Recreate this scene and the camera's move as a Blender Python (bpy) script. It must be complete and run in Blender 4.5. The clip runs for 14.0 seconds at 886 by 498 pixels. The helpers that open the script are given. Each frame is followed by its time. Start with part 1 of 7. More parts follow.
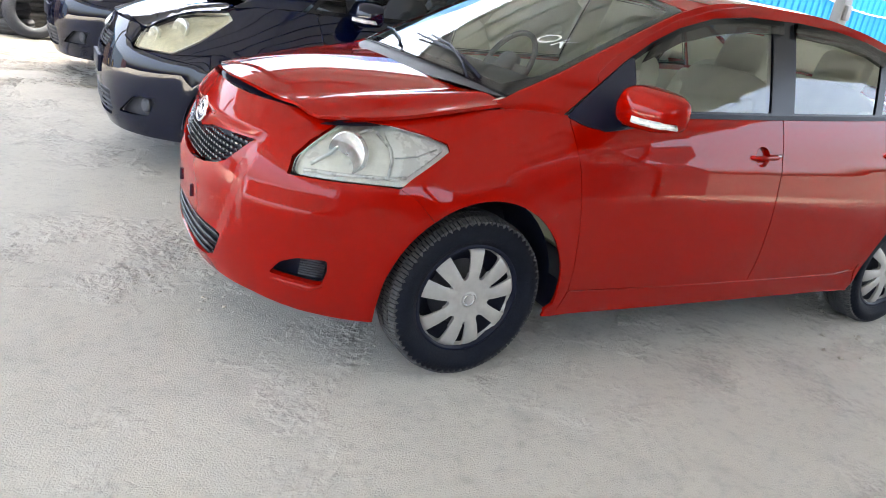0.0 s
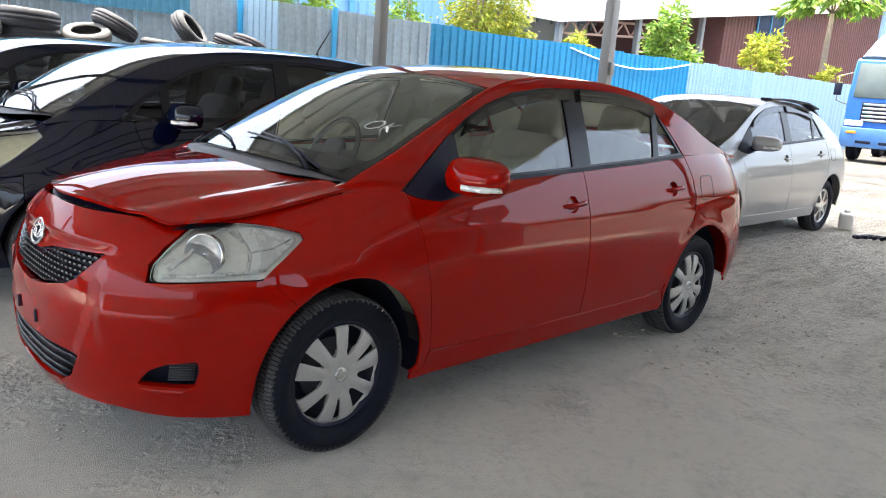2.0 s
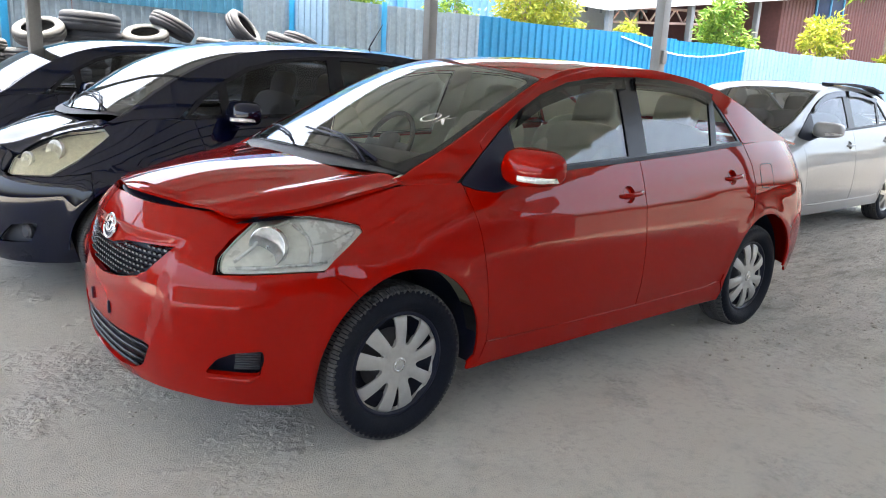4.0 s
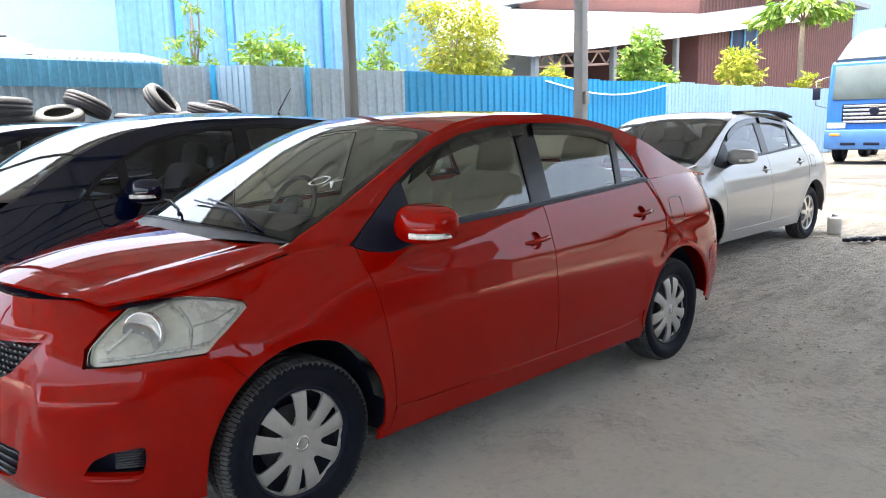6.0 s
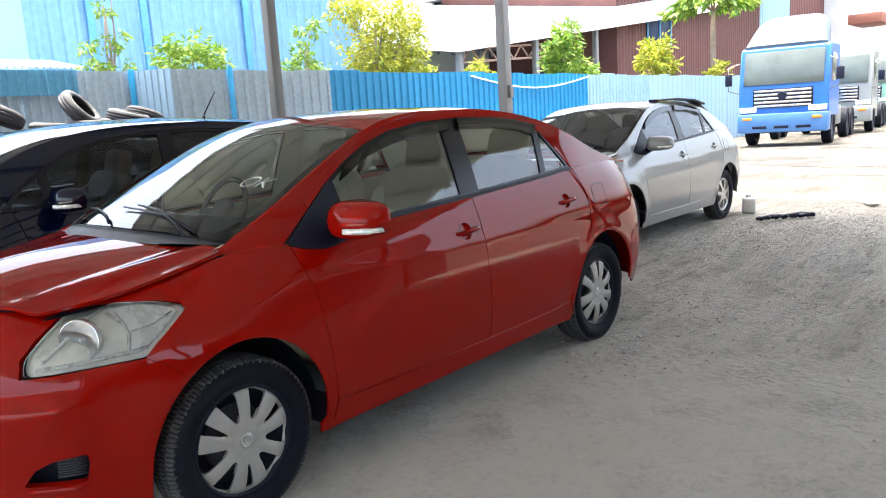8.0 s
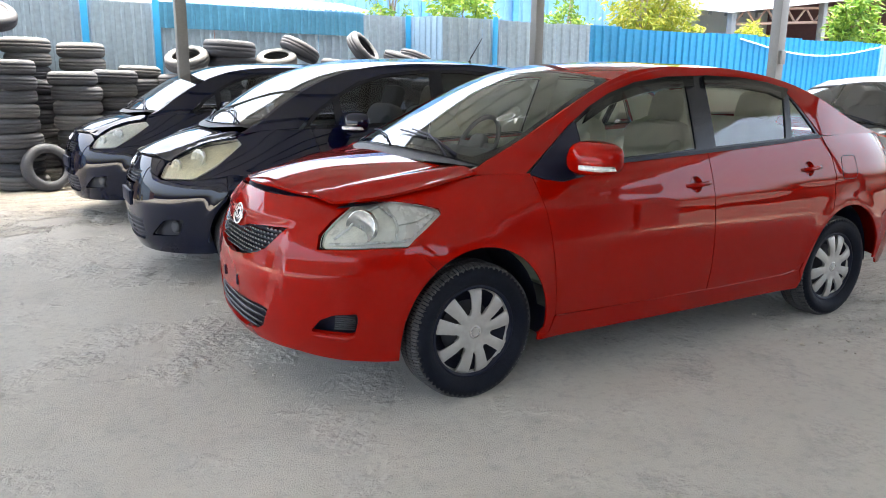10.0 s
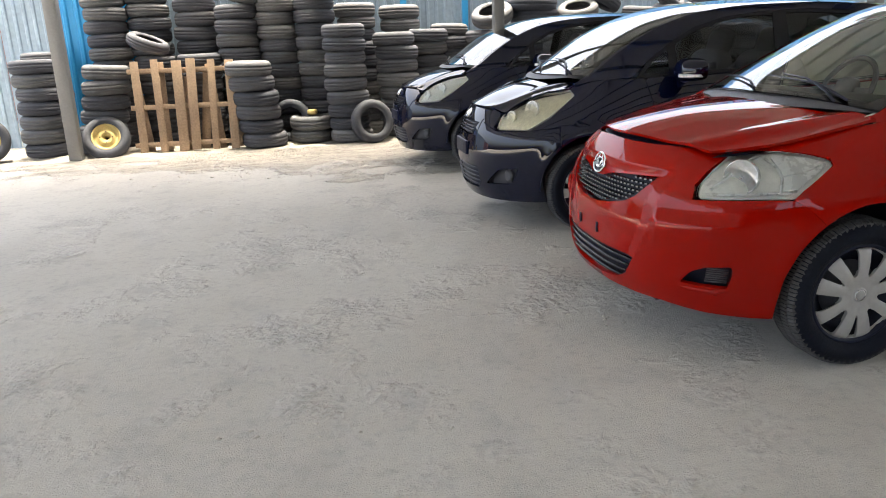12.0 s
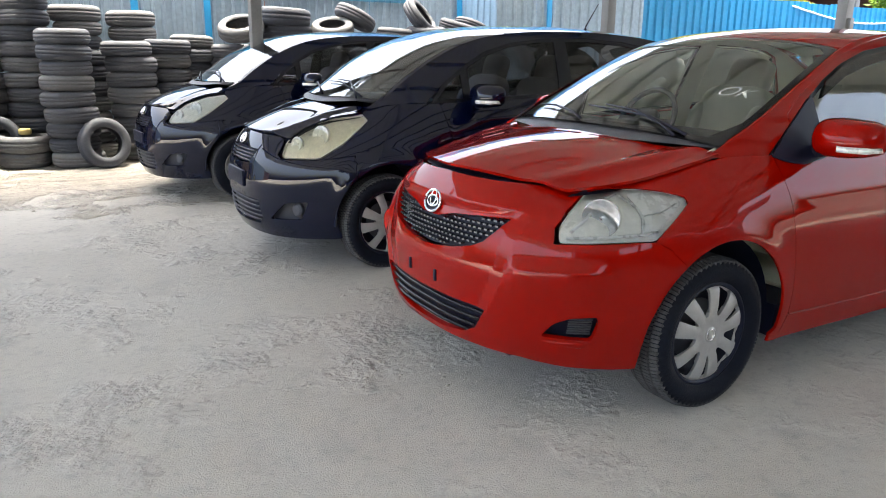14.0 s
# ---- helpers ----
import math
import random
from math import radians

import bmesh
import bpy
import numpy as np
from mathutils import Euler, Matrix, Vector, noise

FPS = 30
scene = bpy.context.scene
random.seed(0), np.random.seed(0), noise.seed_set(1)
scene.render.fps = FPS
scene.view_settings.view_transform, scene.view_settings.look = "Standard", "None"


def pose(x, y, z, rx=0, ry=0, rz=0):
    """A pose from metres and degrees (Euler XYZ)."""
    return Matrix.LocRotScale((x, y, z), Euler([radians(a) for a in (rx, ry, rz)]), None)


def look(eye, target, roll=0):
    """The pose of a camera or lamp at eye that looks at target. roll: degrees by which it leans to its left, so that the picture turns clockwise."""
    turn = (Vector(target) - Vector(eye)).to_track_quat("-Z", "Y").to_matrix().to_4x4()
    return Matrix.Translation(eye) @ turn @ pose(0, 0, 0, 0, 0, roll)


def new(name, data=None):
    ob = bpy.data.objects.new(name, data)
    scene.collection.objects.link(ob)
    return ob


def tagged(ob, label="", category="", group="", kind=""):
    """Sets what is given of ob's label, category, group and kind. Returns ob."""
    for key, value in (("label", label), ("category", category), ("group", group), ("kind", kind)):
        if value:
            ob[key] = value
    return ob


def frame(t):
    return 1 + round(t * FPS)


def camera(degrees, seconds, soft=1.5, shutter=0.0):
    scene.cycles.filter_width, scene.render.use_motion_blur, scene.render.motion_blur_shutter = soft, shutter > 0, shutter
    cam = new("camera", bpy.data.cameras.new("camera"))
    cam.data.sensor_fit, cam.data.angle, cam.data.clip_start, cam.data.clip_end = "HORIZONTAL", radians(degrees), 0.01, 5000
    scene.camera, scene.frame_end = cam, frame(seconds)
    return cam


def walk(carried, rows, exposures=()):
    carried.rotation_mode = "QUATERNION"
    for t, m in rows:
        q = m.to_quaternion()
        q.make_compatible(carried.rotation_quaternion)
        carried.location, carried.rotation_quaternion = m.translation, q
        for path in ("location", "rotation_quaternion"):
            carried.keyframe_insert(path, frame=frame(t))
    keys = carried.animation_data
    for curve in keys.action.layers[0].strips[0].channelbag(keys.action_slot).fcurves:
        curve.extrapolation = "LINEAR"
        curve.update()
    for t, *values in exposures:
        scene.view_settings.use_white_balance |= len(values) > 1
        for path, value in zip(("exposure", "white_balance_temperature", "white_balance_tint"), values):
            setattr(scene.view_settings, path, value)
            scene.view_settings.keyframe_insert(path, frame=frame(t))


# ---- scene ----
cam = camera(62.0, 14.0, soft=1.0)
PATH = [
    (0, (-1.302, -2.777, 1.329), (-0.341, -1.16, 0.648), 9.7),
    (0.2, (-1.414, -2.83, 1.313), (-0.365, -1.237, 0.712), 8.1),
    (0.5, (-1.475, -2.826, 1.325), (-0.349, -1.266, 0.778), 6.6),
    (1, (-1.516, -2.863, 1.376), (-0.235, -1.376, 0.991), 4.1),
    (1.5, (-1.513, -2.862, 1.366), (-0.124, -1.478, 0.971), 4.4),
    (2, (-1.486, -2.858, 1.371), (-0.138, -1.447, 0.931), 4.3),
    (2.2, (-1.489, -2.855, 1.37), (-0.166, -1.423, 0.923), 4.4),
    (4.3, (-1.525, -2.856, 1.365), (-0.309, -1.341, 0.889), 1.9),
    (4.5, (-1.499, -2.877, 1.374), (-0.303, -1.351, 0.883), 0.3),
    (5, (-1.388, -2.897, 1.375), (-0.06, -1.459, 0.965), -0.8),
    (5.5, (-1.307, -2.911, 1.381), (0.025, -1.47, 0.993), -1.1),
    (6, (-1.289, -2.92, 1.385), (0.066, -1.486, 1.056), -1.5),
    (6.5, (-1.277, -2.955, 1.382), (0.179, -1.63, 1.03), -1.9),
    (7, (-1.276, -2.963, 1.382), (0.242, -1.708, 1.037), -2.2),
    (7.2, (-1.274, -2.965, 1.383), (0.258, -1.725, 1.044), -3.6),
    (9.3, (-1.604, -3.163, 1.36), (-0.546, -1.508, 0.983), 1.7),
    (9.5, (-1.624, -3.211, 1.341), (-0.726, -1.466, 0.954), 0.2),
    (10, (-1.609, -3.32, 1.338), (-0.632, -1.631, 0.897), 0.7),
    (10.5, (-1.663, -3.374, 1.335), (-0.892, -1.58, 0.903), 0.1),
    (11, (-1.752, -3.356, 1.332), (-1.233, -1.47, 0.917), 1.6),
    (11.5, (-1.897, -3.271, 1.329), (-1.596, -1.348, 0.871), 0.1),
    (12, (-2.035, -3.213, 1.329), (-1.725, -1.316, 0.776), -2.1),
    (12.5, (-2.044, -3.118, 1.321), (-1.498, -1.271, 0.782), 0.4),
    (12.8, (-2.025, -3.018, 1.326), (-1.433, -1.158, 0.893), 0.1),
    (12.9, (-2.033, -2.975, 1.324), (-1.306, -1.16, 0.903), 1.9),
    (13, (-2.038, -2.944, 1.326), (-1.345, -1.121, 0.887), 1.5),
    (13.5, (-2.159, -2.711, 1.34), (-1.341, -0.931, 0.941), 1.1),
    (14, (-2.196, -2.553, 1.327), (-1.225, -0.882, 0.811), 0.6),
]
EXPOSURES = [(0, 4.10, 6830, 4), (0.5, 3.92, 6830, 4), (1.0, 3.62, 6830, 4), (1.5, 3.28, 6830, 4), (2, 3.32, 6830, 4), (4.5, 3.60, 6830, 4), (5.5, 3.45, 6830, 4), (6.5, 3.25, 6830, 4), (7, 3.22, 6830, 4), (9.5, 3.58, 6830, 4), (10.5, 3.60, 6830, 4), (11.5, 3.30, 7000, 4), (12, 3.15, 7150, 5), (13.0, 3.28, 6830, 4), (14, 3.40, 6830, 4)]
walk(cam, [(t, look(eye, target, roll)) for t, eye, target, roll in PATH], exposures=EXPOSURES)

# ---- sky, sun and exposure ----
SUN_DIR = Vector((-0.05, -0.10, -0.99)).normalized()
world = bpy.data.worlds.new("sky")
scene.world = world
world.use_nodes = True
_n, _l = world.node_tree.nodes, world.node_tree.links
_sky = _n.new("ShaderNodeTexSky")
_sky.sky_type, _sky.sun_disc = "NISHITA", False
_sky.sun_elevation = math.asin(-SUN_DIR.z)
_sky.sun_rotation = math.atan2(-SUN_DIR.x, -SUN_DIR.y)
_sky.air_density, _sky.dust_density, _sky.ozone_density = 0.8, 9.0, 1.0
_l.new(_sky.outputs[0], _n["Background"].inputs["Color"])
_n["Background"].inputs["Strength"].default_value = 0.15
sun = new("sun", bpy.data.lights.new("sun", "SUN"))
sun.data.energy, sun.data.angle, sun.data.color = 1.1, radians(0.6), (1.0, 0.95, 0.88)
sun.matrix_basis = look((0, 0, 30), Vector((0, 0, 30)) + SUN_DIR)

# ---- materials ----
def mat(name, color, rough=0.5, metal=0.0, var=0.15, scale=6.0, fine=60.0, bump=0.0, bump_scale=80.0, coat=0.0, coat_rough=0.03, dust=0.0, dust_color=(0.42, 0.38, 0.33), spec=0.5, rvar=0.1, coat_ior=1.5):
    """A surface with variation at two scales, fine relief and dust on what faces up."""
    m = bpy.data.materials.new(name)
    m.use_nodes = True
    nt = m.node_tree
    N, L = nt.nodes, nt.links
    p = N["Principled BSDF"]
    tc = N.new("ShaderNodeTexCoord")
    big, small = N.new("ShaderNodeTexNoise"), N.new("ShaderNodeTexNoise")
    big.inputs["Scale"].default_value, small.inputs["Scale"].default_value = scale, fine
    big.inputs["Detail"].default_value = small.inputs["Detail"].default_value = 4
    for n in (big, small):
        L.new(tc.outputs["Object"], n.inputs["Vector"])
    add = N.new("ShaderNodeMath")
    add.operation = "ADD"
    L.new(big.outputs["Fac"], add.inputs[0])
    L.new(small.outputs["Fac"], add.inputs[1])
    ramp = N.new("ShaderNodeMapRange")
    ramp.inputs["From Min"].default_value, ramp.inputs["From Max"].default_value = 0.6, 1.4
    ramp.inputs["To Min"].default_value, ramp.inputs["To Max"].default_value = 1 - var, 1 + var
    L.new(add.outputs[0], ramp.inputs["Value"])
    mul = N.new("ShaderNodeMix")
    mul.data_type, mul.blend_type = "RGBA", "MULTIPLY"
    mul.inputs["Factor"].default_value = 1
    mul.inputs["A"].default_value = (*color, 1)
    L.new(ramp.outputs[0], mul.inputs["B"])
    out = mul.outputs["Result"]
    if dust:
        geo, sep = N.new("ShaderNodeNewGeometry"), N.new("ShaderNodeSeparateXYZ")
        L.new(geo.outputs["Normal"], sep.inputs[0])
        up = N.new("ShaderNodeMapRange")
        up.inputs["From Min"].default_value, up.inputs["From Max"].default_value = 0.1, 1.0
        up.inputs["To Min"].default_value, up.inputs["To Max"].default_value = dust * 0.25, dust
        L.new(sep.outputs["Z"], up.inputs["Value"])
        patchy = N.new("ShaderNodeMath")
        patchy.operation = "MULTIPLY"
        L.new(up.outputs[0], patchy.inputs[0])
        L.new(ramp.outputs[0], patchy.inputs[1])
        mix = N.new("ShaderNodeMix")
        mix.data_type = "RGBA"
        L.new(patchy.outputs[0], mix.inputs["Factor"])
        L.new(out, mix.inputs["A"])
        mix.inputs["B"].default_value = (*dust_color, 1)
        out = mix.outputs["Result"]
    L.new(out, p.inputs["Base Color"])
    p.inputs["Metallic"].default_value = metal
    p.inputs["Specular IOR Level"].default_value = spec
    rr = N.new("ShaderNodeMapRange")
    rr.inputs["From Min"].default_value, rr.inputs["From Max"].default_value = 0.3, 0.7
    rr.inputs["To Min"].default_value, rr.inputs["To Max"].default_value = max(rough - rvar * rough, 0.01), min(rough + rvar * rough, 1)
    L.new(big.outputs["Fac"], rr.inputs["Value"])
    L.new(rr.outputs[0], p.inputs["Roughness"])
    p.inputs["Coat Weight"].default_value, p.inputs["Coat Roughness"].default_value = coat, coat_rough
    p.inputs["Coat IOR"].default_value = coat_ior
    if bump:
        bt = N.new("ShaderNodeTexNoise")
        bt.inputs["Scale"].default_value, bt.inputs["Detail"].default_value = bump_scale, 5
        L.new(tc.outputs["Object"], bt.inputs["Vector"])
        bn = N.new("ShaderNodeBump")
        bn.inputs["Strength"].default_value, bn.inputs["Distance"].default_value = bump, 0.01
        L.new(bt.outputs["Fac"], bn.inputs["Height"])
        L.new(bn.outputs[0], p.inputs["Normal"])
    return m


def glass(name, tint, gloss=1.0, rough=0.0, ior=1.5):
    """A thin pane: light goes straight through, tinted, with a Fresnel mirror image on top."""
    m = bpy.data.materials.new(name)
    m.use_nodes = True
    nt = m.node_tree
    N, L = nt.nodes, nt.links
    N.remove(N["Principled BSDF"])
    tr, gl, mix, fr = N.new("ShaderNodeBsdfTransparent"), N.new("ShaderNodeBsdfGlossy"), N.new("ShaderNodeMixShader"), N.new("ShaderNodeFresnel")
    tr.inputs["Color"].default_value = (*tint, 1)
    gl.inputs["Roughness"].default_value = rough
    gl.inputs["Color"].default_value = (0.95, 0.97, 1, 1)
    fr.inputs["IOR"].default_value = ior
    f = N.new("ShaderNodeMath")
    f.operation = "MULTIPLY"
    f.inputs[1].default_value = gloss
    L.new(fr.outputs[0], f.inputs[0])
    L.new(f.outputs[0], mix.inputs["Fac"])
    L.new(tr.outputs[0], mix.inputs[1])
    L.new(gl.outputs[0], mix.inputs[2])
    L.new(mix.outputs[0], N["Material Output"].inputs["Surface"])
    return m


PAINT_RED = mat("red_paint", (0.29, 0.0020, 0.0003), 0.5, 0.0, var=0.02, scale=2, coat=1.0, coat_rough=0.006, coat_ior=1.36, spec=0.0)
PAINT_BLACK = mat("black_paint", (0.0008, 0.0030, 0.018), 0.35, 0.0, var=0.1, scale=2, coat=1.0, coat_rough=0.008, coat_ior=1.5, spec=0.0)
PAINT_SILVER = mat("silver_paint", (0.30, 0.305, 0.31), 0.40, 0.3, var=0.05, scale=3, coat=0.8, dust=0.03)
PLASTIC = mat("black_plastic", (0.003, 0.006, 0.022), 0.45, bump=0.15, bump_scale=300, dust=0.01, spec=0.3)
PLASTIC_GREY = mat("grey_plastic", (0.05, 0.055, 0.07), 0.5, bump=0.15, bump_scale=300, dust=0.05)
RUBBER = mat("tyre_rubber", (0.005, 0.007, 0.014), 0.7, var=0.3, scale=9, bump=0.3, bump_scale=120, spec=0.2)
TREAD = mat("dusty_tread", (0.085, 0.086, 0.09), 0.9, var=0.35, scale=14, spec=0.1)
TRIM = mat("gloss_black_trim", (0.006, 0.007, 0.011), 0.25, spec=0.3)
CHROME = mat("chrome", (0.8, 0.81, 0.83), 0.12, 1.0, var=0.05)
HUBCAP = mat("hubcap_silver", (0.46, 0.46, 0.45), 0.42, 0.4, var=0.08, scale=14, dust=0.06)
ALLOY = mat("alloy_silver", (0.50, 0.49, 0.47), 0.35, 0.8, var=0.1, dust=0.1)
CLOTH = mat("beige_cloth", (0.82, 0.82, 0.66), 0.9, var=0.12, scale=12, fine=220, bump=0.3, bump_scale=400)
CLOTH_GREY = mat("grey_cloth", (0.10, 0.10, 0.11), 0.9, var=0.12, scale=12, fine=220, bump=0.3, bump_scale=400)
CABIN_TRIM = mat("beige_trim", (0.72, 0.72, 0.60), 0.65, var=0.08, bump=0.1, bump_scale=300)
CABIN_DARK = mat("dark_dashboard", (0.045, 0.048, 0.05), 0.6, var=0.1, bump=0.15, bump_scale=300)
REFLECTOR = mat("lamp_reflector", (0.84, 0.85, 0.84), 0.28, 0.2, var=0.1, scale=25)
LAMP_INNER = mat("lamp_inner", (0.80, 0.80, 0.76), 0.3, 0.15, var=0.15, scale=20)
BOWL = mat("lamp_bowl", (0.80, 0.81, 0.82), 0.22, 0.7, var=0.2, scale=30)
LENS = glass("clear_lens", (0.93, 0.95, 0.95), 1.0)
LENS_OLD = glass("yellowed_lens", (0.97, 0.94, 0.82), 1.0, rough=0.05)
LENS_RED = mat("red_lens", (0.45, 0.02, 0.02), 0.15, coat=1)
LENS_AMBER = mat("amber_lens", (0.75, 0.25, 0.03), 0.2, coat=1)
PANE = glass("car_glass", (0.95, 0.98, 0.96), 1.0, ior=1.65)
PANE_BRIGHT = glass("reflecting_glass", (0.55, 0.60, 0.60), 1.0, ior=2.1)
PANE_SMOKE = glass("smoke_glass", (0.66, 0.70, 0.74), 1.0, ior=1.45)
PANE_DARK = glass("tinted_glass", (0.16, 0.17, 0.18), 1.0)
PANE_VISOR = glass("smoked_visor", (0.12, 0.12, 0.13), 1.0)
CHALK = mat("white_marker", (0.8, 0.8, 0.78), 0.8)

# ---- building helpers ----
from mathutils import geometry


def curve(*pts):
    """A smooth line through (x, y) points that does not overshoot; returns a function of x."""
    xs, ys = np.array(pts, float).T
    d = np.diff(ys) / np.diff(xs)
    m = np.zeros(len(xs))
    m[0], m[-1] = d[0], d[-1]
    for i in range(1, len(xs) - 1):
        if d[i - 1] * d[i] > 0:
            w1, w2 = 2 * (xs[i + 1] - xs[i]) + (xs[i] - xs[i - 1]), (xs[i + 1] - xs[i]) + 2 * (xs[i] - xs[i - 1])
            m[i] = (w1 + w2) / (w1 / d[i - 1] + w2 / d[i])

    def f(x):
        x = np.asarray(x, float)
        i = np.clip(np.searchsorted(xs, x) - 1, 0, len(xs) - 2)
        h = xs[i + 1] - xs[i]
        t = np.clip((x - xs[i]) / h, 0, 1)
        return ((1 + 2 * t) * (1 - t) ** 2) * ys[i] + t * (1 - t) ** 2 * h * m[i] + t * t * (3 - 2 * t) * ys[i + 1] + t * t * (t - 1) * h * m[i + 1]

    return f


def soft(pts, r, steps=5):
    """A closed outline with its corners rounded."""
    out, n = [], len(pts)
    for i in range(n):
        a, b, c = (np.array(pts[(i + k) % n], float) for k in (-1, 0, 1))
        la, lc = np.linalg.norm(a - b), np.linalg.norm(c - b)
        p, q = b + (a - b) * min(r / max(la, 1e-6), 0.48), b + (c - b) * min(r / max(lc, 1e-6), 0.48)
        for k in range(steps + 1):
            t = k / steps
            out.append(tuple((1 - t) ** 2 * p + 2 * t * (1 - t) * b + t * t * q))
    return out


def resample(poly, step):
    out = []
    for (a, b) in zip(poly, list(poly[1:]) + [poly[0]]):
        a, b = np.array(a, float), np.array(b, float)
        n = max(1, int(np.ceil(np.linalg.norm(b - a) / step)))
        out += [a + (b - a) * k / n for k in range(n)]
    keep = [out[0]]
    for p in out[1:]:
        if np.linalg.norm(p - keep[-1]) > step * 0.12:
            keep.append(p)
    if np.linalg.norm(keep[-1] - keep[0]) < step * 0.12:
        keep.pop()
    return np.array(keep)


def area(poly):
    x, y = np.array(poly).T
    return 0.5 * np.sum(x * np.roll(y, -1) - y * np.roll(x, -1))


def shrink(poly, d):
    """The closed outline drawn in by d."""
    p = np.array(poly, float)
    if area(p) < 0:
        p = p[::-1]
    e = np.roll(p, -1, 0) - p
    e /= np.linalg.norm(e, axis=1, keepdims=True) + 1e-9
    n = np.stack([-e[:, 1], e[:, 0]], 1)
    m = n + np.roll(n, 1, 0)
    m /= np.maximum((m * n).sum(1, keepdims=True), 0.35)
    return p + m * d


def inside(poly, pts):
    poly, pts = np.asarray(poly), np.asarray(pts)
    x, y = pts[:, 0], pts[:, 1]
    c = np.zeros(len(pts), bool)
    for a, b in zip(poly, np.roll(poly, -1, 0)):
        if a[1] != b[1]:
            c ^= ((a[1] > y) != (b[1] > y)) & (x < (b[0] - a[0]) * (y - a[1]) / (b[1] - a[1]) + a[0])
    return c


def near_edge(poly, pts):
    poly, pts = np.asarray(poly), np.asarray(pts)
    best = np.full(len(pts), 1e9)
    for a, b in zip(poly, np.roll(poly, -1, 0)):
        d = b - a
        t = np.clip(((pts - a) @ d) / max(d @ d, 1e-12), 0, 1)
        best = np.minimum(best, np.linalg.norm(pts - a - t[:, None] * d, axis=1))
    return best


def patch(name, outline, surf, material, parent, label="", holes=(), step=0.03, edge=0.012, gap=0.0, flip=False, edge_step=None, mirror=False):
    """A panel: the outline, in the two coordinates of the surface, filled and laid on it, with its rim turned inwards.
    surf takes arrays (a, b) and gives an array of places. mirror: the same panel on the other side (y turned round)."""
    es = edge_step or step
    outer = resample(outline, es)
    if area(outer) < 0:
        outer = outer[::-1]
    if gap:
        outer = shrink(outer, gap)
    inner = [resample(h, es * 0.6) for h in holes]
    lo, hi = outer.min(0), outer.max(0)
    gx, gy = np.meshgrid(np.arange(lo[0] + step * 0.5, hi[0], step), np.arange(lo[1] + step * 0.5, hi[1], step))
    grid = np.stack([gx.ravel(), gy.ravel()], 1)
    grid = grid[inside(outer, grid)] if len(grid) else grid
    for ring in [outer] + inner:
        if len(grid):
            grid = grid[near_edge(ring, grid) > 0.5 * min(step, es)]
    for h in inner:
        if len(grid):
            grid = grid[~inside(h, grid)]
    pts, edges = [], []
    for ring in [outer] + inner:
        s = len(pts)
        pts += [Vector(p) for p in ring]
        edges += [(s + i, s + (i + 1) % len(ring)) for i in range(len(ring))]
    pts += [Vector(p) for p in grid]
    v2, _, f2, *_ = geometry.delaunay_2d_cdt(pts, edges, [], 0, 1e-6)
    v2 = np.array([tuple(v) for v in v2])
    f2 = np.array([f for f in f2 if len(f) == 3])
    mid = v2[f2].mean(1)
    keep = inside(outer, mid)
    for h in inner:
        keep &= ~inside(h, mid)
    f2 = f2[keep]
    a, b, e = v2[:, 0], v2[:, 1], 1e-4
    place = surf(a, b)
    nrm = np.cross(surf(a + e, b) - surf(a - e, b), surf(a, b + e) - surf(a, b - e))
    nrm /= np.linalg.norm(nrm, axis=1, keepdims=True) + 1e-12
    if flip:
        nrm, f2 = -nrm, f2[:, ::-1]
    if mirror:
        place, nrm, f2 = place * (1, -1, 1), nrm * (1, -1, 1), f2[:, ::-1]
    verts, faces = [tuple(p) for p in place], [tuple(int(i) for i in f) for f in f2]
    loops = [tuple(nrm[i]) for f in faces for i in f]
    if edge:
        count = {}
        for f in faces:
            for i in range(3):
                p, q = f[i], f[(i + 1) % 3]
                count[(p, q)] = 1
        rim = {}
        for (p, q) in [k for k in count if (k[1], k[0]) not in count]:
            for i in (p, q):
                if i not in rim:
                    rim[i] = len(verts)
                    verts.append(tuple(place[i] - nrm[i] * edge))
            faces.append((q, p, rim[p], rim[q]))
            n = np.cross(place[p] - place[q], np.array(verts[rim[p]]) - place[q])
            n /= np.linalg.norm(n) + 1e-12
            loops += [tuple(n)] * 4
    me = bpy.data.meshes.new(name)
    me.from_pydata(verts, [], faces)
    me.polygons.foreach_set("use_smooth", [True] * len(faces))
    me.normals_split_custom_set(loops)
    me.materials.append(material)
    return child(name, me, parent, label)


def child(name, me, parent, label=""):
    ob = new(name, me)
    if parent is not None:
        ob.parent = parent
    if label:
        ob["label"] = label
    return ob


def part(name, bm, material, parent, label="", smooth=True, angle=35):
    """Links a bmesh as one mesh object under a thing or a part."""
    me = bpy.data.meshes.new(name)
    if smooth:
        for f in bm.faces:
            f.smooth = True
        for e in bm.edges:
            e.smooth = len(e.link_faces) == 2 and e.calc_face_angle(0) < radians(angle)
    bm.to_mesh(me)
    bm.free()
    me.materials.append(material)
    return child(name, me, parent, label)


def thing(name, label, category, group="", at=None, kind=""):
    ob = new(name)
    ob.empty_display_size = 0.1
    if at is not None:
        ob.matrix_basis = at
    return tagged(ob, label, category, group, kind)


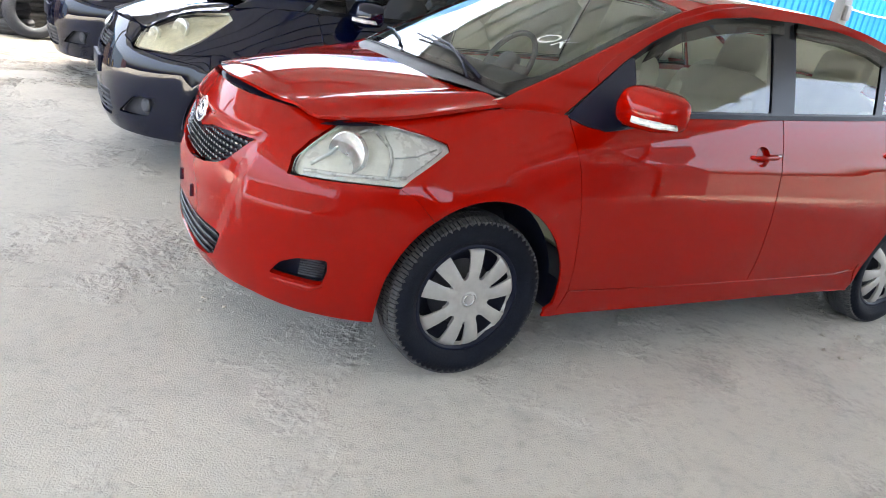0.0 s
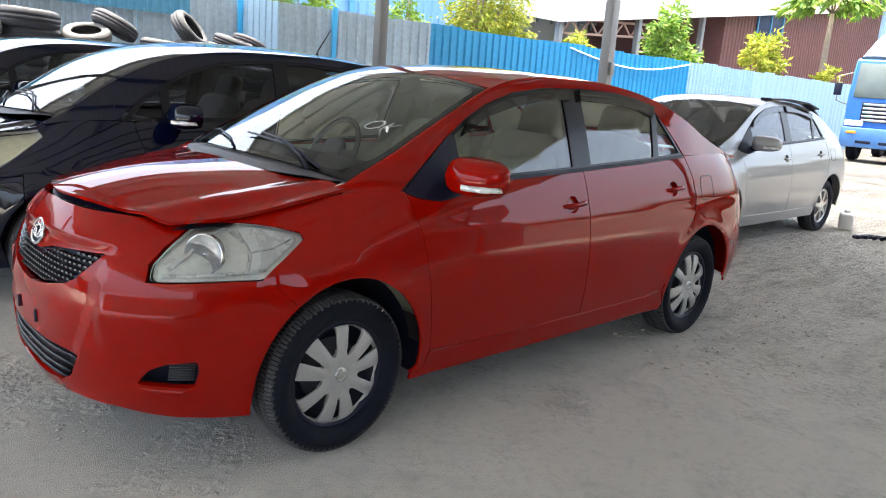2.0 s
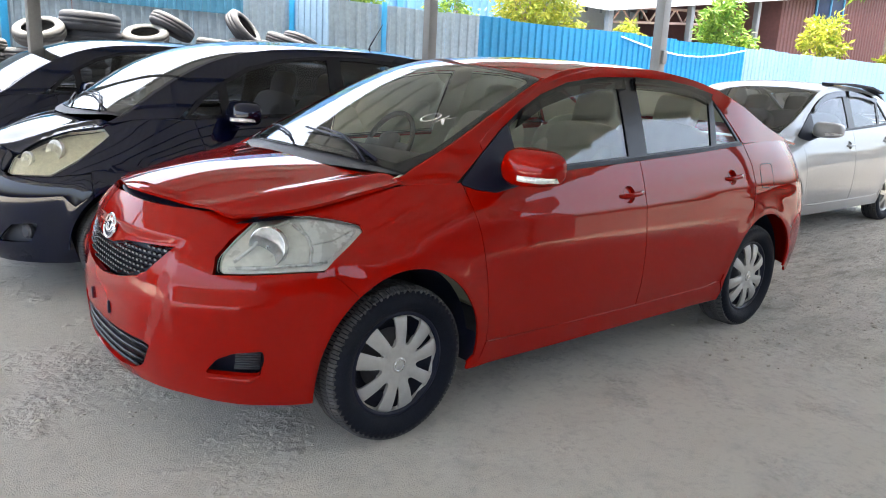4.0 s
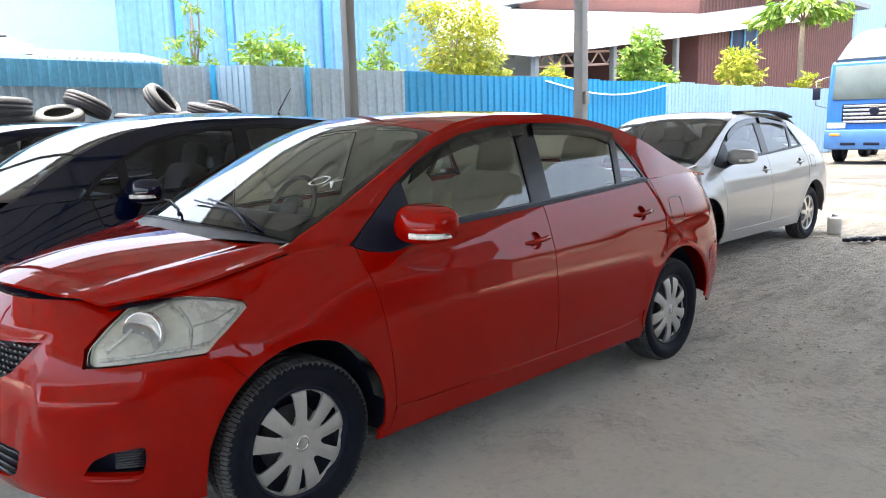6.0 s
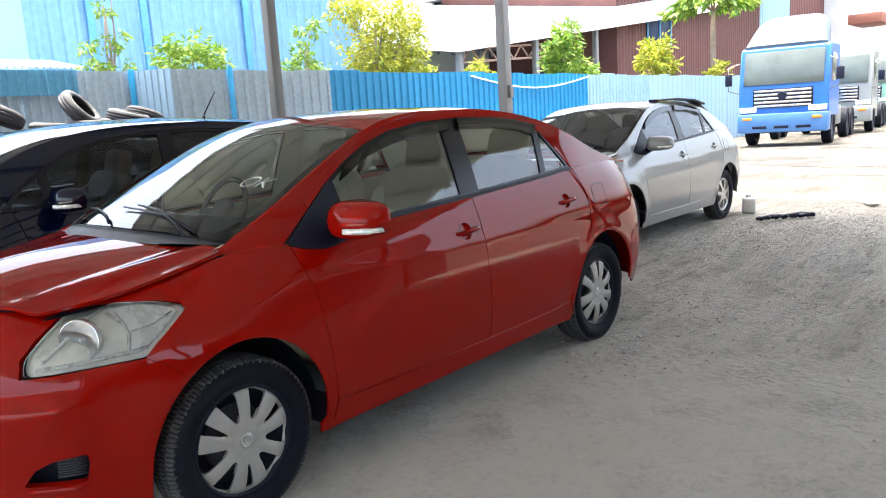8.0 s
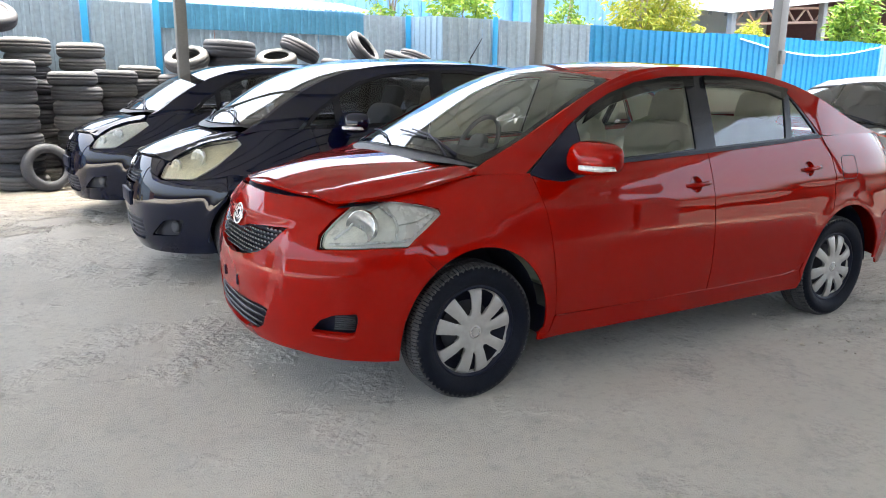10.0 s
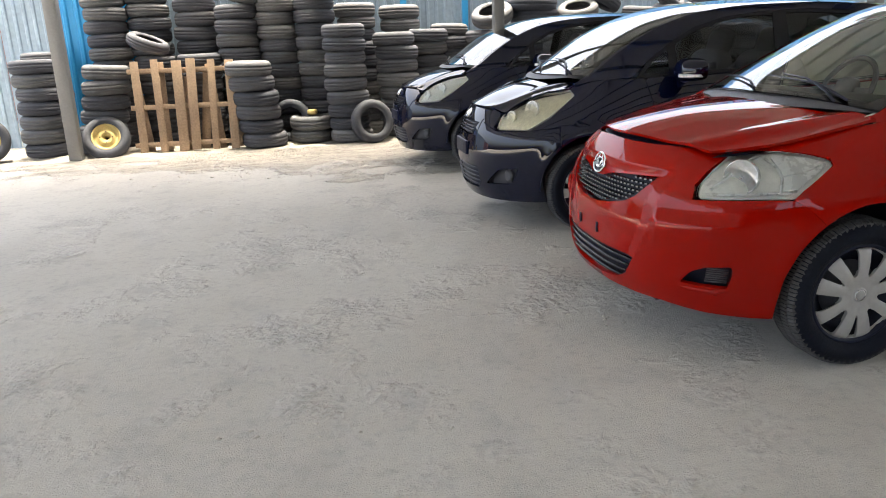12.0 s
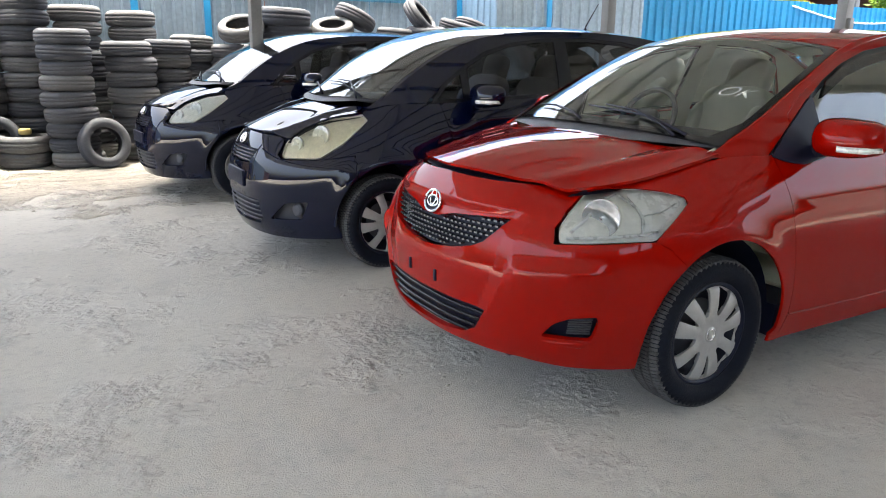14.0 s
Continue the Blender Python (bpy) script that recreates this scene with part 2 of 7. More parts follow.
def cube(bm, x0, x1, y0, y1, z0, z1, bevel=0.0, m=None):
    r = bmesh.ops.create_cube(bm, size=1)["verts"]
    bmesh.ops.transform(bm, verts=r, matrix=Matrix.Translation(((x0 + x1) / 2, (y0 + y1) / 2, (z0 + z1) / 2)) @ Matrix.Diagonal((x1 - x0, y1 - y0, z1 - z0, 1)))
    if bevel:
        es = list({e for v in r for e in v.link_edges})
        r = list({v for f in bmesh.ops.bevel(bm, geom=es, offset=bevel, segments=2, affect="EDGES", profile=0.5)["faces"] for v in f.verts} | {v for v in r if v.is_valid})
    if m is not None:
        bmesh.ops.transform(bm, verts=r, matrix=m)
    return r


def lathe(bm, profile, segments=48, m=None, wobble=None):
    """Turns (radius, height) points round the local z axis."""
    rings = []
    for i in range(segments):
        t = 2 * math.pi * i / segments
        c, s = math.cos(t), math.sin(t)
        rings.append([bm.verts.new((r * c, r * s, h)) for r, h in (wobble(profile, i) if wobble else profile)])
    for i in range(segments):
        a, b = rings[i], rings[(i + 1) % segments]
        for k in range(len(profile) - 1):
            if profile[k][0] < 1e-6 and profile[k + 1][0] < 1e-6:
                continue
            bm.faces.new((a[k], b[k], b[k + 1], a[k + 1]))
    vs = [v for r in rings for v in r]
    if m is not None:
        bmesh.ops.transform(bm, verts=vs, matrix=m)
    return vs


def tube(bm, pts, radius, sides=8, caps=True):
    """A round bar along a line of points; radius may be a list."""
    rad = radius if isinstance(radius, (list, tuple)) else [radius] * len(pts)
    rings, up = [], Vector((0, 0, 1))
    for i, p in enumerate(pts):
        d = (Vector(pts[min(i + 1, len(pts) - 1)]) - Vector(pts[max(i - 1, 0)])).normalized()
        s = d.cross(up if abs(d.z) < 0.95 else Vector((1, 0, 0))).normalized()
        t = s.cross(d)
        rings.append([bm.verts.new(Vector(p) + (s * math.cos(2 * math.pi * k / sides) + t * math.sin(2 * math.pi * k / sides)) * rad[i]) for k in range(sides)])
    for a, b in zip(rings, rings[1:]):
        for k in range(sides):
            bm.faces.new((a[k], a[(k + 1) % sides], b[(k + 1) % sides], b[k]))
    if caps:
        bm.faces.new(rings[0][::-1])
        bm.faces.new(rings[-1])


def blob(bm, size, at, power=4.0, nu=20, nv=12, m=None):
    """A cushion: a box of that size with rounded faces (a superellipsoid)."""
    k = 2 / power
    f = lambda c: math.copysign(abs(c) ** k, c)
    rows = []
    for j in range(nv + 1):
        b = -math.pi / 2 + math.pi * j / nv
        rows.append([bm.verts.new((size[0] / 2 * f(math.cos(b)) * f(math.cos(2 * math.pi * i / nu)), size[1] / 2 * f(math.cos(b)) * f(math.sin(2 * math.pi * i / nu)), size[2] / 2 * f(math.sin(b)))) for i in range(nu)])
    for r, s in zip(rows, rows[1:]):
        for i in range(nu):
            bm.faces.new((r[i], r[(i + 1) % nu], s[(i + 1) % nu], s[i]))
    vs = [v for r in rows for v in r]
    bmesh.ops.transform(bm, verts=vs, matrix=Matrix.Translation(at) @ (m or Matrix()))
    bmesh.ops.remove_doubles(bm, verts=vs, dist=1e-5)

# ---- cars ----
class Body:
    """The skin of a car, nose towards -x, front axle at x = 0. Round the flanks a place is told by (u, z): u runs from the middle of
    the nose along the flank to the middle of the tail, and is x itself along the doors."""

    def __init__(self, s):
        self.s = s

    def flank(self, u, z):
        s = self.s
        u, z = np.asarray(u, float), np.asarray(z, float)
        k = 2 / s["n"]
        tf = np.clip((u - s["u0"]) / (s["xa"] - s["u0"]), 0, 1) * np.pi / 2
        tr = np.clip((s["u1"] - u) / (s["u1"] - s["xb"]), 0, 1) * np.pi / 2
        front, rear = u < s["xa"], u > s["xb"]
        cf, sf = np.maximum(np.cos(tf), 0) ** k, np.maximum(np.sin(tf), 0) ** k
        kr = 2 / s["nr"]
        cr, sr = np.maximum(np.cos(tr), 0) ** kr, np.maximum(np.sin(tr), 0) ** kr
        x = np.where(front, s["xa"] - (s["xa"] - s["xf"](z)) * cf, np.where(rear, s["xb"] + (s["xr"](z) - s["xb"]) * cr, u))
        fy = np.where(front, sf, np.where(rear, sr, 1.0))
        h = np.clip((z - s["z1"]) / (s["ztop"](x) - s["z1"]), 0, 1.2)
        w = s["W"](x) - s["sec"](z) - s["itop"](x) * h ** s["p"]
        for hx in (s["hub"], s["base"]):
            r = np.sqrt((x - hx) ** 2 + ((z - 0.29) * 0.92) ** 2)
            w = w + s["flare"] * np.exp(-(((r - s["arch"] - 0.015) / 0.045) ** 2)) * (z > 0.15)
        w = w + s["crease"] * np.exp(-(((z - s["zcrease"](x)) / 0.03) ** 2)) * (x > 0.4) * (x < s["base"] + 0.4)
        return np.stack(np.broadcast_arrays(x, -w * fy, z), -1)

    def at_x(self, x, z):
        if self.s["xa"] <= x <= self.s["xb"]:
            return (x, z)
        u = np.linspace(self.s["u0"], self.s["xa"], 500) if x < self.s["xa"] else np.linspace(self.s["xb"], self.s["u1"], 500)
        return (float(np.interp(x, self.flank(u, np.full(500, float(z)))[:, 0], u)), z)

    def at_y(self, y, z):
        u = np.linspace(self.s["u0"], self.s["xa"], 500)
        return (float(np.interp(y, -self.flank(u, np.full(500, float(z)))[:, 1], u)), z)

    def line(self, pts, step=0.04):
        """Points ("x", x, z) or ("y", y, z), as (u, z), with more between them."""
        out = []
        for a, b in zip(pts, pts[1:] + [None]):
            out.append(self.at_x(a[1], a[2]) if a[0] == "x" else self.at_y(a[1], a[2]))
            if b and a[0] == b[0]:
                n = int(math.hypot(b[1] - a[1], b[2] - a[2]) / step)
                for i in range(1, n + 1):
                    t = i / (n + 1)
                    q = (a[1] + (b[1] - a[1]) * t, a[2] + (b[2] - a[2]) * t)
                    out.append(self.at_x(*q) if a[0] == "x" else self.at_y(*q))
        return out

    def arch(self, hx, a0, a1, n=26, grow=0.0):
        s = self.s
        out = []
        for i in range(n + 1):
            a = radians(a0 + (a1 - a0) * i / n)
            out.append(("x", hx + (s["arch"] + grow) * math.cos(a), 0.29 + (s["archz"] + grow) * math.sin(a)))
        return out

    def side(self, x, z):
        """The upper flank, from the belt line to the roof rail."""
        s = self.s
        x, z = np.asarray(x, float), np.asarray(z, float)
        zt = s["ztop"](x)
        yt = s["W"](x) - s["sec"](zt) - s["itop"](x)
        yt = yt * s["taper"](x)
        d = z - zt
        return np.stack(np.broadcast_arrays(x, -(yt - s["lean"] * d - s["bow"] * d * d), z), -1)

    def top(self, x, y):
        """Windscreen, roof, rear window and boot lid."""
        s = self.s
        x, y = np.asarray(x, float), np.asarray(y, float)
        zr = s["zr"](x)
        yr = -self.side(x, zr)[..., 1]
        q = np.clip(np.abs(y) / yr, 0, 1.3) ** s["crown"]
        return np.stack(np.broadcast_arrays(x, y, s["zc"](x) + (zr - s["zc"](x)) * q), -1)

    def bonnet(self, x, y):
        s = self.s
        x, y = np.asarray(x, float), np.asarray(y, float)
        q = np.clip(np.abs(y) / s["hy"](x), 0, 1.2) ** 1.9
        z = s["hc"](x) + (s["he"](x) - s["hc"](x)) * q
        d = np.abs(y) - s["hry"](x)
        z = z + s["hrib"] * np.where(d < 0, np.exp(-((d / 0.05) ** 2)), np.exp(-((d / 0.035) ** 2)))
        z = z + 0.6 * s["hrib"] * np.exp(-(((s["hy"](x) - np.abs(y)) / 0.028) ** 2))
        return np.stack(np.broadcast_arrays(x, y, z), -1)


def both(name, outline, surf, material, car, label="", **kw):
    """The same panel on both flanks."""
    a = patch(name, outline, surf, material, car, label, **kw)
    b = patch(name, outline, surf, material, car, label, mirror=True, **kw)
    return a, b


def tyre(bm, R, w, rim, m=None, seg=204, grooves=True):
    """A tyre round the local z axis, with shoulder blocks and grooves."""
    h = w / 2
    prof = [(rim, -h * 0.72), (rim + 0.012, -h * 0.86), (rim + (R - rim) * 0.35, -h * 0.99), (rim + (R - rim) * 0.6, -h), (R - 0.028, -h * 0.93), (R - 0.012, -h * 0.83), (R - 0.004, -h * 0.70)]
    if grooves:
        for c in (-0.42, 0.0, 0.42):
            prof += [(R, h * (c - 0.10)), (R - 0.007, h * (c - 0.07)), (R - 0.007, h * (c + 0.07)), (R, h * (c + 0.10))]
    prof += [(R - 0.004, h * 0.70), (R - 0.012, h * 0.83), (R - 0.028, h * 0.93), (rim + (R - rim) * 0.6, h), (rim + (R - rim) * 0.35, h * 0.99), (rim + 0.012, h * 0.86), (rim, h * 0.72)]
    cut = set(range(5, 10)) | set(range(len(prof) - 10, len(prof) - 5))

    def wob(p, i):
        return [(r - (0.010 if (k in cut and i % 3 == 0) else 0), z) for k, (r, z) in enumerate(p)] if grooves else p

    return lathe(bm, prof, seg, m, wob)


TREADS = {}


def tread_mesh(R, w):
    """Four rows of rubber blocks round a tyre, shared by all wheels of one size."""
    if (R, w) in TREADS:
        return TREADS[R, w]
    verts, faces = [], []
    h, n = w / 2, 116
    for row, (a, c, drop) in enumerate(((-0.84, -0.54, 0.009), (-0.46, -0.05, 0.0), (0.05, 0.46, 0.0), (0.54, 0.84, 0.009))):
        for i in range(n):
            t0 = 2 * math.pi * (i + 0.5 * (row % 2)) / n
            t1 = t0 + 2 * math.pi * 0.72 / n
            s = len(verts)
            for t in (t0, t1):
                for z, out in ((a, row == 0), (c, row == 3)):
                    for r in (R - 0.03, R + 0.0015):
                        rr = r - (drop if out and r > R else 0)
                        verts.append((rr * math.cos(t), rr * math.sin(t), z * h))
            faces += [(s + p, s + q, s + u, s + v) for p, q, u, v in ((1, 5, 7, 3), (0, 1, 3, 2), (4, 6, 7, 5), (0, 4, 5, 1), (2, 3, 7, 6))]
    me = bpy.data.meshes.new("tread")
    me.from_pydata(verts, [], faces)
    me.materials.append(TREAD)
    TREADS[R, w] = me
    return me


def wheel(car, hx, side_y, R, style, turn=0.0, width=0.185, steer=0.0):
    """A wheel with its tyre; side_y is the outer face (negative: near flank)."""
    sgn = -1 if side_y < 0 else 1
    # local z of the wheel looks outwards
    m = Matrix.Translation((hx, side_y - sgn * width / 2, 0.29)) @ Matrix.Rotation(radians(steer), 4, "Z") @ Matrix.Rotation(radians(90 if sgn < 0 else -90), 4, "X") @ Matrix.Rotation(radians(turn), 4, "Z")
    rim = {"steel": 0.185, "cap": 0.206}.get(style, 0.198)
    w = thing("wheel", "", "")
    w.parent, w.matrix_basis = car, m
    bm = bmesh.new()
    tyre(bm, R, width, rim)
    part("tyre", bm, RUBBER, w, "dusty black road tyre")
    child("tread", tread_mesh(R, width), w, "grey dusty tread blocks")
    bm = bmesh.new()
    lathe(bm, [(rim, -width * 0.36), (rim + 0.004, width * 0.36), (rim - 0.012, width * 0.37), (rim - 0.02, width * 0.1), (0.12, -0.01), (0.0, -0.01)], 48)
    part("rim", bm, PLASTIC if style == "cap" else ALLOY, w)
    bm = bmesh.new()
    lathe(bm, [(0.0, 0.0), (0.125, 0.0), (0.125, -0.02)], 32)
    part("brake_disc", bm, PLASTIC_GREY, w)

    def dish(a, b):
        r = np.sqrt(np.asarray(a) ** 2 + np.asarray(b) ** 2)
        z = 0.058 + 0.022 * np.exp(-((r / 0.055) ** 4)) * 0.4 + 0.016 * np.sin(np.clip(r / 0.2, 0, 1) * np.pi) - 0.02 * np.clip((r - 0.175) / 0.03, 0, 1) ** 2
        if style == "cap":
            t = np.degrees(np.arctan2(b, a)) - 90
            away = np.minimum(np.abs((t + 60) % 120 - 60), np.abs(np.abs((t + 60) % 120 - 60) - 44))
            z = z + 0.006 * (1 - np.clip(away / 13, 0, 1) ** 2) * np.clip((r - 0.05) / 0.05, 0, 1) * np.clip((0.206 - r) / 0.02, 0, 1)
        return np.stack(np.broadcast_arrays(np.asarray(a, float), np.asarray(b, float), z), -1)

    rc = 0.214 if style == "cap" else 0.204
    ring = [(rc * math.cos(t), rc * math.sin(t)) for t in np.linspace(0, 2 * math.pi, 64, endpoint=False)]
    holes = []
    pol = lambda r, a: (r * math.cos(radians(a)), r * math.sin(radians(a)))
    if style == "cap":
        for i in range(3):
            # a narrow slot inside each pair of spokes, a wide opening to either side of the single spokes
            c = 120 * i + 30
            holes.append(soft([pol(0.088, c - 2.2), pol(0.088, c + 2.2), pol(0.150, c + 5.0), pol(0.192, c + 6.0), pol(0.192, c - 6.0), pol(0.150, c - 5.0)], 0.005, 3))
            for d in (-1, 1):
                k = c + 60 - 20.5 * d
                holes.append(soft([pol(0.078, k - 1.5 * d), pol(0.088, k + 6 * d), pol(0.125, k + 9.5 * d), pol(0.165, k + 11.5 * d), pol(0.193, k + 11.5 * d), pol(0.196, k), pol(0.193, k - 13 * d), pol(0.160, k - 12.5 * d), pol(0.115, k - 10.0 * d), pol(0.086, k - 8 * d)], 0.006, 3))
        patch("hubcap", ring, dish, HUBCAP, w, "silver plastic wheel cover", holes=holes, step=0.012, edge=0.014, edge_step=0.009)
        bm = bmesh.new()
        lathe(bm, [(0.0, 0.076), (0.030, 0.075), (0.035, 0.069), (0.036, 0.05)], 24)
        part("centre_badge", bm, HUBCAP, w)
        bm = bmesh.new()
        lathe(bm, [(0.024, 0.074), (0.024, 0.0775), (0.020, 0.0775), (0.020, 0.074)], 20)
        part("badge_ring", bm, CHROME, w)
    else:
        k = 7 if style == "alloy" else 8
        for i in range(k):
            c = 360 / k * i + 90
            g = 180 / k
            holes.append(soft([pol(0.07, c - 0.35 * g), pol(0.07, c + 0.35 * g), pol(0.172, c + 0.72 * g), pol(0.180, c), pol(0.172, c - 0.72 * g)], 0.014, 3))
        patch("spokes", ring, dish, ALLOY, w, "silver alloy spokes", holes=holes, step=0.022, edge=0.03, edge_step=0.014)
        bm = bmesh.new()
        lathe(bm, [(0.0, 0.074), (0.024, 0.073), (0.029, 0.066), (0.03, 0.05)], 20)
        part("centre_badge", bm, CHROME, w)
    return w


def seat(car, x, y, material, wide=0.50, rear=False):
    s = thing("seat", "", "")
    s.parent = car
    lean = Matrix.Rotation(radians(16), 4, "Y")
    bm = bmesh.new()
    blob(bm, (0.54, wide, 0.20), (x, y, 0.50), 5)
    part("cushion", bm, material, s)
    bm = bmesh.new()
    blob(bm, (0.19, wide, 0.64), (x + 0.33, y, 0.84), 4.5, m=lean)
    for sy in (-1, 1):
        blob(bm, (0.22, 0.09, 0.52), (x + 0.29, y + sy * (wide / 2 - 0.05), 0.80), 3.5, m=lean)
    part("backrest", bm, material, s)
    heads = (0,) if not rear else (-0.3, 0.3)
    for dy in heads:
        bm = bmesh.new()
        blob(bm, (0.12, 0.27, 0.21), (x + 0.47, y + dy, 1.205), 4, m=lean)
        part("headrest", bm, material, s)
        for q in (-0.06, 0.06):
            bm = bmesh.new()
            tube(bm, [(x + 0.42, y + dy + q, 1.06), (x + 0.46, y + dy + q, 1.16)], 0.006)
            part("headrest_post", bm, CHROME, s)
    return s


def mirror_unit(car, s, x, z, y, paint, sgn):
    """Door mirror with painted shell, side repeater and glass."""
    mo = thing("door_mirror", "", "")
    mo.parent = car
    mo.matrix_basis = Matrix.Translation((x, sgn * y, z))
    d = sgn
    bm = bmesh.new()
    blob(bm, (0.165, 0.26, 0.145), (0.0, 0.0, 0.0), 3.2, 28, 16)
    for v in bm.verts:
        t = (v.co.y * d) / 0.13
        v.co.x += 0.045 * t * t * (1 if t > 0 else 0.2) + 0.02 * (v.co.z > 0) * abs(v.co.z) / 0.07
        v.co.z *= 1.0 - 0.10 * max(t, 0) + 0.06 * max(-t, 0)
        if v.co.x > 0.055:
            v.co.x = 0.055 + (v.co.x - 0.055) * 0.15
    part("mirror_shell", bm, paint, mo)
    bm = bmesh.new()
    cube(bm, 0.052, 0.066, -0.095, 0.095, -0.05, 0.05, 0.012)
    part("mirror_glass", bm, CHROME, mo, smooth=True)
    bm = bmesh.new()
    n = 14
    rows = []
    for i in range(n + 1):
        t = 0.12 + 0.87 * i / n
        yy = d * 0.13 * t
        edge = 0.0825 * max(0.0, 1 - abs(t) ** 3.2) ** (1 / 3.2)
        xx = -edge + 0.045 * t * t * (1 if t > 0 else 0.2) - 0.006
        hh = 0.013 if t < 0.85 else 0.010
        rows.append([bm.verts.new((xx + 0.012, yy, -0.052 + hh)), bm.verts.new((xx - 0.002, yy, -0.030 + hh * 0.6)), bm.verts.new((xx - 0.003, yy, -0.030 - hh)), bm.verts.new((xx + 0.012, yy, -0.034 - hh))])
    for a, b in zip(rows, rows[1:]):
        for k in range(3):
            bm.faces.new((a[k], b[k], b[k + 1], a[k + 1]) if d > 0 else (b[k], a[k], a[k + 1], b[k + 1]))
    part("side_repeater", bm, REFLECTOR, mo, "clear indicator strip")
    bm = bmesh.new()
    tube(bm, [(0.03, -d * 0.075, -0.045), (0.035, -d * 0.15, -0.065), (0.04, -d * 0.21, -0.075)], [0.032, 0.03, 0.034], 10)
    part("mirror_foot", bm, PLASTIC, mo)
    return mo


def handle(door, b, x, z, paint, flip=False, depth=0.004):
    """A pull handle over a shallow cup."""
    y = float(b.flank(x, z)[1])
    sg = -1 if not flip else 1
    bm = bmesh.new()
    pts = [(-0.075, 0.0), (-0.065, 0.012), (-0.04, 0.022), (0.0, 0.026), (0.05, 0.026), (0.085, 0.02), (0.10, 0.004)]
    rows = []
    for px, d in pts:
        hh = 0.011 if -0.06 < px < 0.09 else 0.008
        yy = sg * (-y + d)
        rows.append([bm.verts.new((x + px, yy + sg * -0.006, z + hh + px * 0.06)), bm.verts.new((x + px, yy, z + hh * 0.6 + px * 0.06)), bm.verts.new((x + px, yy, z - hh * 0.6 + px * 0.06)), bm.verts.new((x + px, yy + sg * -0.006, z - hh + px * 0.06))])
    for a, c in zip(rows, rows[1:]):
        for k in range(4):
            f = (a[k], a[(k + 1) % 4], c[(k + 1) % 4], c[k])
            bm.faces.new(f if sg < 0 else f[::-1])
    bm.faces.new(rows[-1]), bm.faces.new(rows[0][::-1])
    bmesh.ops.recalc_face_normals(bm, faces=bm.faces)
    part("door_handle", bm, paint, door, angle=60)
    bm = bmesh.new()
    n = 28
    c = bm.verts.new((x - 0.002, sg * (-y - depth), z))
    inner, outer = [], []
    for i in range(n):
        t = 2 * math.pi * i / n
        rx, rz = 0.042, 0.040
        px, pz = x - 0.002 + rx * math.cos(t), z + rz * math.sin(t)
        yo = -float(b.flank(px, pz)[1])
        outer.append(bm.verts.new((px, sg * (yo + 0.0008), pz)))
        px, pz = x - 0.002 + rx * 0.85 * math.cos(t), z + rz * 0.85 * math.sin(t)
        inner.append(bm.verts.new((px, sg * (yo - depth * 0.8), pz)))
    for i in range(n):
        j = (i + 1) % n
        bm.faces.new((outer[i], outer[j], inner[j], inner[i]))
        bm.faces.new((inner[i], inner[j], c))
    bmesh.ops.recalc_face_normals(bm, faces=bm.faces)
    part("handle_cup", bm, paint, door, angle=20)


def wiper(car, pts, name="wiper"):
    bm = bmesh.new()
    tube(bm, pts, [0.0065] + [0.005] * (len(pts) - 2) + [0.004], 6)
    return part(name, bm, PLASTIC, car, "black windscreen wiper")


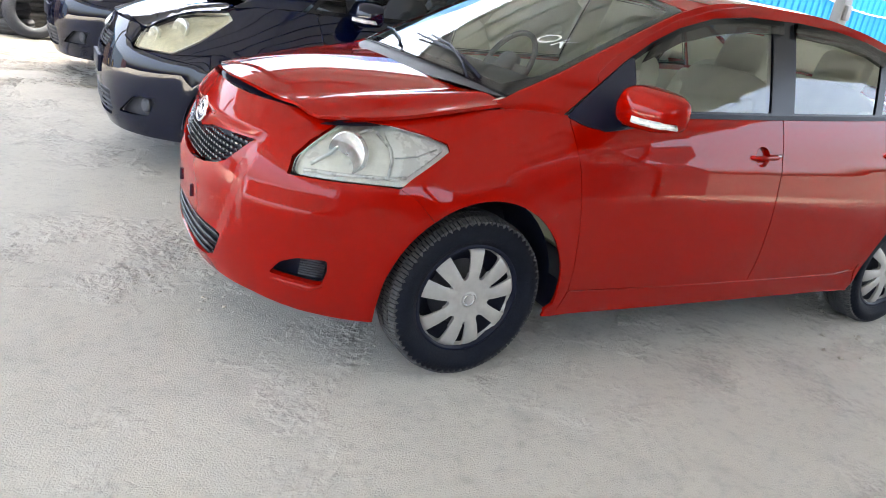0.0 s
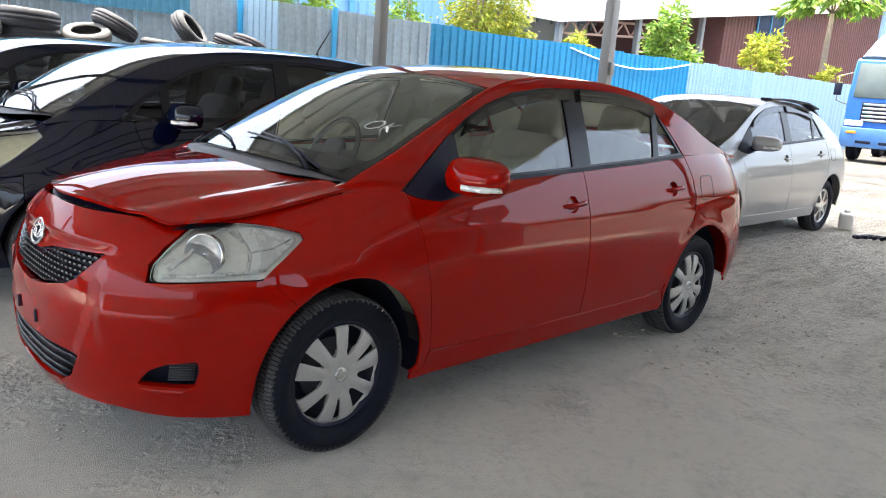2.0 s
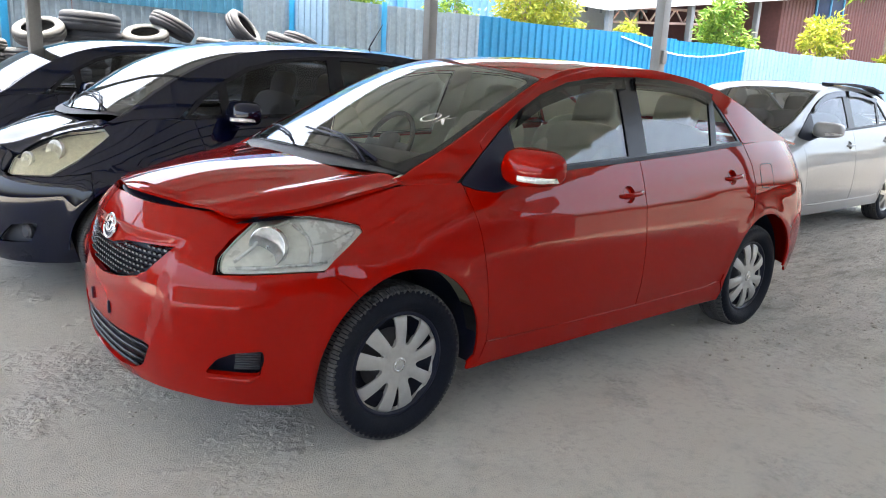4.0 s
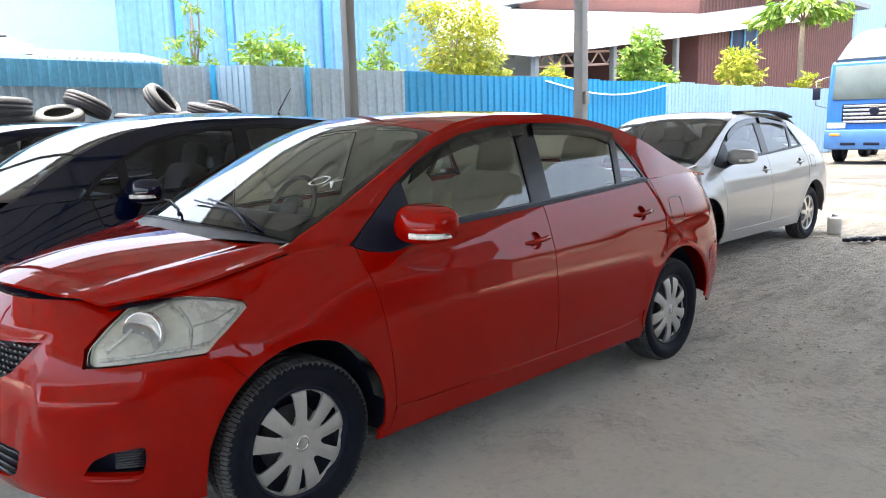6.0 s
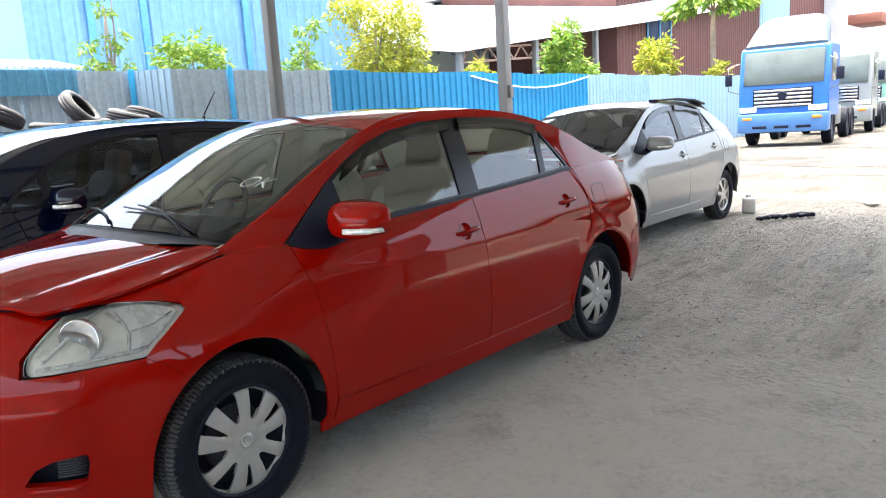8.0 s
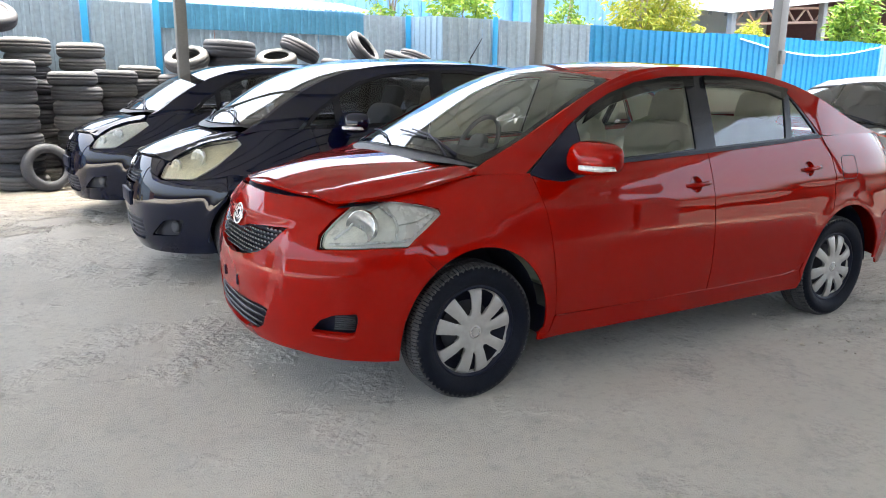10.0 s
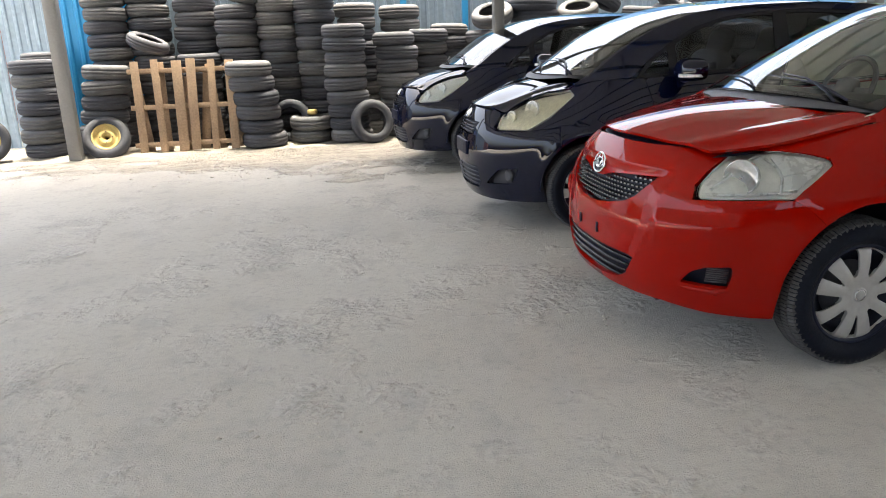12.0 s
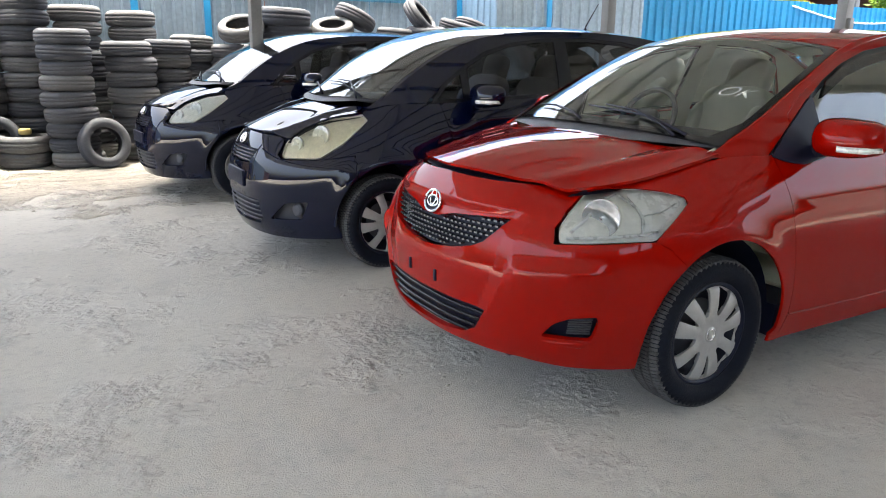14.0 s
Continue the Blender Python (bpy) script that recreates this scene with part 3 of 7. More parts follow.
def sedan(label, category, at, paint, wheel_style, seat_mat, ajar, front_detail=True, pane=None, visor=True, writing=False, trim=None, turn=0.0):
    """A small four-door saloon, 4.3 m long."""
    pane, trim = pane or PANE, trim or CABIN_TRIM
    S = dict(n=2.7, nr=3.0, xa=0.2, xb=2.62, u0=-1.25, u1=3.95, base=2.555, hub=0.025, arch=0.350, archz=0.385, flare=0.008, crease=0.004, z1=0.60, p=2.6,
        xf=curve((0.10, -0.70), (0.20, -0.765), (0.30, -0.805), (0.42, -0.825), (0.52, -0.828), (0.62, -0.812), (0.74, -0.775), (0.82, -0.735), (0.90, -0.68)),
        xr=curve((0.15, 3.36), (0.30, 3.43), (0.50, 3.45), (0.62, 3.44), (0.8, 3.42), (1.0, 3.40), (1.1, 3.36)),
        W=curve((-0.9, 0.838), (0.2, 0.838), (1.2, 0.845), (2.4, 0.845), (2.62, 0.843), (3.5, 0.843)),
        sec=curve((0.10, 0.075), (0.20, 0.052), (0.27, 0.034), (0.33, 0.022), (0.45, 0.004), (0.58, 0.0), (0.72, 0.006), (0.82, 0.012), (0.95, 0.018), (1.1, 0.022)),
        ztop=curve((-0.85, 0.878), (-0.66, 0.872), (-0.50, 0.862), (-0.40, 0.860), (-0.30, 0.879), (-0.135, 0.913), (0.10, 0.958), (0.3, 0.958), (0.62, 0.978), (1.34, 1.012), (2.02, 1.048), (2.3, 1.066), (2.7, 1.075), (3.1, 1.055), (3.4, 1.02)),
        itop=curve((-0.85, 0.25), (-0.5, 0.25), (-0.31, 0.175), (-0.135, 0.165), (0.1, 0.130), (0.33, 0.085), (0.7, 0.07), (2.3, 0.07), (2.7, 0.10), (3.2, 0.16)),
        zcrease=curve((0.0, 0.80), (1.3, 0.80), (2.6, 0.86)),
        taper=curve((-0.2, 0.985), (0.3, 1.0), (2.4, 1.0), (2.9, 0.985), (3.4, 0.90)), lean=0.36, bow=0.14,
        zr=curve((-0.25, 0.93), (0.06, 0.978), (0.1, 0.995), (0.3, 1.093), (0.5, 1.193), (0.7, 1.287), (0.87, 1.358), (1.05, 1.407), (1.3, 1.430), (1.6, 1.430), (1.9, 1.405), (2.15, 1.357), (2.4, 1.272), (2.7, 1.150), (2.95, 1.080), (3.1, 1.057), (3.4, 1.02)),
        zc=curve((-0.25, 0.955), (-0.1, 0.995), (0.0, 1.035), (0.2, 1.140), (0.4, 1.242), (0.6, 1.335), (0.8, 1.408), (1.0, 1.445), (1.3, 1.463), (1.6, 1.462), (1.9, 1.442), (2.15, 1.405), (2.4, 1.335), (2.65, 1.215), (2.9, 1.115), (3.05, 1.093), (3.4, 1.06)), crown=2.3,
        hy=curve((-0.75, 0.40), (-0.50, 0.530), (-0.30, 0.632), (-0.1, 0.674), (0.12, 0.700)),
        hc=curve((-0.76, 0.862), (-0.70, 0.893), (-0.5, 0.950), (-0.3, 0.985), (-0.1, 1.005), (0.12, 1.02)),
        he=curve((-0.75, 0.825), (-0.5, 0.847), (-0.3, 0.879), (-0.1, 0.925), (0.12, 0.975)), hrib=0.013,
        hry=curve((-0.75, 0.36), (-0.5, 0.455), (0.12, 0.605)))
    b = Body(S)
    car = thing("sedan", label, category, at=at)
    A, Z = b.arch, S["ztop"]
    q = 0.0003
    # flanks
    bumper = b.line([("y", 0.0, 0.236), ("y", 0.32, 0.243), ("y", 0.50, 0.238), ("y", 0.62, 0.215)]) + b.line([("x", -0.40, 0.206), ("x", -0.318, 0.208)]) + b.line(A(0.025, 166, 127, 8)) + b.line([("x", -0.245, 0.6622), ("x", -0.300, 0.693), ("x", -0.365, 0.694), ("x", -0.515, 0.687), ("x", -0.614, 0.684), ("x", -0.595, 0.737), ("x", -0.540, 0.785), ("x", -0.436, 0.8435)]) + b.line([("y", 0.50, 0.852), ("y", 0.37, 0.864), ("y", 0.0, 0.872)])
    grille = b.line([("y", 0.0, 0.583), ("y", 0.08, 0.588), ("y", 0.20, 0.606), ("y", 0.30, 0.630), ("y", 0.352, 0.655), ("y", 0.392, 0.698), ("y", 0.430, 0.748), ("y", 0.30, 0.741), ("y", 0.16, 0.727), ("y", 0.10, 0.712), ("y", 0.06, 0.702), ("y", 0.0, 0.699)])
    low = b.line([("y", 0.0, 0.262), ("y", 0.15, 0.266), ("y", 0.28, 0.288), ("y", 0.345, 0.318), ("y", 0.40, 0.405), ("y", 0.30, 0.408), ("y", 0.0, 0.405)])
    fog = soft(b.line([("y", 0.580, 0.342), ("y", 0.665, 0.334)]) + b.line([("x", -0.497, 0.333), ("x", -0.487, 0.395), ("x", -0.492, 0.430), ("x", -0.575, 0.421), ("x", -0.616, 0.397)]), 0.016)
    fog = [tuple(p) for p in fog]
    mirrored = lambda poly: [(2 * S["u0"] - u, z) for u, z in reversed(poly)]

    vee = curve((0.30, 0.385), (0.355, 0.394), (0.555, 0.474), (0.60, 0.478), (0.76, 0.503), (0.80, 0.51))

    def nose(u, z):
        u = np.asarray(u, float)
        left = u < S["u0"]
        p = b.flank(np.where(left, 2 * S["u0"] - u, u), z)
        y, z = np.abs(p[..., 1]), np.asarray(z, float)
        rise = lambda v, a, c: (lambda t: t * t * (3 - 2 * t))(np.clip((v - a) / (c - a), 0, 1))
        # the plane that frames the grille lies deeper; under the headlamp the bumper steps out as a ledge
        sunk = 0.018 * np.clip((vee(z) - y) / 0.062, 0, 1) * (1 - rise(z, 0.752, 0.785)) * rise(z, 0.30, 0.42)
        ledge = 0.025 * np.clip((0.636 - z) / 0.045, 0, 1) * (1 - rise(0.58 - z, 0.0, 0.16)) * rise(y, 0.47, 0.52) * (1 - rise(p[..., 0], -0.56, -0.42))
        p = p + sunk[..., None] * np.array([1.0, 0, 0]) + ledge[..., None] * np.array([-0.8, -0.6, 0])
        return p * np.where(left[..., None], np.array([1, -1, 1.0]), np.array([1, 1, 1.0]))

    gp = bumper
    patch("front_bumper", gp + mirrored(gp[1:-1]), nose, paint, car, holes=[grille + mirrored(grille[1:-1]), low + mirrored(low[1:-1]), fog, mirrored(fog)], step=0.016, edge=0.022, gap=q, flip=False)
    # a bright line that frames the upper grille, and the ledge over the fog lamp recess
    for k, poly in (("grille_mesh", grille), ("lower_grille", low)):
        deep = 0.035
        def back(u, z, deep=deep):
            p = nose(u, z)
            return p + np.array([deep, 0, 0])
        patch(k + "_back", poly + mirrored(poly[1:-1]), back, PLASTIC, car, step=0.06, edge=0)
    bm = bmesh.new()
    gpoly = np.array(shrink(np.array(grille + mirrored(grille[1:-1])), 0.005))
    row = 0
    for z in np.arange(0.590, 0.752, 0.0175):
        row += 1
        for k in range(-17, 18):
            y = (k + 0.5 * (row % 2)) * 0.027
            u = b.at_y(abs(y), z)[0]
            u = u if y <= 0 else 2 * S["u0"] - u
            if inside(gpoly, [(u, z)])[0] and near_edge(gpoly, np.array([(u, z)]))[0] > 0.006:
                p = nose(u, z)
                e = nose(u + 0.01, z) - nose(u - 0.01, z)
                a = math.atan2(e[1], e[0])
                cube(bm, -0.0072, 0.0072, -0.010, 0.010, -0.0036, 0.0036, 0, Matrix.Translation((p[0] + 0.018, p[1], p[2])) @ Matrix.Rotation(a, 4, "Z"))
    part("grille_mesh", bm, mat_grille(), car, "dark mesh of small bright cells", smooth=False)
    for z in (0.297, 0.326, 0.355, 0.384):
        yy = 0.30 + (z - 0.297) * 1.0
        pts = [tuple(nose(np.array(b.at_y(abs(y), z)[0] if y <= 0 else 2 * S["u0"] - b.at_y(abs(y), z)[0]), np.array(z)) + np.array([0.012, 0, 0])) for y in np.linspace(-yy, yy, 17)]
        bm = bmesh.new()
        tube(bm, pts, 0.0075, 6)
        part("grille_slat", bm, TRIM, car)
    for sy in (-1, 1):
        # plate screw slots
        bm = bmesh.new()
        p = nose(np.array(b.at_y(0.105, 0.475)[0]), np.array(0.475))
        cube(bm, p[0] - 0.007, p[0] + 0.02, sy * 0.105 - 0.008, sy * 0.105 + 0.008, 0.445, 0.492, 0.003)
        part("plate_slot", bm, PLASTIC, car)
    for mir in (False, True):
        def recess(u, z):
            p = b.flank(u, z)
            return p + np.array([0.035, 0.045, 0.0])
        patch("fog_lamp_recess", shrink(np.array(fog), -0.006), recess, PLASTIC, car, step=0.03, edge=0, mirror=mir)
        sg = 1 if mir else -1
        for i in range(7):
            z = 0.350 + i * 0.0095
            bm = bmesh.new()
            pts = []
            for x in (-0.575, -0.54, -0.505):
                c = b.flank(*b.at_x(x, z))
                pts.append((c[0] + 0.022, (c[1] + 0.026) * -sg, z))
            tube(bm, pts, 0.0032, 5)
            part("recess_fin", bm, PLASTIC_GREY, car)
        bm = bmesh.new()
        pts = [b.flank(*b.at_y(0.52, 0.332)) , b.flank(*b.at_y(0.60, 0.320)), b.flank(*b.at_x(-0.53, 0.314)), b.flank(*b.at_x(-0.485, 0.335))]
        pts = [(p[0] + 0.006, (p[1] + 0.005) * -sg, p[2]) for p in pts]
        tube(bm, pts, [0.004, 0.012, 0.015, 0.006], 10)
        part("bumper_ledge", bm, paint, car)
    # badge on the nose
    bm = bmesh.new()
    c = nose(np.array(S["u0"]), np.array(0.748))
    tilt = Matrix.Translation((c[0] - 0.006, 0, 0.748)) @ Matrix.Rotation(radians(-90 + 18), 4, "Y")
    for rx, ry, ox in ((0.044, 0.060, 0.0), (0.022, 0.040, 0.0), (0.030, 0.020, 0.014)):
        ring = [tilt @ Vector((ox + rx * math.cos(t), ry * math.sin(t), 0.002)) for t in np.linspace(0, 2 * math.pi, 33)]
        tube(bm, [tuple(v) for v in ring], 0.0062 if rx > 0.04 else 0.0048, 6, caps=False)
    part("nose_badge", bm, CHROME, car, "chrome oval badge of plain rings")
    bm = bmesh.new()
    lathe(bm, [(0.0, -0.002), (0.043, -0.002), (0.045, -0.008)], 32, tilt @ Matrix.Diagonal((1, 1.35, 1, 1)))
    part("badge_plate", bm, PLASTIC, car)
    # headlamps
    lamp = soft(b.line([("x", -0.605, 0.687), ("x", -0.515, 0.690), ("x", -0.365, 0.697), ("x", -0.305, 0.698), ("x", -0.262, 0.732), ("x", -0.136, 0.815), ("x", -0.138, 0.832), ("x", -0.205, 0.850), ("x", -0.29, 0.860), ("x", -0.36, 0.856), ("x", -0.428, 0.841), ("x", -0.532, 0.782), ("x", -0.587, 0.736)], 0.09), 0.024)
    for mir in (False, True):
        sg = 1 if mir else -1
        hl = patch("headlamp", lamp, b.flank, LENS, car, "clear headlamp lens", step=0.03, edge=0.004, gap=0.0005, mirror=mir)
        patch("lamp_housing", shrink(np.array(resample(lamp, 0.02)), -0.002), lambda u, z: b.flank(u, z) + np.array([0.026, 0.021, -0.007]), LAMP_INNER, hl, step=0.025, edge=-0.018, mirror=mir)
        lm = lambda x, z, dx, dy: (lambda c: ((c[0] + dx), -sg * (c[1] + dy), c[2]))(b.flank(*b.at_x(x, z)))
        for (x, z, r, nm) in ((-0.45, 0.765, 0.066, "main_reflector"),):
            c = Vector(lm(x, z, 0.020, 0.017))
            ax = Vector((-0.80, sg * 0.55, 0.1)).to_track_quat("Z", "Y").to_matrix().to_4x4()
            bm = bmesh.new()
            lathe(bm, [(0.006, -0.002), (r * 0.5, 0.0), (r * 0.85, 0.008), (r, 0.015), (r * 1.04, 0.014), (r * 1.04, -0.01)], 28, Matrix.Translation(c) @ ax)
            part(nm, bm, BOWL, hl)
            bm = bmesh.new()
            lathe(bm, [(0.0, 0.012), (0.006, 0.010), (0.008, 0.0), (0.008, -0.006)], 12, Matrix.Translation(c) @ ax)
            part("bulb", bm, CHROME, hl)
        bm = bmesh.new()
        pts = [lm(x, z, 0.012, 0.012) for x, z in ((-0.35, 0.835), (-0.325, 0.80), (-0.325, 0.765), (-0.345, 0.71))]
        tube(bm, pts, 0.005, 6)
        part("lamp_divider", bm, REFLECTOR, hl)
        bm = bmesh.new()
        pts = [lm(x, z, 0.016, 0.014) for x, z in ((-0.58, 0.700), (-0.47, 0.706), (-0.36, 0.714), (-0.29, 0.722))]
        tube(bm, pts, 0.006, 6)
        part("lamp_sill", bm, REFLECTOR, hl)
        # smooth panel round the indicator, and its thin chrome edge
        side_panel = [("x", -0.345, 0.712), ("x", -0.305, 0.716), ("x", -0.255, 0.750), ("x", -0.155, 0.818), ("x", -0.215, 0.838), ("x", -0.29, 0.848), ("x", -0.330, 0.842), ("x", -0.318, 0.80), ("x", -0.320, 0.76)]
        patch("indicator_panel", soft(b.line(side_panel, 0.09), 0.012), lambda u, z: b.flank(u, z) + np.array([0.014, 0.012, -0.003]), REFLECTOR, hl, step=0.03, edge=0.01, mirror=mir)
        bm = bmesh.new()
        tube(bm, [lm(x, z, 0.012, 0.011) for x, z in ((-0.315, 0.775), (-0.25, 0.786), (-0.18, 0.812))], 0.003, 6)
        part("indicator_edge", bm, REFLECTOR, hl)
        bm = bmesh.new()
        tube(bm, [lm(x, z, 0.024, 0.020) for x, z in ((-0.565, 0.718), (-0.50, 0.760), (-0.43, 0.812), (-0.36, 0.838))], 0.006, 6)
        part("lamp_brow", bm, REFLECTOR, hl)
    # wings, doors, quarters
    wing = b.line([("x", -0.300, 0.6934), ("x", -0.245, 0.6626)]) + b.line(A(0.025, 126.9, -4, 30)) + b.line([("x", 0.345, 0.235), ("x", 0.405, 0.235), ("x", 0.425, 0.33), ("x", 0.40, 0.55), ("x", 0.36, 0.80), ("x", 0.325, 0.93), ("x", 0.322, float(Z(0.322)) - 0.001), ("x", 0.1, float(Z(0.1)) - 0.001), ("x", -0.02, float(Z(-0.02)) - 0.003), ("x", -0.135, float(Z(-0.135)) - 0.003), ("x", -0.235, float(Z(-0.235)) - 0.003), ("x", -0.30, float(Z(-0.3)) - 0.003), ("x", -0.37, float(Z(-0.37)) - 0.003), ("x", -0.425, 0.846), ("x", -0.424, 0.843), ("x", -0.36, 0.859), ("x", -0.29, 0.863), ("x", -0.205, 0.853), ("x", -0.134, 0.835), ("x", -0.131, 0.815), ("x", -0.258, 0.729)])
    both("front_wing", wing, b.flank, paint, car, step=0.03, gap=q)
    fdoor = b.line([("x", 0.43, 0.318), ("x", 1.0, 0.312), ("x", 1.412, 0.312), ("x", 1.408, 0.60), ("x", 1.400, float(Z(1.4)))]) + [(x, float(Z(x))) for x in np.linspace(1.36, 0.324, 27)] + b.line([("x", 0.3268, 0.93), ("x", 0.3618, 0.80), ("x", 0.4018, 0.55)])
    cup = lambda x, z: [(x - 0.002 + 0.041 * math.cos(t), z + 0.039 * math.sin(t)) for t in np.linspace(0, 2 * math.pi, 28, endpoint=False)]
    d1 = both("front_door", fdoor, b.flank, paint, car, step=0.035, gap=q, holes=[cup(1.285, 0.862)])
    rd_arch = [p for p in A(2.55, 168, 118, 12, 0.022)]
    rdoor = b.line([("x", 1.416, 0.312), ("x", 2.02, 0.316), ("x", 2.12, 0.335)]) + b.line(rd_arch) + b.line([("x", 2.392, 0.72), ("x", 2.405, 0.85), ("x", 2.385, 0.95), ("x", 2.325, float(Z(2.325)))]) + [(x, float(Z(x))) for x in np.linspace(2.28, 1.405, 22)] + b.line([("x", 1.412, 0.60)])
    d2 = both("rear_door", rdoor, b.flank, paint, car, step=0.035, gap=q, holes=[cup(2.175, 0.898)])
    for d, f in ((d1[0], False), (d1[1], True)):
        handle(d, b, 1.285, 0.862, paint, f, 0.020)
    for d, f in ((d2[0], False), (d2[1], True)):
        handle(d, b, 2.175, 0.898, paint, f, 0.020)
    sill = b.line([("x", 0.350, 0.205), ("x", 2.19, 0.212), ("x", 2.202, 0.25)]) + b.line([("x", 2.155, 0.328), ("x", 2.02, 0.311), ("x", 1.0, 0.307), ("x", 0.43, 0.312), ("x", 0.409, 0.234), ("x", 0.352, 0.234)])
    both("rocker_panel", sill, b.flank, paint, car, step=0.04, gap=q)
    both("sill_tail", [(2.06, 0.215), (2.19, 0.215), (2.195, 0.33), (2.19, 0.36), (2.06, 0.345)], lambda x, z: b.flank(x, z) + np.array([0, 0.003, 0]), paint, car, step=0.04, edge=0)
    # raised paint bead added to give the highlight along the doors' lower edge
    for sg in (1, -1):
        bm = bmesh.new()
        tube(bm, [tuple((b.flank(x, z) + np.array([0, -0.0005, 0])) * np.array([1, sg, 1])) for x, z in ((0.432, 0.325), (0.44, 0.314), (0.6, 0.3105), (1.0, 0.310), (1.5, 0.310), (2.02, 0.314), (2.12, 0.332))], 0.0028, 6)
        part("sill_highlight_bead", bm, paint, car)
    quarter = b.line([("x", 2.205, 0.25)]) + b.line(A(2.55, 176, 4, 36)) + b.line([("x", 2.905, 0.33), ("x", 2.90, 0.60), ("x", 3.0, 0.64), ("x", 3.25, 0.66), ("x", 3.25, 0.80), ("x", 3.10, 0.98), ("x", 3.20, 1.02), ("x", 3.20, float(Z(3.2)) - 0.002)]) + [(b.at_x(x, float(Z(x)))[0], float(Z(x))) for x in np.linspace(3.12, 2.36, 16)] + b.line([("x", 2.331, float(Z(2.331))), ("x", 2.392, 0.95), ("x", 2.412, 0.85), ("x", 2.398, 0.72)]) + b.line(A(2.55, 117, 168, 12, 0.027))[0:12] + b.line([("x", 2.165, 0.325)])
    both("rear_quarter_panel", quarter, b.flank, paint, car, step=0.035, gap=q)
    tail = soft(b.line([("x", 3.255, 0.80), ("x", 3.105, 0.985), ("x", 3.21, 1.01), ("x", 3.36, 0.98), ("x", 3.385, 0.80)]), 0.02)
    both("tail_lamp", tail, b.flank, LENS_RED, car, "red tail lamp", step=0.03, gap=0.003)
    rb = b.line([("x", 2.90, 0.325), ("x", 2.906, 0.595), ("x", 3.0, 0.634), ("x", 3.25, 0.654), ("x", 3.38, 0.66)]) + [(S["u1"], 0.66), (S["u1"], 0.25)] + b.line([("x", 3.30, 0.25), ("x", 3.0, 0.265)])
    both("rear_bumper", rb, b.flank, paint, car, step=0.05, gap=q)
    bl = b.line([("x", 3.255, 0.664), ("x", 3.255, 0.80), ("x", 3.388, 0.80), ("x", 3.365, 0.985), ("x", 3.21, 1.015), ("x", 3.21, float(Z(3.2)))]) + [(S["u1"], 1.03), (S["u1"], 0.664)]
    both("boot_face", bl, b.flank, paint, car, step=0.05, gap=q)
    # fuel flap drawn by its seam
    for sg in (-1,):
        bm = bmesh.new()
        pts = soft([(2.475, 0.825), (2.62, 0.825), (2.62, 0.955), (2.475, 0.955)], 0.03)
        ring = [tuple(b.flank(x, z) + np.array([0, 0.0005, 0])) for x, z in pts + [pts[0]]]
        tube(bm, ring, 0.0022, 5, caps=False)
        part("fuel_flap_seam", bm, PLASTIC, car)
    # upper flank: pillars and roof rail around the side windows
    R = S["zr"]
    win = [(0.30, 0.957), (0.429, 1.055), (0.558, 1.152), (0.694, 1.234), (0.832, 1.296), (1.013, 1.350), (1.232, 1.380), (1.5, 1.389), (1.8, 1.380), (1.987, 1.356), (2.10, 1.322), (2.19, 1.235), (2.33, 1.072)]
    frame_line = [(x, float(R(x)) - 0.001) for x in np.linspace(2.98, 0.06, 60)] + [(0.06, float(Z(0.1)) - 0.004), (0.1, float(Z(0.1)) - 0.004), (0.2, float(Z(0.2)) - 0.004), (0.295, float(Z(0.295)) - 0.004)] + win + [(x, float(Z(x))) for x in (2.5, 2.75, 2.9)]
    both("roof_rail", frame_line, b.side, paint, car, step=0.03, edge=0.02)
    both("pillar_lining", frame_line, lambda x, z: b.side(x, z) + np.array([0, 0.028, -0.004]), trim, car, step=0.05, edge=0)
    def zone(*pts): return list(pts)
    tri = zone((0.312, 0.954), (0.384, 0.930), (0.474, 0.917), (0.60, 0.936), (0.66, 0.986), (0.612, 1.0), (0.600, 1.176), (0.558, 1.150), (0.429, 1.053))
    sail = lambda x, z: np.where((z < S["ztop"](x))[..., None], b.flank(x, z), b.side(x, z)) + np.array([0, -0.006, 0])
    both("mirror_corner", soft(tri, 0.012), sail, PLASTIC, car, "black corner trim", step=0.03, edge=0.012)
    fg = zone((0.610, 0.984), (1.345, 1.018), (1.375, 1.378), (1.232, 1.373), (1.013, 1.343), (0.832, 1.288), (0.694, 1.226), (0.600, 1.170))
    rg = zone((1.462, 1.024), (2.035, 1.053), (2.105, 1.322), (1.95, 1.356), (1.75, 1.378), (1.488, 1.385))
    qg = zone((2.062, 1.056), (2.312, 1.074), (2.178, 1.245), (2.123, 1.312))
    dfr = [(x, float(Z(x)) - 0.002) for x in np.linspace(0.298, 2.32, 25)] + [tuple(p) for p in reversed(win[1:-1])]
    both("window_surround", dfr, lambda x, z: b.side(x, z) + np.array([0, 0.003, 0]), TRIM, car, "gloss black window surround", holes=[shrink(np.array(g), 0.012) for g in (fg, rg, qg)], step=0.04, edge=0.012)
    inset = lambda x, z: b.side(x, z) + np.array([0, 0.010, 0])
    for nm, g in (("front_side_window", fg), ("rear_side_window", rg), ("quarter_window", qg)):
        for o in both(nm, shrink(np.array(g), 0.004), inset, pane, car, "clear side window", step=0.06, edge=0):
            o.visible_shadow = False
    both("centre_pillar_trim", [(1.325, 0.99), (1.485, 0.995), (1.50, 1.40), (1.36, 1.40)], lambda x, z: b.side(x, z) + np.array([0, 0.03, 0]), trim, car, step=0.08, edge=0)
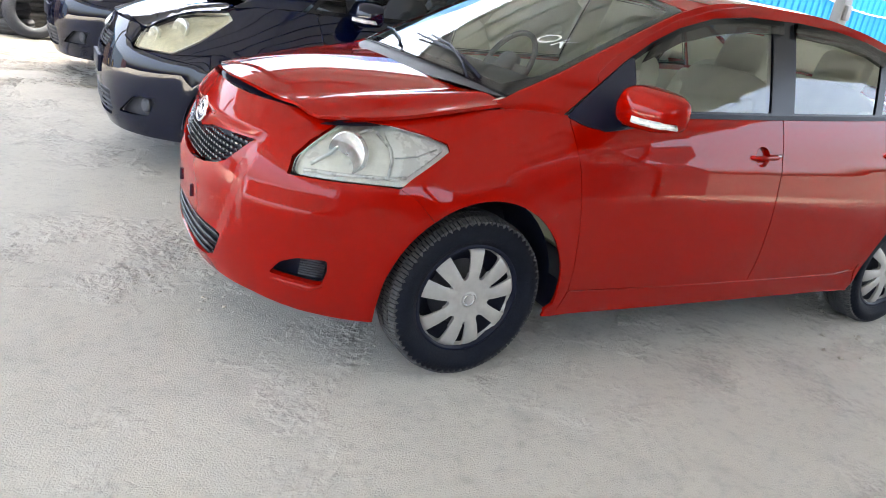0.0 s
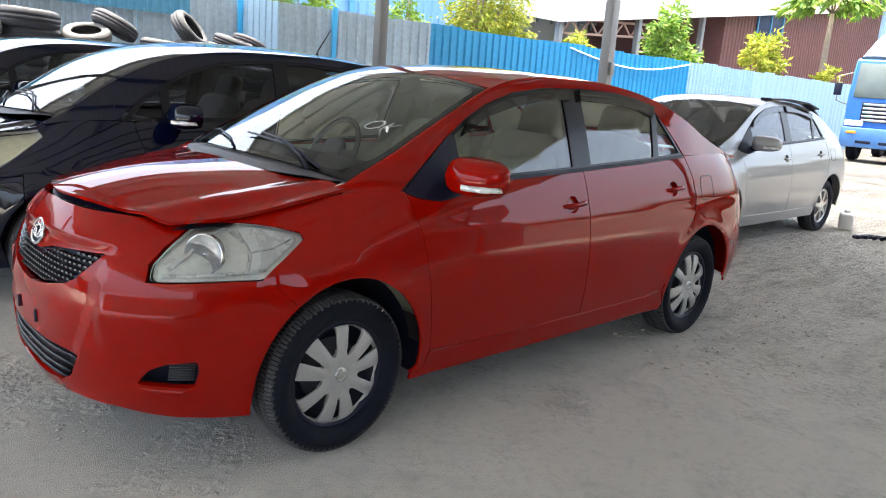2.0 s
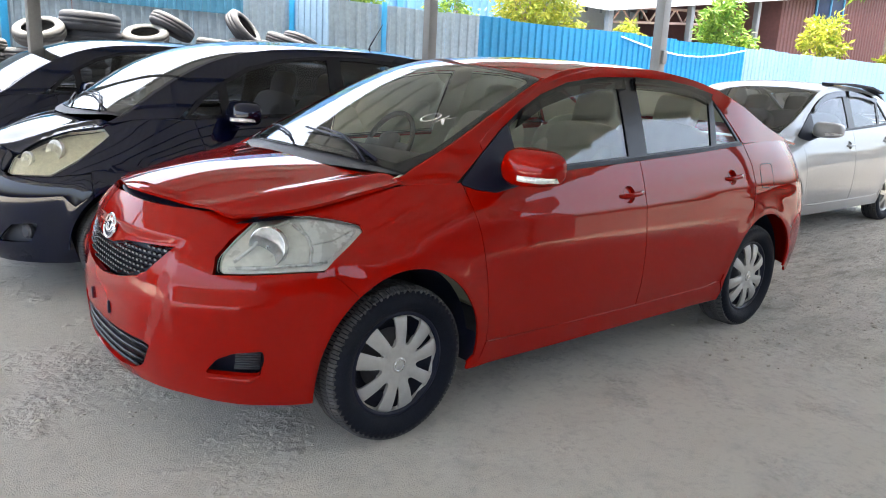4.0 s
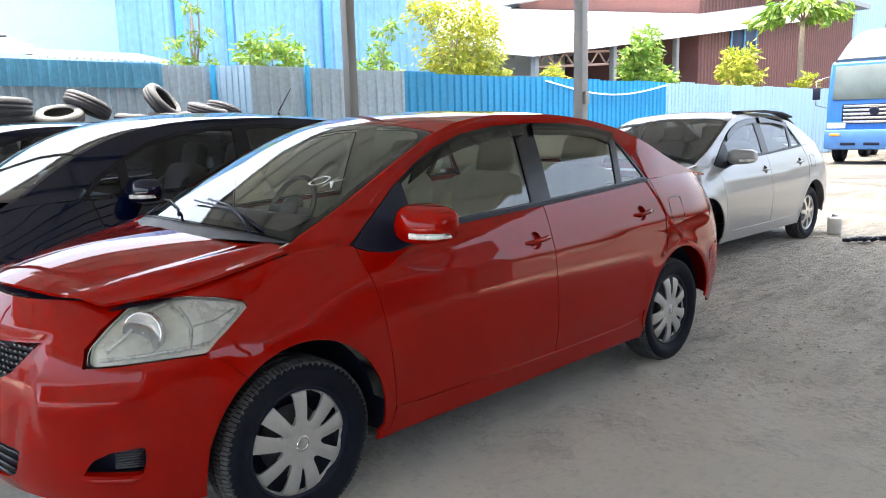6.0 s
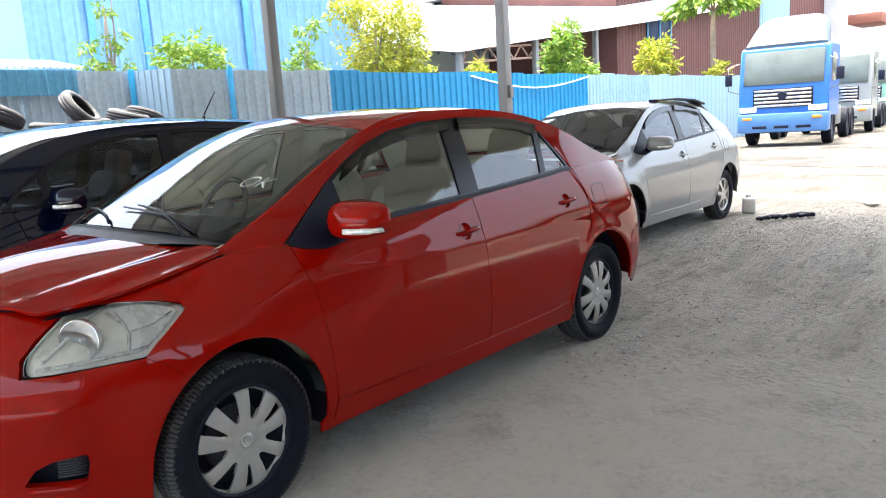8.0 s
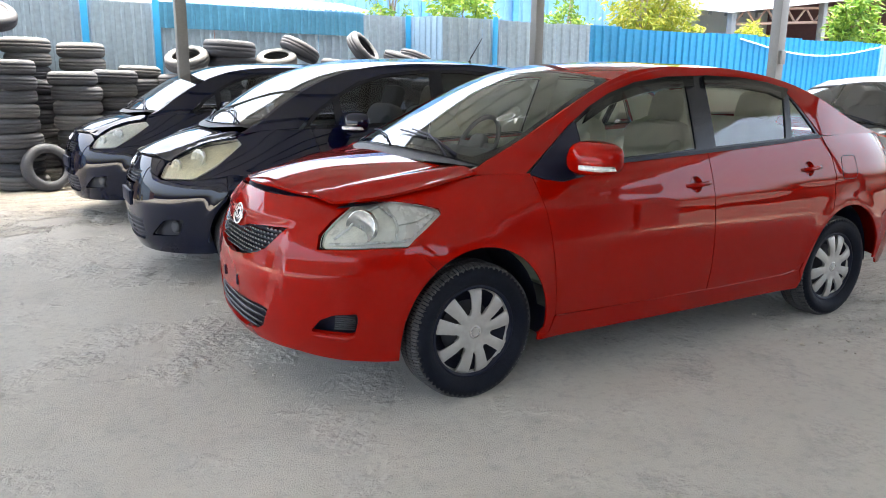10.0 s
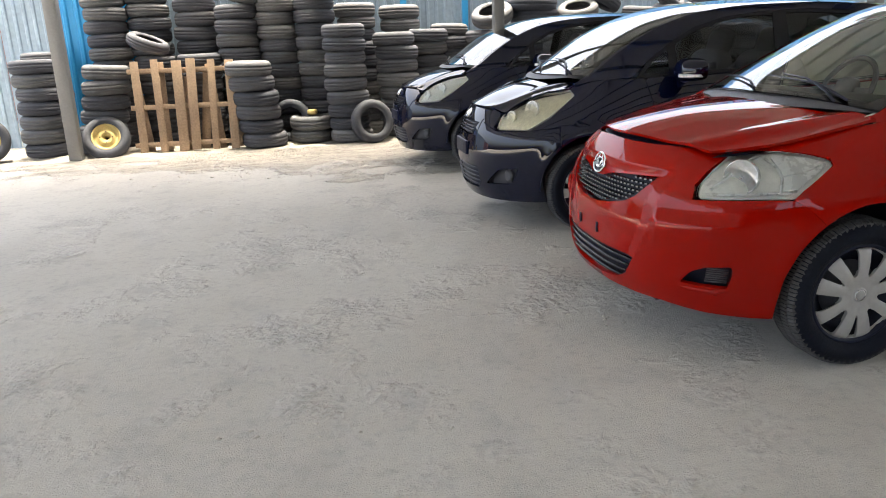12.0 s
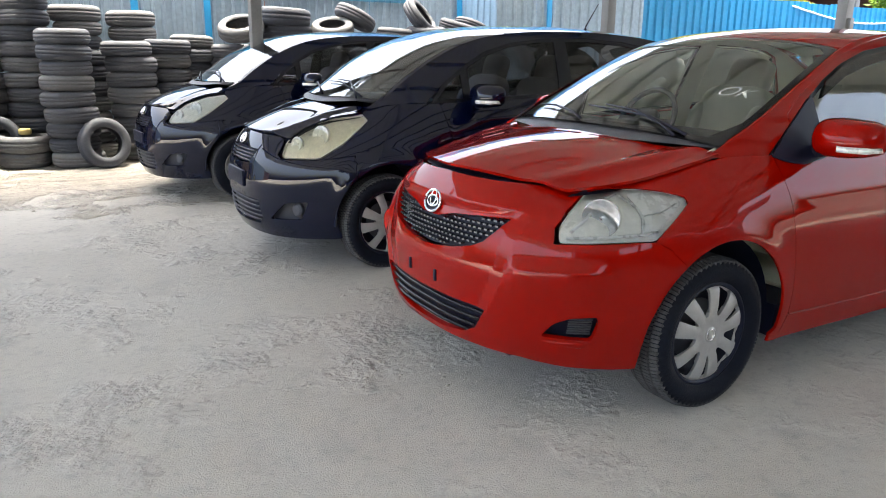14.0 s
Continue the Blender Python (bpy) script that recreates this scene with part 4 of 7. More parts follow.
    seam = [tuple(b.side(x, z) + np.array([0, -0.0006, 0])) for x, z in ((0.448, 1.076), (0.443, 1.104), (0.50, 1.150), (0.577, 1.200), (0.70, 1.265), (0.829, 1.325), (1.032, 1.385), (1.219, 1.417))]
    for sg in (1, -1):
        bm = bmesh.new()
        tube(bm, [(x, y * sg, z) for x, y, z in seam], 0.0018, 5)
        part("door_frame_seam", bm, paint, car)
    if visor:
        up = lambda x, z: b.side(x, z) + np.array([0, -0.018, 0])
        v1 = zone((0.64, 1.165), (0.819, 1.246), (0.99, 1.290), (1.206, 1.326), (1.40, 1.335), (1.402, 1.384), (1.232, 1.379), (1.013, 1.349), (0.832, 1.294), (0.694, 1.232))
        v2 = zone((1.478, 1.338), (1.75, 1.330), (1.95, 1.305), (2.06, 1.270), (2.112, 1.325), (1.95, 1.360), (1.75, 1.383), (1.486, 1.390))
        for v in (v1, v2):
            for o in both("rain_visor", v, up, PANE_VISOR, car, "smoked plastic rain visor", step=0.05, edge=0.018):
                o.visible_shadow = False
    both("belt_strip", [(x, float(Z(x)) - 0.006) for x in np.linspace(0.62, 2.31, 18)] + [(x, float(Z(x)) + 0.011) for x in np.linspace(2.31, 0.62, 18)], lambda x, z: b.side(x, z) + np.array([0, -0.006, 0]), PLASTIC, car, step=0.04, edge=0.006)
    # top: windscreen, roof, rear window, boot lid
    yr = lambda x: -float(b.side(x, R(x))[1])
    edge_l = lambda xs, inset: [(x, -(yr(x) - inset)) for x in xs]
    def sym(left):
        return left + [(x, -y) for x, y in reversed(left)]
    front = lambda y: 0.0 + 0.10 * (abs(y) / 0.67) ** 2.2
    head = lambda y: 0.815 + 0.05 * (abs(y) / 0.56) ** 2
    rearh = lambda y: 2.33 - 0.06 * (abs(y) / 0.55) ** 2
    deck = lambda y: 2.93 - 0.05 * (abs(y) / 0.55) ** 2
    ys = np.linspace(0.0, 1.0, 9)
    scr = sym([(front(0.668 * t), -0.668 * t) for t in ys] + edge_l(np.linspace(0.14, 0.86, 18), 0.010) + [(head(0.555 * t), -0.555 * t) for t in ys[::-1]])
    patch("windscreen", scr, b.top, pane, car, "clear laminated windscreen", step=0.06, edge=0).visible_shadow = False
    patch("windscreen_band", sym([(front(0.67 * t) - 0.005, -0.67 * t) for t in ys] + edge_l(np.linspace(0.14, 0.86, 18), 0.006) + [(head(0.56 * t) + 0.004, -0.56 * t) for t in ys[::-1]]), lambda x, y: b.top(x, y) + np.array([0, 0, -0.004]), TRIM, car, "black glazed border", step=0.05, edge=0, holes=[sym([(front(0.6 * t) + 0.035, -0.59 * t) for t in ys] + edge_l(np.linspace(0.24, 0.80, 14), 0.040) + [(head(0.53 * t) - 0.03, -0.53 * t) for t in ys[::-1]])])
    roof = sym([(head(0.56 * t) + 0.004, -0.56 * t) for t in ys] + edge_l(np.linspace(0.88, 2.26, 26), -0.0005) + [(rearh(0.545 * t) - 0.004, -0.545 * t) for t in ys[::-1]])
    patch("roof", roof, b.top, paint, car, step=0.05, edge=0.015)
    rw = sym([(rearh(0.53 * t), -0.53 * t) for t in ys] + edge_l(np.linspace(2.33, 2.85, 10), 0.05) + [(deck(0.52 * t), -0.52 * t) for t in ys[::-1]])
    patch("rear_window", rw, b.top, pane, car, "clear rear window", step=0.06, edge=0).visible_shadow = False
    boot = sym([(deck(0.56 * t) + 0.006, -0.56 * t) for t in ys] + edge_l(np.linspace(2.92, 3.3, 8), 0.03) + [(3.36 - 0.05 * t * t, -0.55 * t) for t in ys[::-1]])
    patch("boot_lid", boot, b.top, paint, car, step=0.05, edge=0.015)
    for sg in (False, True):
        patch("rear_pillar_skin", edge_l(np.linspace(2.28, 2.9, 10), 0.048) + edge_l(np.linspace(2.98, 2.28, 12), -0.0005), b.top, paint, car, step=0.04, edge=0.004, mirror=sg)
        patch("screen_pillar_skin", edge_l(np.linspace(0.14, 0.87, 14), 0.007) + edge_l(np.linspace(0.88, 0.09, 14), -0.0005), b.top, paint, car, step=0.04, edge=0.004, mirror=sg)
    # bonnet
    hf = lambda t: -0.695 + 0.190 * t ** 1.7
    bonnet = sym([(hf(t), -0.524 * t) for t in np.linspace(0, 1, 11)] + [(x, -(float(S["hy"](x)) - 0.004)) for x in np.linspace(-0.47, 0.07, 16)] + [(0.09 - 0.17 * (1 - t ** 2.2), -0.655 * t) for t in np.linspace(1, 0, 10)])
    lift = ajar
    patch("bonnet", bonnet, lambda x, y: b.bonnet(x, y) + np.array([0, 0, 1.0]) * (lift * np.clip((0.1 - np.asarray(x, float)) / 0.8, 0, 1))[..., None], paint, car, "bonnet resting slightly ajar", step=0.03, edge=0.012)
    # black sheet below the bonnet stands in for the shade in its gap
    patch("bonnet_gap_shade", [(x, y * 0.985) for x, y in bonnet], lambda x, y: b.bonnet(x, y) + np.array([0.004, 0, -0.03]), PLASTIC, car, step=0.06, edge=0)
    cowl = sym([(0.085 - 0.17 * (1 - t ** 2.2), -0.64 * t) for t in np.linspace(0, 1, 10)] + [(front(0.665 * t) + 0.004, -0.665 * t) for t in np.linspace(1, 0, 10)])
    patch("cowl_panel", cowl, lambda x, y: b.top(x, y) + np.array([0, 0, -0.010]), PLASTIC_GREY, car, "dark plastic cowl", step=0.05, edge=0)
    # wipers
    tp = lambda x, y, h: tuple(b.top(x, y) + np.array([0, 0, h]))
    wiper(car, [tp(0.03, -0.50, 0.015), tp(0.06, -0.40, 0.020), tp(0.10, -0.22, 0.018), tp(0.115, -0.02, 0.016)])
    wiper(car, [tp(0.065, -0.53, 0.012), tp(0.09, -0.30, 0.016), tp(0.10, 0.08, 0.016)])
    wiper(car, [tp(0.0, 0.02, 0.015), tp(0.04, 0.12, 0.020), tp(0.10, 0.33, 0.018), tp(0.14, 0.48, 0.014)])
    # liners, floor, wheels
    for hx in (0.025, 2.555):
        for sg in (-1, 1):
            bm = bmesh.new()
            lathe(bm, [(1.0, 0.0), (1.0, 0.30), (0.0, 0.30)], 40, Matrix.Translation((hx, sg * 0.755, 0.29)) @ Matrix.Rotation(radians(90 * sg), 4, "X") @ Matrix.Diagonal((0.354, 0.389, 1, 1)))
            bmesh.ops.delete(bm, geom=[f for f in bm.faces if f.calc_center_median().z < 0.27], context="FACES")
            part("wheel_arch_liner", bm, PLASTIC, car)
            wheel(car, hx, sg * 0.797, 0.302, wheel_style, turn=turn + hx * 22.5 - 2.5, steer=1.0 if hx < 1 and writing else 0.0)
    bm = bmesh.new()
    cube(bm, -0.66, -0.38, -0.42, 0.42, 0.21, 0.50)
    cube(bm, -0.40, 3.05, -0.46, 0.46, 0.19, 0.34)
    cube(bm, 0.42, 2.15, -0.76, 0.76, 0.20, 0.34)
    part("floor_pan", bm, PLASTIC, car)
    # cabin
    # unseen floor sheet in trim colour, added to bounce light up at the seats
    bm = bmesh.new()
    cube(bm, 0.62, 2.15, -0.72, 0.72, 0.345, 0.365, 0.008)
    part("bounce_floor", bm, trim, car)
    for y in (-0.36, 0.36):
        seat(car, 1.08, y, seat_mat)
    seat(car, 1.88, 0.0, seat_mat, 1.30, True)
    bm = bmesh.new()
    cube(bm, 2.30, 2.95, -0.60, 0.60, 0.95, 1.02, 0.02)
    part("parcel_shelf", bm, trim, car)
    def dash(a, t):
        x = 0.10 + 0.62 * np.clip(t, 0, 0.6) / 0.6 * 0.85
        z = 0.985 + 0.03 * np.sin(np.clip(t, 0, .6) / .6 * np.pi) - 0.55 * np.clip(t - 0.6, 0, 1) ** 1.1
        x = x - 0.10 * np.clip(t - 0.6, 0, 1) * 3
        return np.stack(np.broadcast_arrays(x, np.asarray(a, float), z), -1)
    patch("dashboard", [(-0.66, 0), (0.66, 0), (0.66, 1.0), (-0.66, 1.0)], dash, CABIN_DARK, car, "dark moulded dashboard", step=0.06, edge=0, flip=True)
    bm = bmesh.new()
    mm = Matrix.Translation((0.74, 0.36, 0.98)) @ Matrix.Rotation(radians(-62), 4, "Y")
    ring = [tuple(mm @ Vector((0.185 * math.cos(t), 0.185 * math.sin(t), 0))) for t in np.linspace(0, 2 * math.pi, 37)]
    tube(bm, ring, 0.014, 8, caps=False)
    blob(bm, (0.15, 0.16, 0.06), tuple(mm.translation), 3, m=mm.to_3x3().to_4x4())
    cube(bm, -0.02, 0.02, -0.18, 0.18, -0.01, 0.01, 0, mm)
    part("steering_wheel", bm, CABIN_DARK, car)
    both("door_trim", [(0.46, 0.40), (2.15, 0.40), (2.4, 0.75), (2.4, 1.035), (0.42, 0.965)], lambda x, z: b.flank(x, z) + np.array([0, 0.05, 0]), trim, car, step=0.1, edge=0)
    patch("roof_lining", [(0.86, -0.545), (2.27, -0.545), (2.27, 0.545), (0.86, 0.545)], lambda x, y: b.top(x, y) + np.array([0, 0, -0.02]), trim, car, step=0.12, edge=0)
    for sg in (-1, 1):
        mirror_unit(car, S, 0.525, 1.028, 0.90, paint, sg)
    if writing:
        tcu = bpy.data.curves.new("windscreen_writing", "FONT")
        tcu.body, tcu.size, tcu.shear, tcu.extrude = "OK", 0.12, 0.25, 0.0004
        tcu.offset = -0.0028
        tob = new("windscreen_writing", tcu)
        dg = bpy.context.evaluated_depsgraph_get()
        me = bpy.data.meshes.new_from_object(tob.evaluated_get(dg))
        bpy.data.objects.remove(tob)
        # thin the strokes and bend them onto the glass
        bm = bmesh.new()
        bm.from_mesh(me)
        for v in bm.verts:
            a, c = v.co.x, v.co.y
            p = b.top(0.315 + c * 0.85 + a * 0.25, -0.425 - a * 0.78)
            v.co = (p[0], p[1], p[2] + 0.004 + v.co.z)
        part("windscreen_writing", bm, CHALK, car, "white hand-marked letters OK", smooth=False)
    return car, b


def mat_grille():
    return mat("grille_cells", (0.26, 0.27, 0.29), 0.25, 0.9, var=0.1)


red_car, red_body = sedan("glossy red small sedan with its bonnet slightly ajar", "car", pose(0, 0, 0), PAINT_RED, "cap", CLOTH, 0.003, writing=True)


def hatch(label, category, at, paint, lamp_pts, lens, wheel_style, pane, body_turn=0.0):
    """A small five-door hatchback, 3.75 m long."""
    S = dict(n=2.5, nr=3.2, xa=0.2, xb=2.35, u0=-1.25, u1=3.55, base=2.46, hub=-0.05, arch=0.345, archz=0.375, flare=0.014, crease=0.004, z1=0.58, p=2.4,
        xf=curve((0.10, -0.66), (0.20, -0.735), (0.35, -0.785), (0.50, -0.79), (0.62, -0.775), (0.74, -0.735), (0.84, -0.675), (0.95, -0.56)),
        xr=curve((0.15, 2.90), (0.35, 2.95), (0.55, 2.96), (0.9, 2.93), (1.1, 2.88), (1.2, 2.84)),
        W=curve((-0.9, 0.842), (0.2, 0.842), (1.2, 0.847), (2.4, 0.845), (3.0, 0.843)),
        sec=curve((0.10, 0.075), (0.20, 0.05), (0.33, 0.02), (0.45, 0.004), (0.58, 0.0), (0.72, 0.006), (0.9, 0.014), (1.15, 0.02)),
        ztop=curve((-0.85, 0.836), (-0.66, 0.832), (-0.50, 0.862), (-0.30, 0.94), (-0.1, 0.985), (0.1, 1.015), (0.3, 1.015), (0.62, 1.02), (1.34, 1.045), (2.1, 1.09), (2.5, 1.12), (2.9, 1.13)),
        itop=curve((-0.85, 0.30), (-0.5, 0.28), (-0.3, 0.24), (0.0, 0.17), (0.33, 0.10), (0.7, 0.08), (2.3, 0.09), (2.9, 0.11)),
        zcrease=curve((0.0, 0.80), (1.3, 0.82), (2.6, 0.90)),
        taper=curve((-0.2, 0.985), (0.3, 1.0), (2.2, 1.0), (2.7, 0.97), (3.0, 0.93)), lean=0.33, bow=0.16,
        zr=curve((-0.35, 0.93), (-0.15, 0.985), (-0.04, 1.028), (0.15, 1.165), (0.33, 1.275), (0.55, 1.372), (0.75, 1.425), (1.0, 1.458), (1.2, 1.470), (1.6, 1.475), (2.0, 1.455), (2.4, 1.405), (2.62, 1.36), (2.8, 1.26), (2.92, 1.13)),
        zc=curve((-0.40, 0.965), (-0.25, 1.01), (-0.1, 1.095), (0.1, 1.22), (0.3, 1.335), (0.5, 1.42), (0.7, 1.475), (0.9, 1.503), (1.2, 1.52), (1.5, 1.525), (2.0, 1.505), (2.45, 1.455), (2.65, 1.40), (2.8, 1.29), (2.95, 1.13)), crown=2.3,
        hy=curve((-0.72, 0.36), (-0.575, 0.445), (-0.50, 0.447), (-0.45, 0.455), (-0.30, 0.528), (-0.155, 0.606), (-0.05, 0.622), (0.12, 0.665)),
        hc=curve((-0.72, 0.825), (-0.65, 0.860), (-0.5, 0.925), (-0.3, 0.985), (-0.12, 1.02), (0.12, 1.05)),
        he=curve((-0.72, 0.790), (-0.575, 0.792), (-0.5, 0.838), (-0.45, 0.866), (-0.3, 0.928), (-0.155, 0.958), (-0.05, 0.988), (0.12, 1.02)), hrib=0.011, hry=curve((-0.72, 0.25), (-0.4, 0.40), (0.12, 0.52)))
    b = Body(S)
    car = thing("hatchback", label, category, at=at)
    A, Z, R, q = b.arch, S["ztop"], S["zr"], 0.0014

    def nose(u, z):
        u = np.asarray(u, float)
        left = u < S["u0"]
        p = b.flank(np.where(left, 2 * S["u0"] - u, u), z)
        return p * np.where(left[..., None], np.array([1, -1, 1.0]), np.array([1, 1, 1.0]))

    mirrored = lambda poly: [(2 * S["u0"] - u, z) for u, z in reversed(poly)]
    sym = lambda left: left + [(x, -y) for x, y in reversed(left)]
    lamp = soft(b.line([("x", x, z) for x, z in lamp_pts], 0.09), 0.025)
    lo = [p for p in lamp_pts]
    bumper = b.line([("y", 0.0, 0.19), ("y", 0.40, 0.19), ("y", 0.60, 0.195)]) + b.line([("x", -0.40, 0.20), ("x", -0.335, 0.205)]) + b.line(A(-0.05, 166, 130, 8)) + b.line([("x", lo[2][0] + 0.06, lo[2][1] - 0.07), ("x", lo[1][0], lo[1][1] - 0.008), ("x", lo[0][0], lo[0][1] - 0.008), ("x", lo[0][0] - 0.008, lo[0][1] + 0.02), ("x", lo[-1][0] - 0.004, lo[-1][1] + 0.006)]) + b.line([("y", 0.36, 0.812), ("y", 0.0, 0.829)])
    grille = b.line([("y", 0.0, 0.630), ("y", 0.22, 0.640), ("y", 0.275, 0.73), ("y", 0.0, 0.735)])
    low = b.line([("y", 0.0, 0.25), ("y", 0.30, 0.262), ("y", 0.36, 0.31), ("y", 0.34, 0.42), ("y", 0.0, 0.425)])
    fog = soft(b.line([("y", 0.42, 0.310), ("y", 0.56, 0.318)]) + b.line([("x", -0.56, 0.325), ("x", -0.53, 0.440), ("x", -0.64, 0.425)]), 0.025)
    patch("front_bumper", bumper + mirrored(bumper[1:-1]), nose, paint, car, holes=[grille + mirrored(grille[1:-1]), low + mirrored(low[1:-1]), fog, mirrored(fog)], step=0.035, edge=0.02, gap=q)
    for k, poly in (("grille_back", grille), ("lower_grille_back", low)):
        patch(k, poly + mirrored(poly[1:-1]), lambda u, z: nose(u, z) + np.array([0.03, 0, 0]), PLASTIC, car, step=0.06, edge=0)
    for z, w in ((0.652, 0.225), (0.672, 0.238), (0.692, 0.248), (0.713, 0.26), (0.285, 0.31), (0.315, 0.345), (0.345, 0.345), (0.375, 0.34), (0.405, 0.335)):
        pts = []
        for y in np.linspace(-w, w, 11):
            u = b.at_y(abs(y), z)[0]
            pts.append(tuple(nose(np.array(u if y <= 0 else 2 * S["u0"] - u), np.array(z)) + np.array([0.010, 0, 0])))
        bm = bmesh.new()
        tube(bm, pts, 0.0055, 6)
        part("grille_slat", bm, TRIM if z > 0.5 else PLASTIC_GREY, car)
    bm = bmesh.new()
    x0 = float(S["xf"](0.56))
    cube(bm, x0 - 0.010, x0 + 0.01, -0.17, 0.17, 0.485, 0.585, 0.004)
    part("plate_holder", bm, PLASTIC, car, "empty black plate holder")
    bm = bmesh.new()
    c = nose(np.array(S["u0"]), np.array(0.775))
    tilt = Matrix.Translation((c[0] - 0.004, 0, 0.775)) @ Matrix.Rotation(radians(-90 + 30), 4, "Y")
    for rx, ry, ox in ((0.034, 0.050, 0.0), (0.018, 0.034, 0.0), (0.022, 0.016, 0.012)):
        tube(bm, [tuple(tilt @ Vector((ox + rx * math.cos(t), ry * math.sin(t), 0.002))) for t in np.linspace(0, 2 * math.pi, 25)], 0.005, 6, caps=False)
    part("nose_badge", bm, CHROME, car, "chrome oval badge of plain rings")
    for mir in (False, True):
        sg = 1 if mir else -1
        patch("fog_lamp_recess", shrink(np.array(fog), -0.006), lambda u, z: b.flank(u, z) + np.array([0.035, 0.035, 0.0]), PLASTIC_GREY, car, step=0.04, edge=0, mirror=mir)
        c = b.flank(*b.at_x(-0.595, 0.38))
        bm = bmesh.new()
        lathe(bm, [(0.0, 0.012), (0.03, 0.010), (0.042, 0.0), (0.042, -0.02)], 20, Matrix.Translation((c[0] + 0.022, -sg * (c[1] + 0.02), 0.38)) @ Vector((-0.9, sg * 0.4, 0)).to_track_quat("Z", "Y").to_matrix().to_4x4())
        part("fog_lamp", bm, PLASTIC_GREY, car, "round fog lamp")
        hl = patch("headlamp", lamp, b.flank, lens, car, step=0.035, edge=0.004, gap=0.003, mirror=mir)
        patch("lamp_housing", shrink(np.array(resample(lamp, 0.025)), -0.002), lambda u, z: b.flank(u, z) + np.array([0.026, 0.021, -0.008]), LAMP_INNER, hl, step=0.03, edge=-0.018, mirror=mir)
        cx = np.mean([p[0] for p in lamp_pts]) - 0.03
        cz = np.mean([p[1] for p in lamp_pts])
        for dx, dz, r in ((0.0, 0.0, 0.06), (-0.13, -0.05, 0.042)):
            c = b.flank(*b.at_x(cx + dx, cz + dz))
            bm = bmesh.new()
            lathe(bm, [(0.006, -0.002), (r * 0.5, 0.0), (r * 0.85, 0.007), (r, 0.012), (r * 1.04, 0.011), (r * 1.04, -0.01)], 24, Matrix.Translation((c[0] + 0.020, -sg * (c[1] + 0.017), c[2] - 0.005)) @ Vector((-0.85, sg * 0.45, 0.2)).to_track_quat("Z", "Y").to_matrix().to_4x4())
            part("reflector", bm, REFLECTOR, hl)
    tl, te = lo[3], lo[4]
    wing = b.line([("x", lo[2][0] + 0.062, lo[2][1] - 0.066)]) + b.line(A(-0.05, 129, -4, 30)) + b.line([("x", 0.30, 0.215), ("x", 0.40, 0.215), ("x", 0.42, 0.40), ("x", 0.40, 0.70), ("x", 0.36, 0.90), ("x", 0.335, float(Z(0.335)) - 0.001)]) + b.line([("x", x, float(Z(x)) - 0.002) for x in (0.2, 0.1, 0.0, -0.1, te[0] + 0.02)]) + b.line([("x", te[0] + 0.008, te[1] + 0.006), ("x", tl[0] + 0.008, tl[1]), ("x", lo[2][0] + 0.008, lo[2][1] - 0.008), ("x", lo[1][0] + 0.005, lo[1][1] - 0.008)])
    both("front_wing", wing, b.flank, paint, car, step=0.035, gap=q)
    ztop_run = lambda a, c, n: [(x, float(Z(x))) for x in np.linspace(a, c, n)]
    fdoor = b.line([("x", 0.425, 0.29), ("x", 1.372, 0.29), ("x", 1.38, 0.7), ("x", 1.36, float(Z(1.36)))]) + ztop_run(1.3, 0.37, 20) + b.line([("x", 0.338, 1.0), ("x", 0.363, 0.90), ("x", 0.403, 0.70)])
    d1 = both("front_door", fdoor, b.flank, paint, car, step=0.045, gap=q)
    rdoor = b.line([("x", 1.378, 0.29), ("x", 1.98, 0.29), ("x", 2.06, 0.32)]) + b.line(A(2.46, 168, 120, 10, 0.02)) + b.line([("x", 2.31, 0.80), ("x", 2.32, 0.95), ("x", 2.25, float(Z(2.25)))]) + ztop_run(2.2, 1.366, 16) + b.line([("x", 1.386, 0.7)])
    d2 = both("rear_door", rdoor, b.flank, paint, car, step=0.045, gap=q)
    for d, f in ((d1[0], False), (d1[1], True)):
        handle(d, b, 1.26, 0.885, paint, f)
    for d, f in ((d2[0], False), (d2[1], True)):
        handle(d, b, 2.12, 0.925, paint, f)
    both("rocker_panel", b.line([("x", 0.295, 0.165), ("x", 2.11, 0.17), ("x", 2.115, 0.25), ("x", 2.06, 0.314), ("x", 1.98, 0.285), ("x", 0.42, 0.285), ("x", 0.402, 0.21), ("x", 0.30, 0.21)]), b.flank, paint, car, step=0.05, gap=q)
    quarter = b.line([("x", 2.117, 0.25)]) + b.line(A(2.46, 175, 5, 34)) + b.line([("x", 2.82, 0.20), ("x", 2.87, 0.20)]) + [(S["u1"], 0.20), (S["u1"], 1.09)] + [(b.at_x(x, float(Z(x)))[0], float(Z(x))) for x in np.linspace(2.86, 2.3, 10)] + b.line([("x", 2.256, float(Z(2.256))), ("x", 2.326, 0.95), ("x", 2.316, 0.80)]) + b.line(A(2.46, 120, 168, 10, 0.025)) + b.line([("x", 2.07, 0.31)])
    both("rear_quarter_panel", quarter, b.flank, paint, car, step=0.05, gap=q)
    win = [(0.25, 1.02), (0.38, 1.135), (0.55, 1.245), (0.72, 1.332), (0.95, 1.392), (1.25, 1.425), (1.6, 1.432), (1.95, 1.41), (2.2, 1.37), (2.38, 1.32), (2.42, 1.20), (2.42, 1.115)]
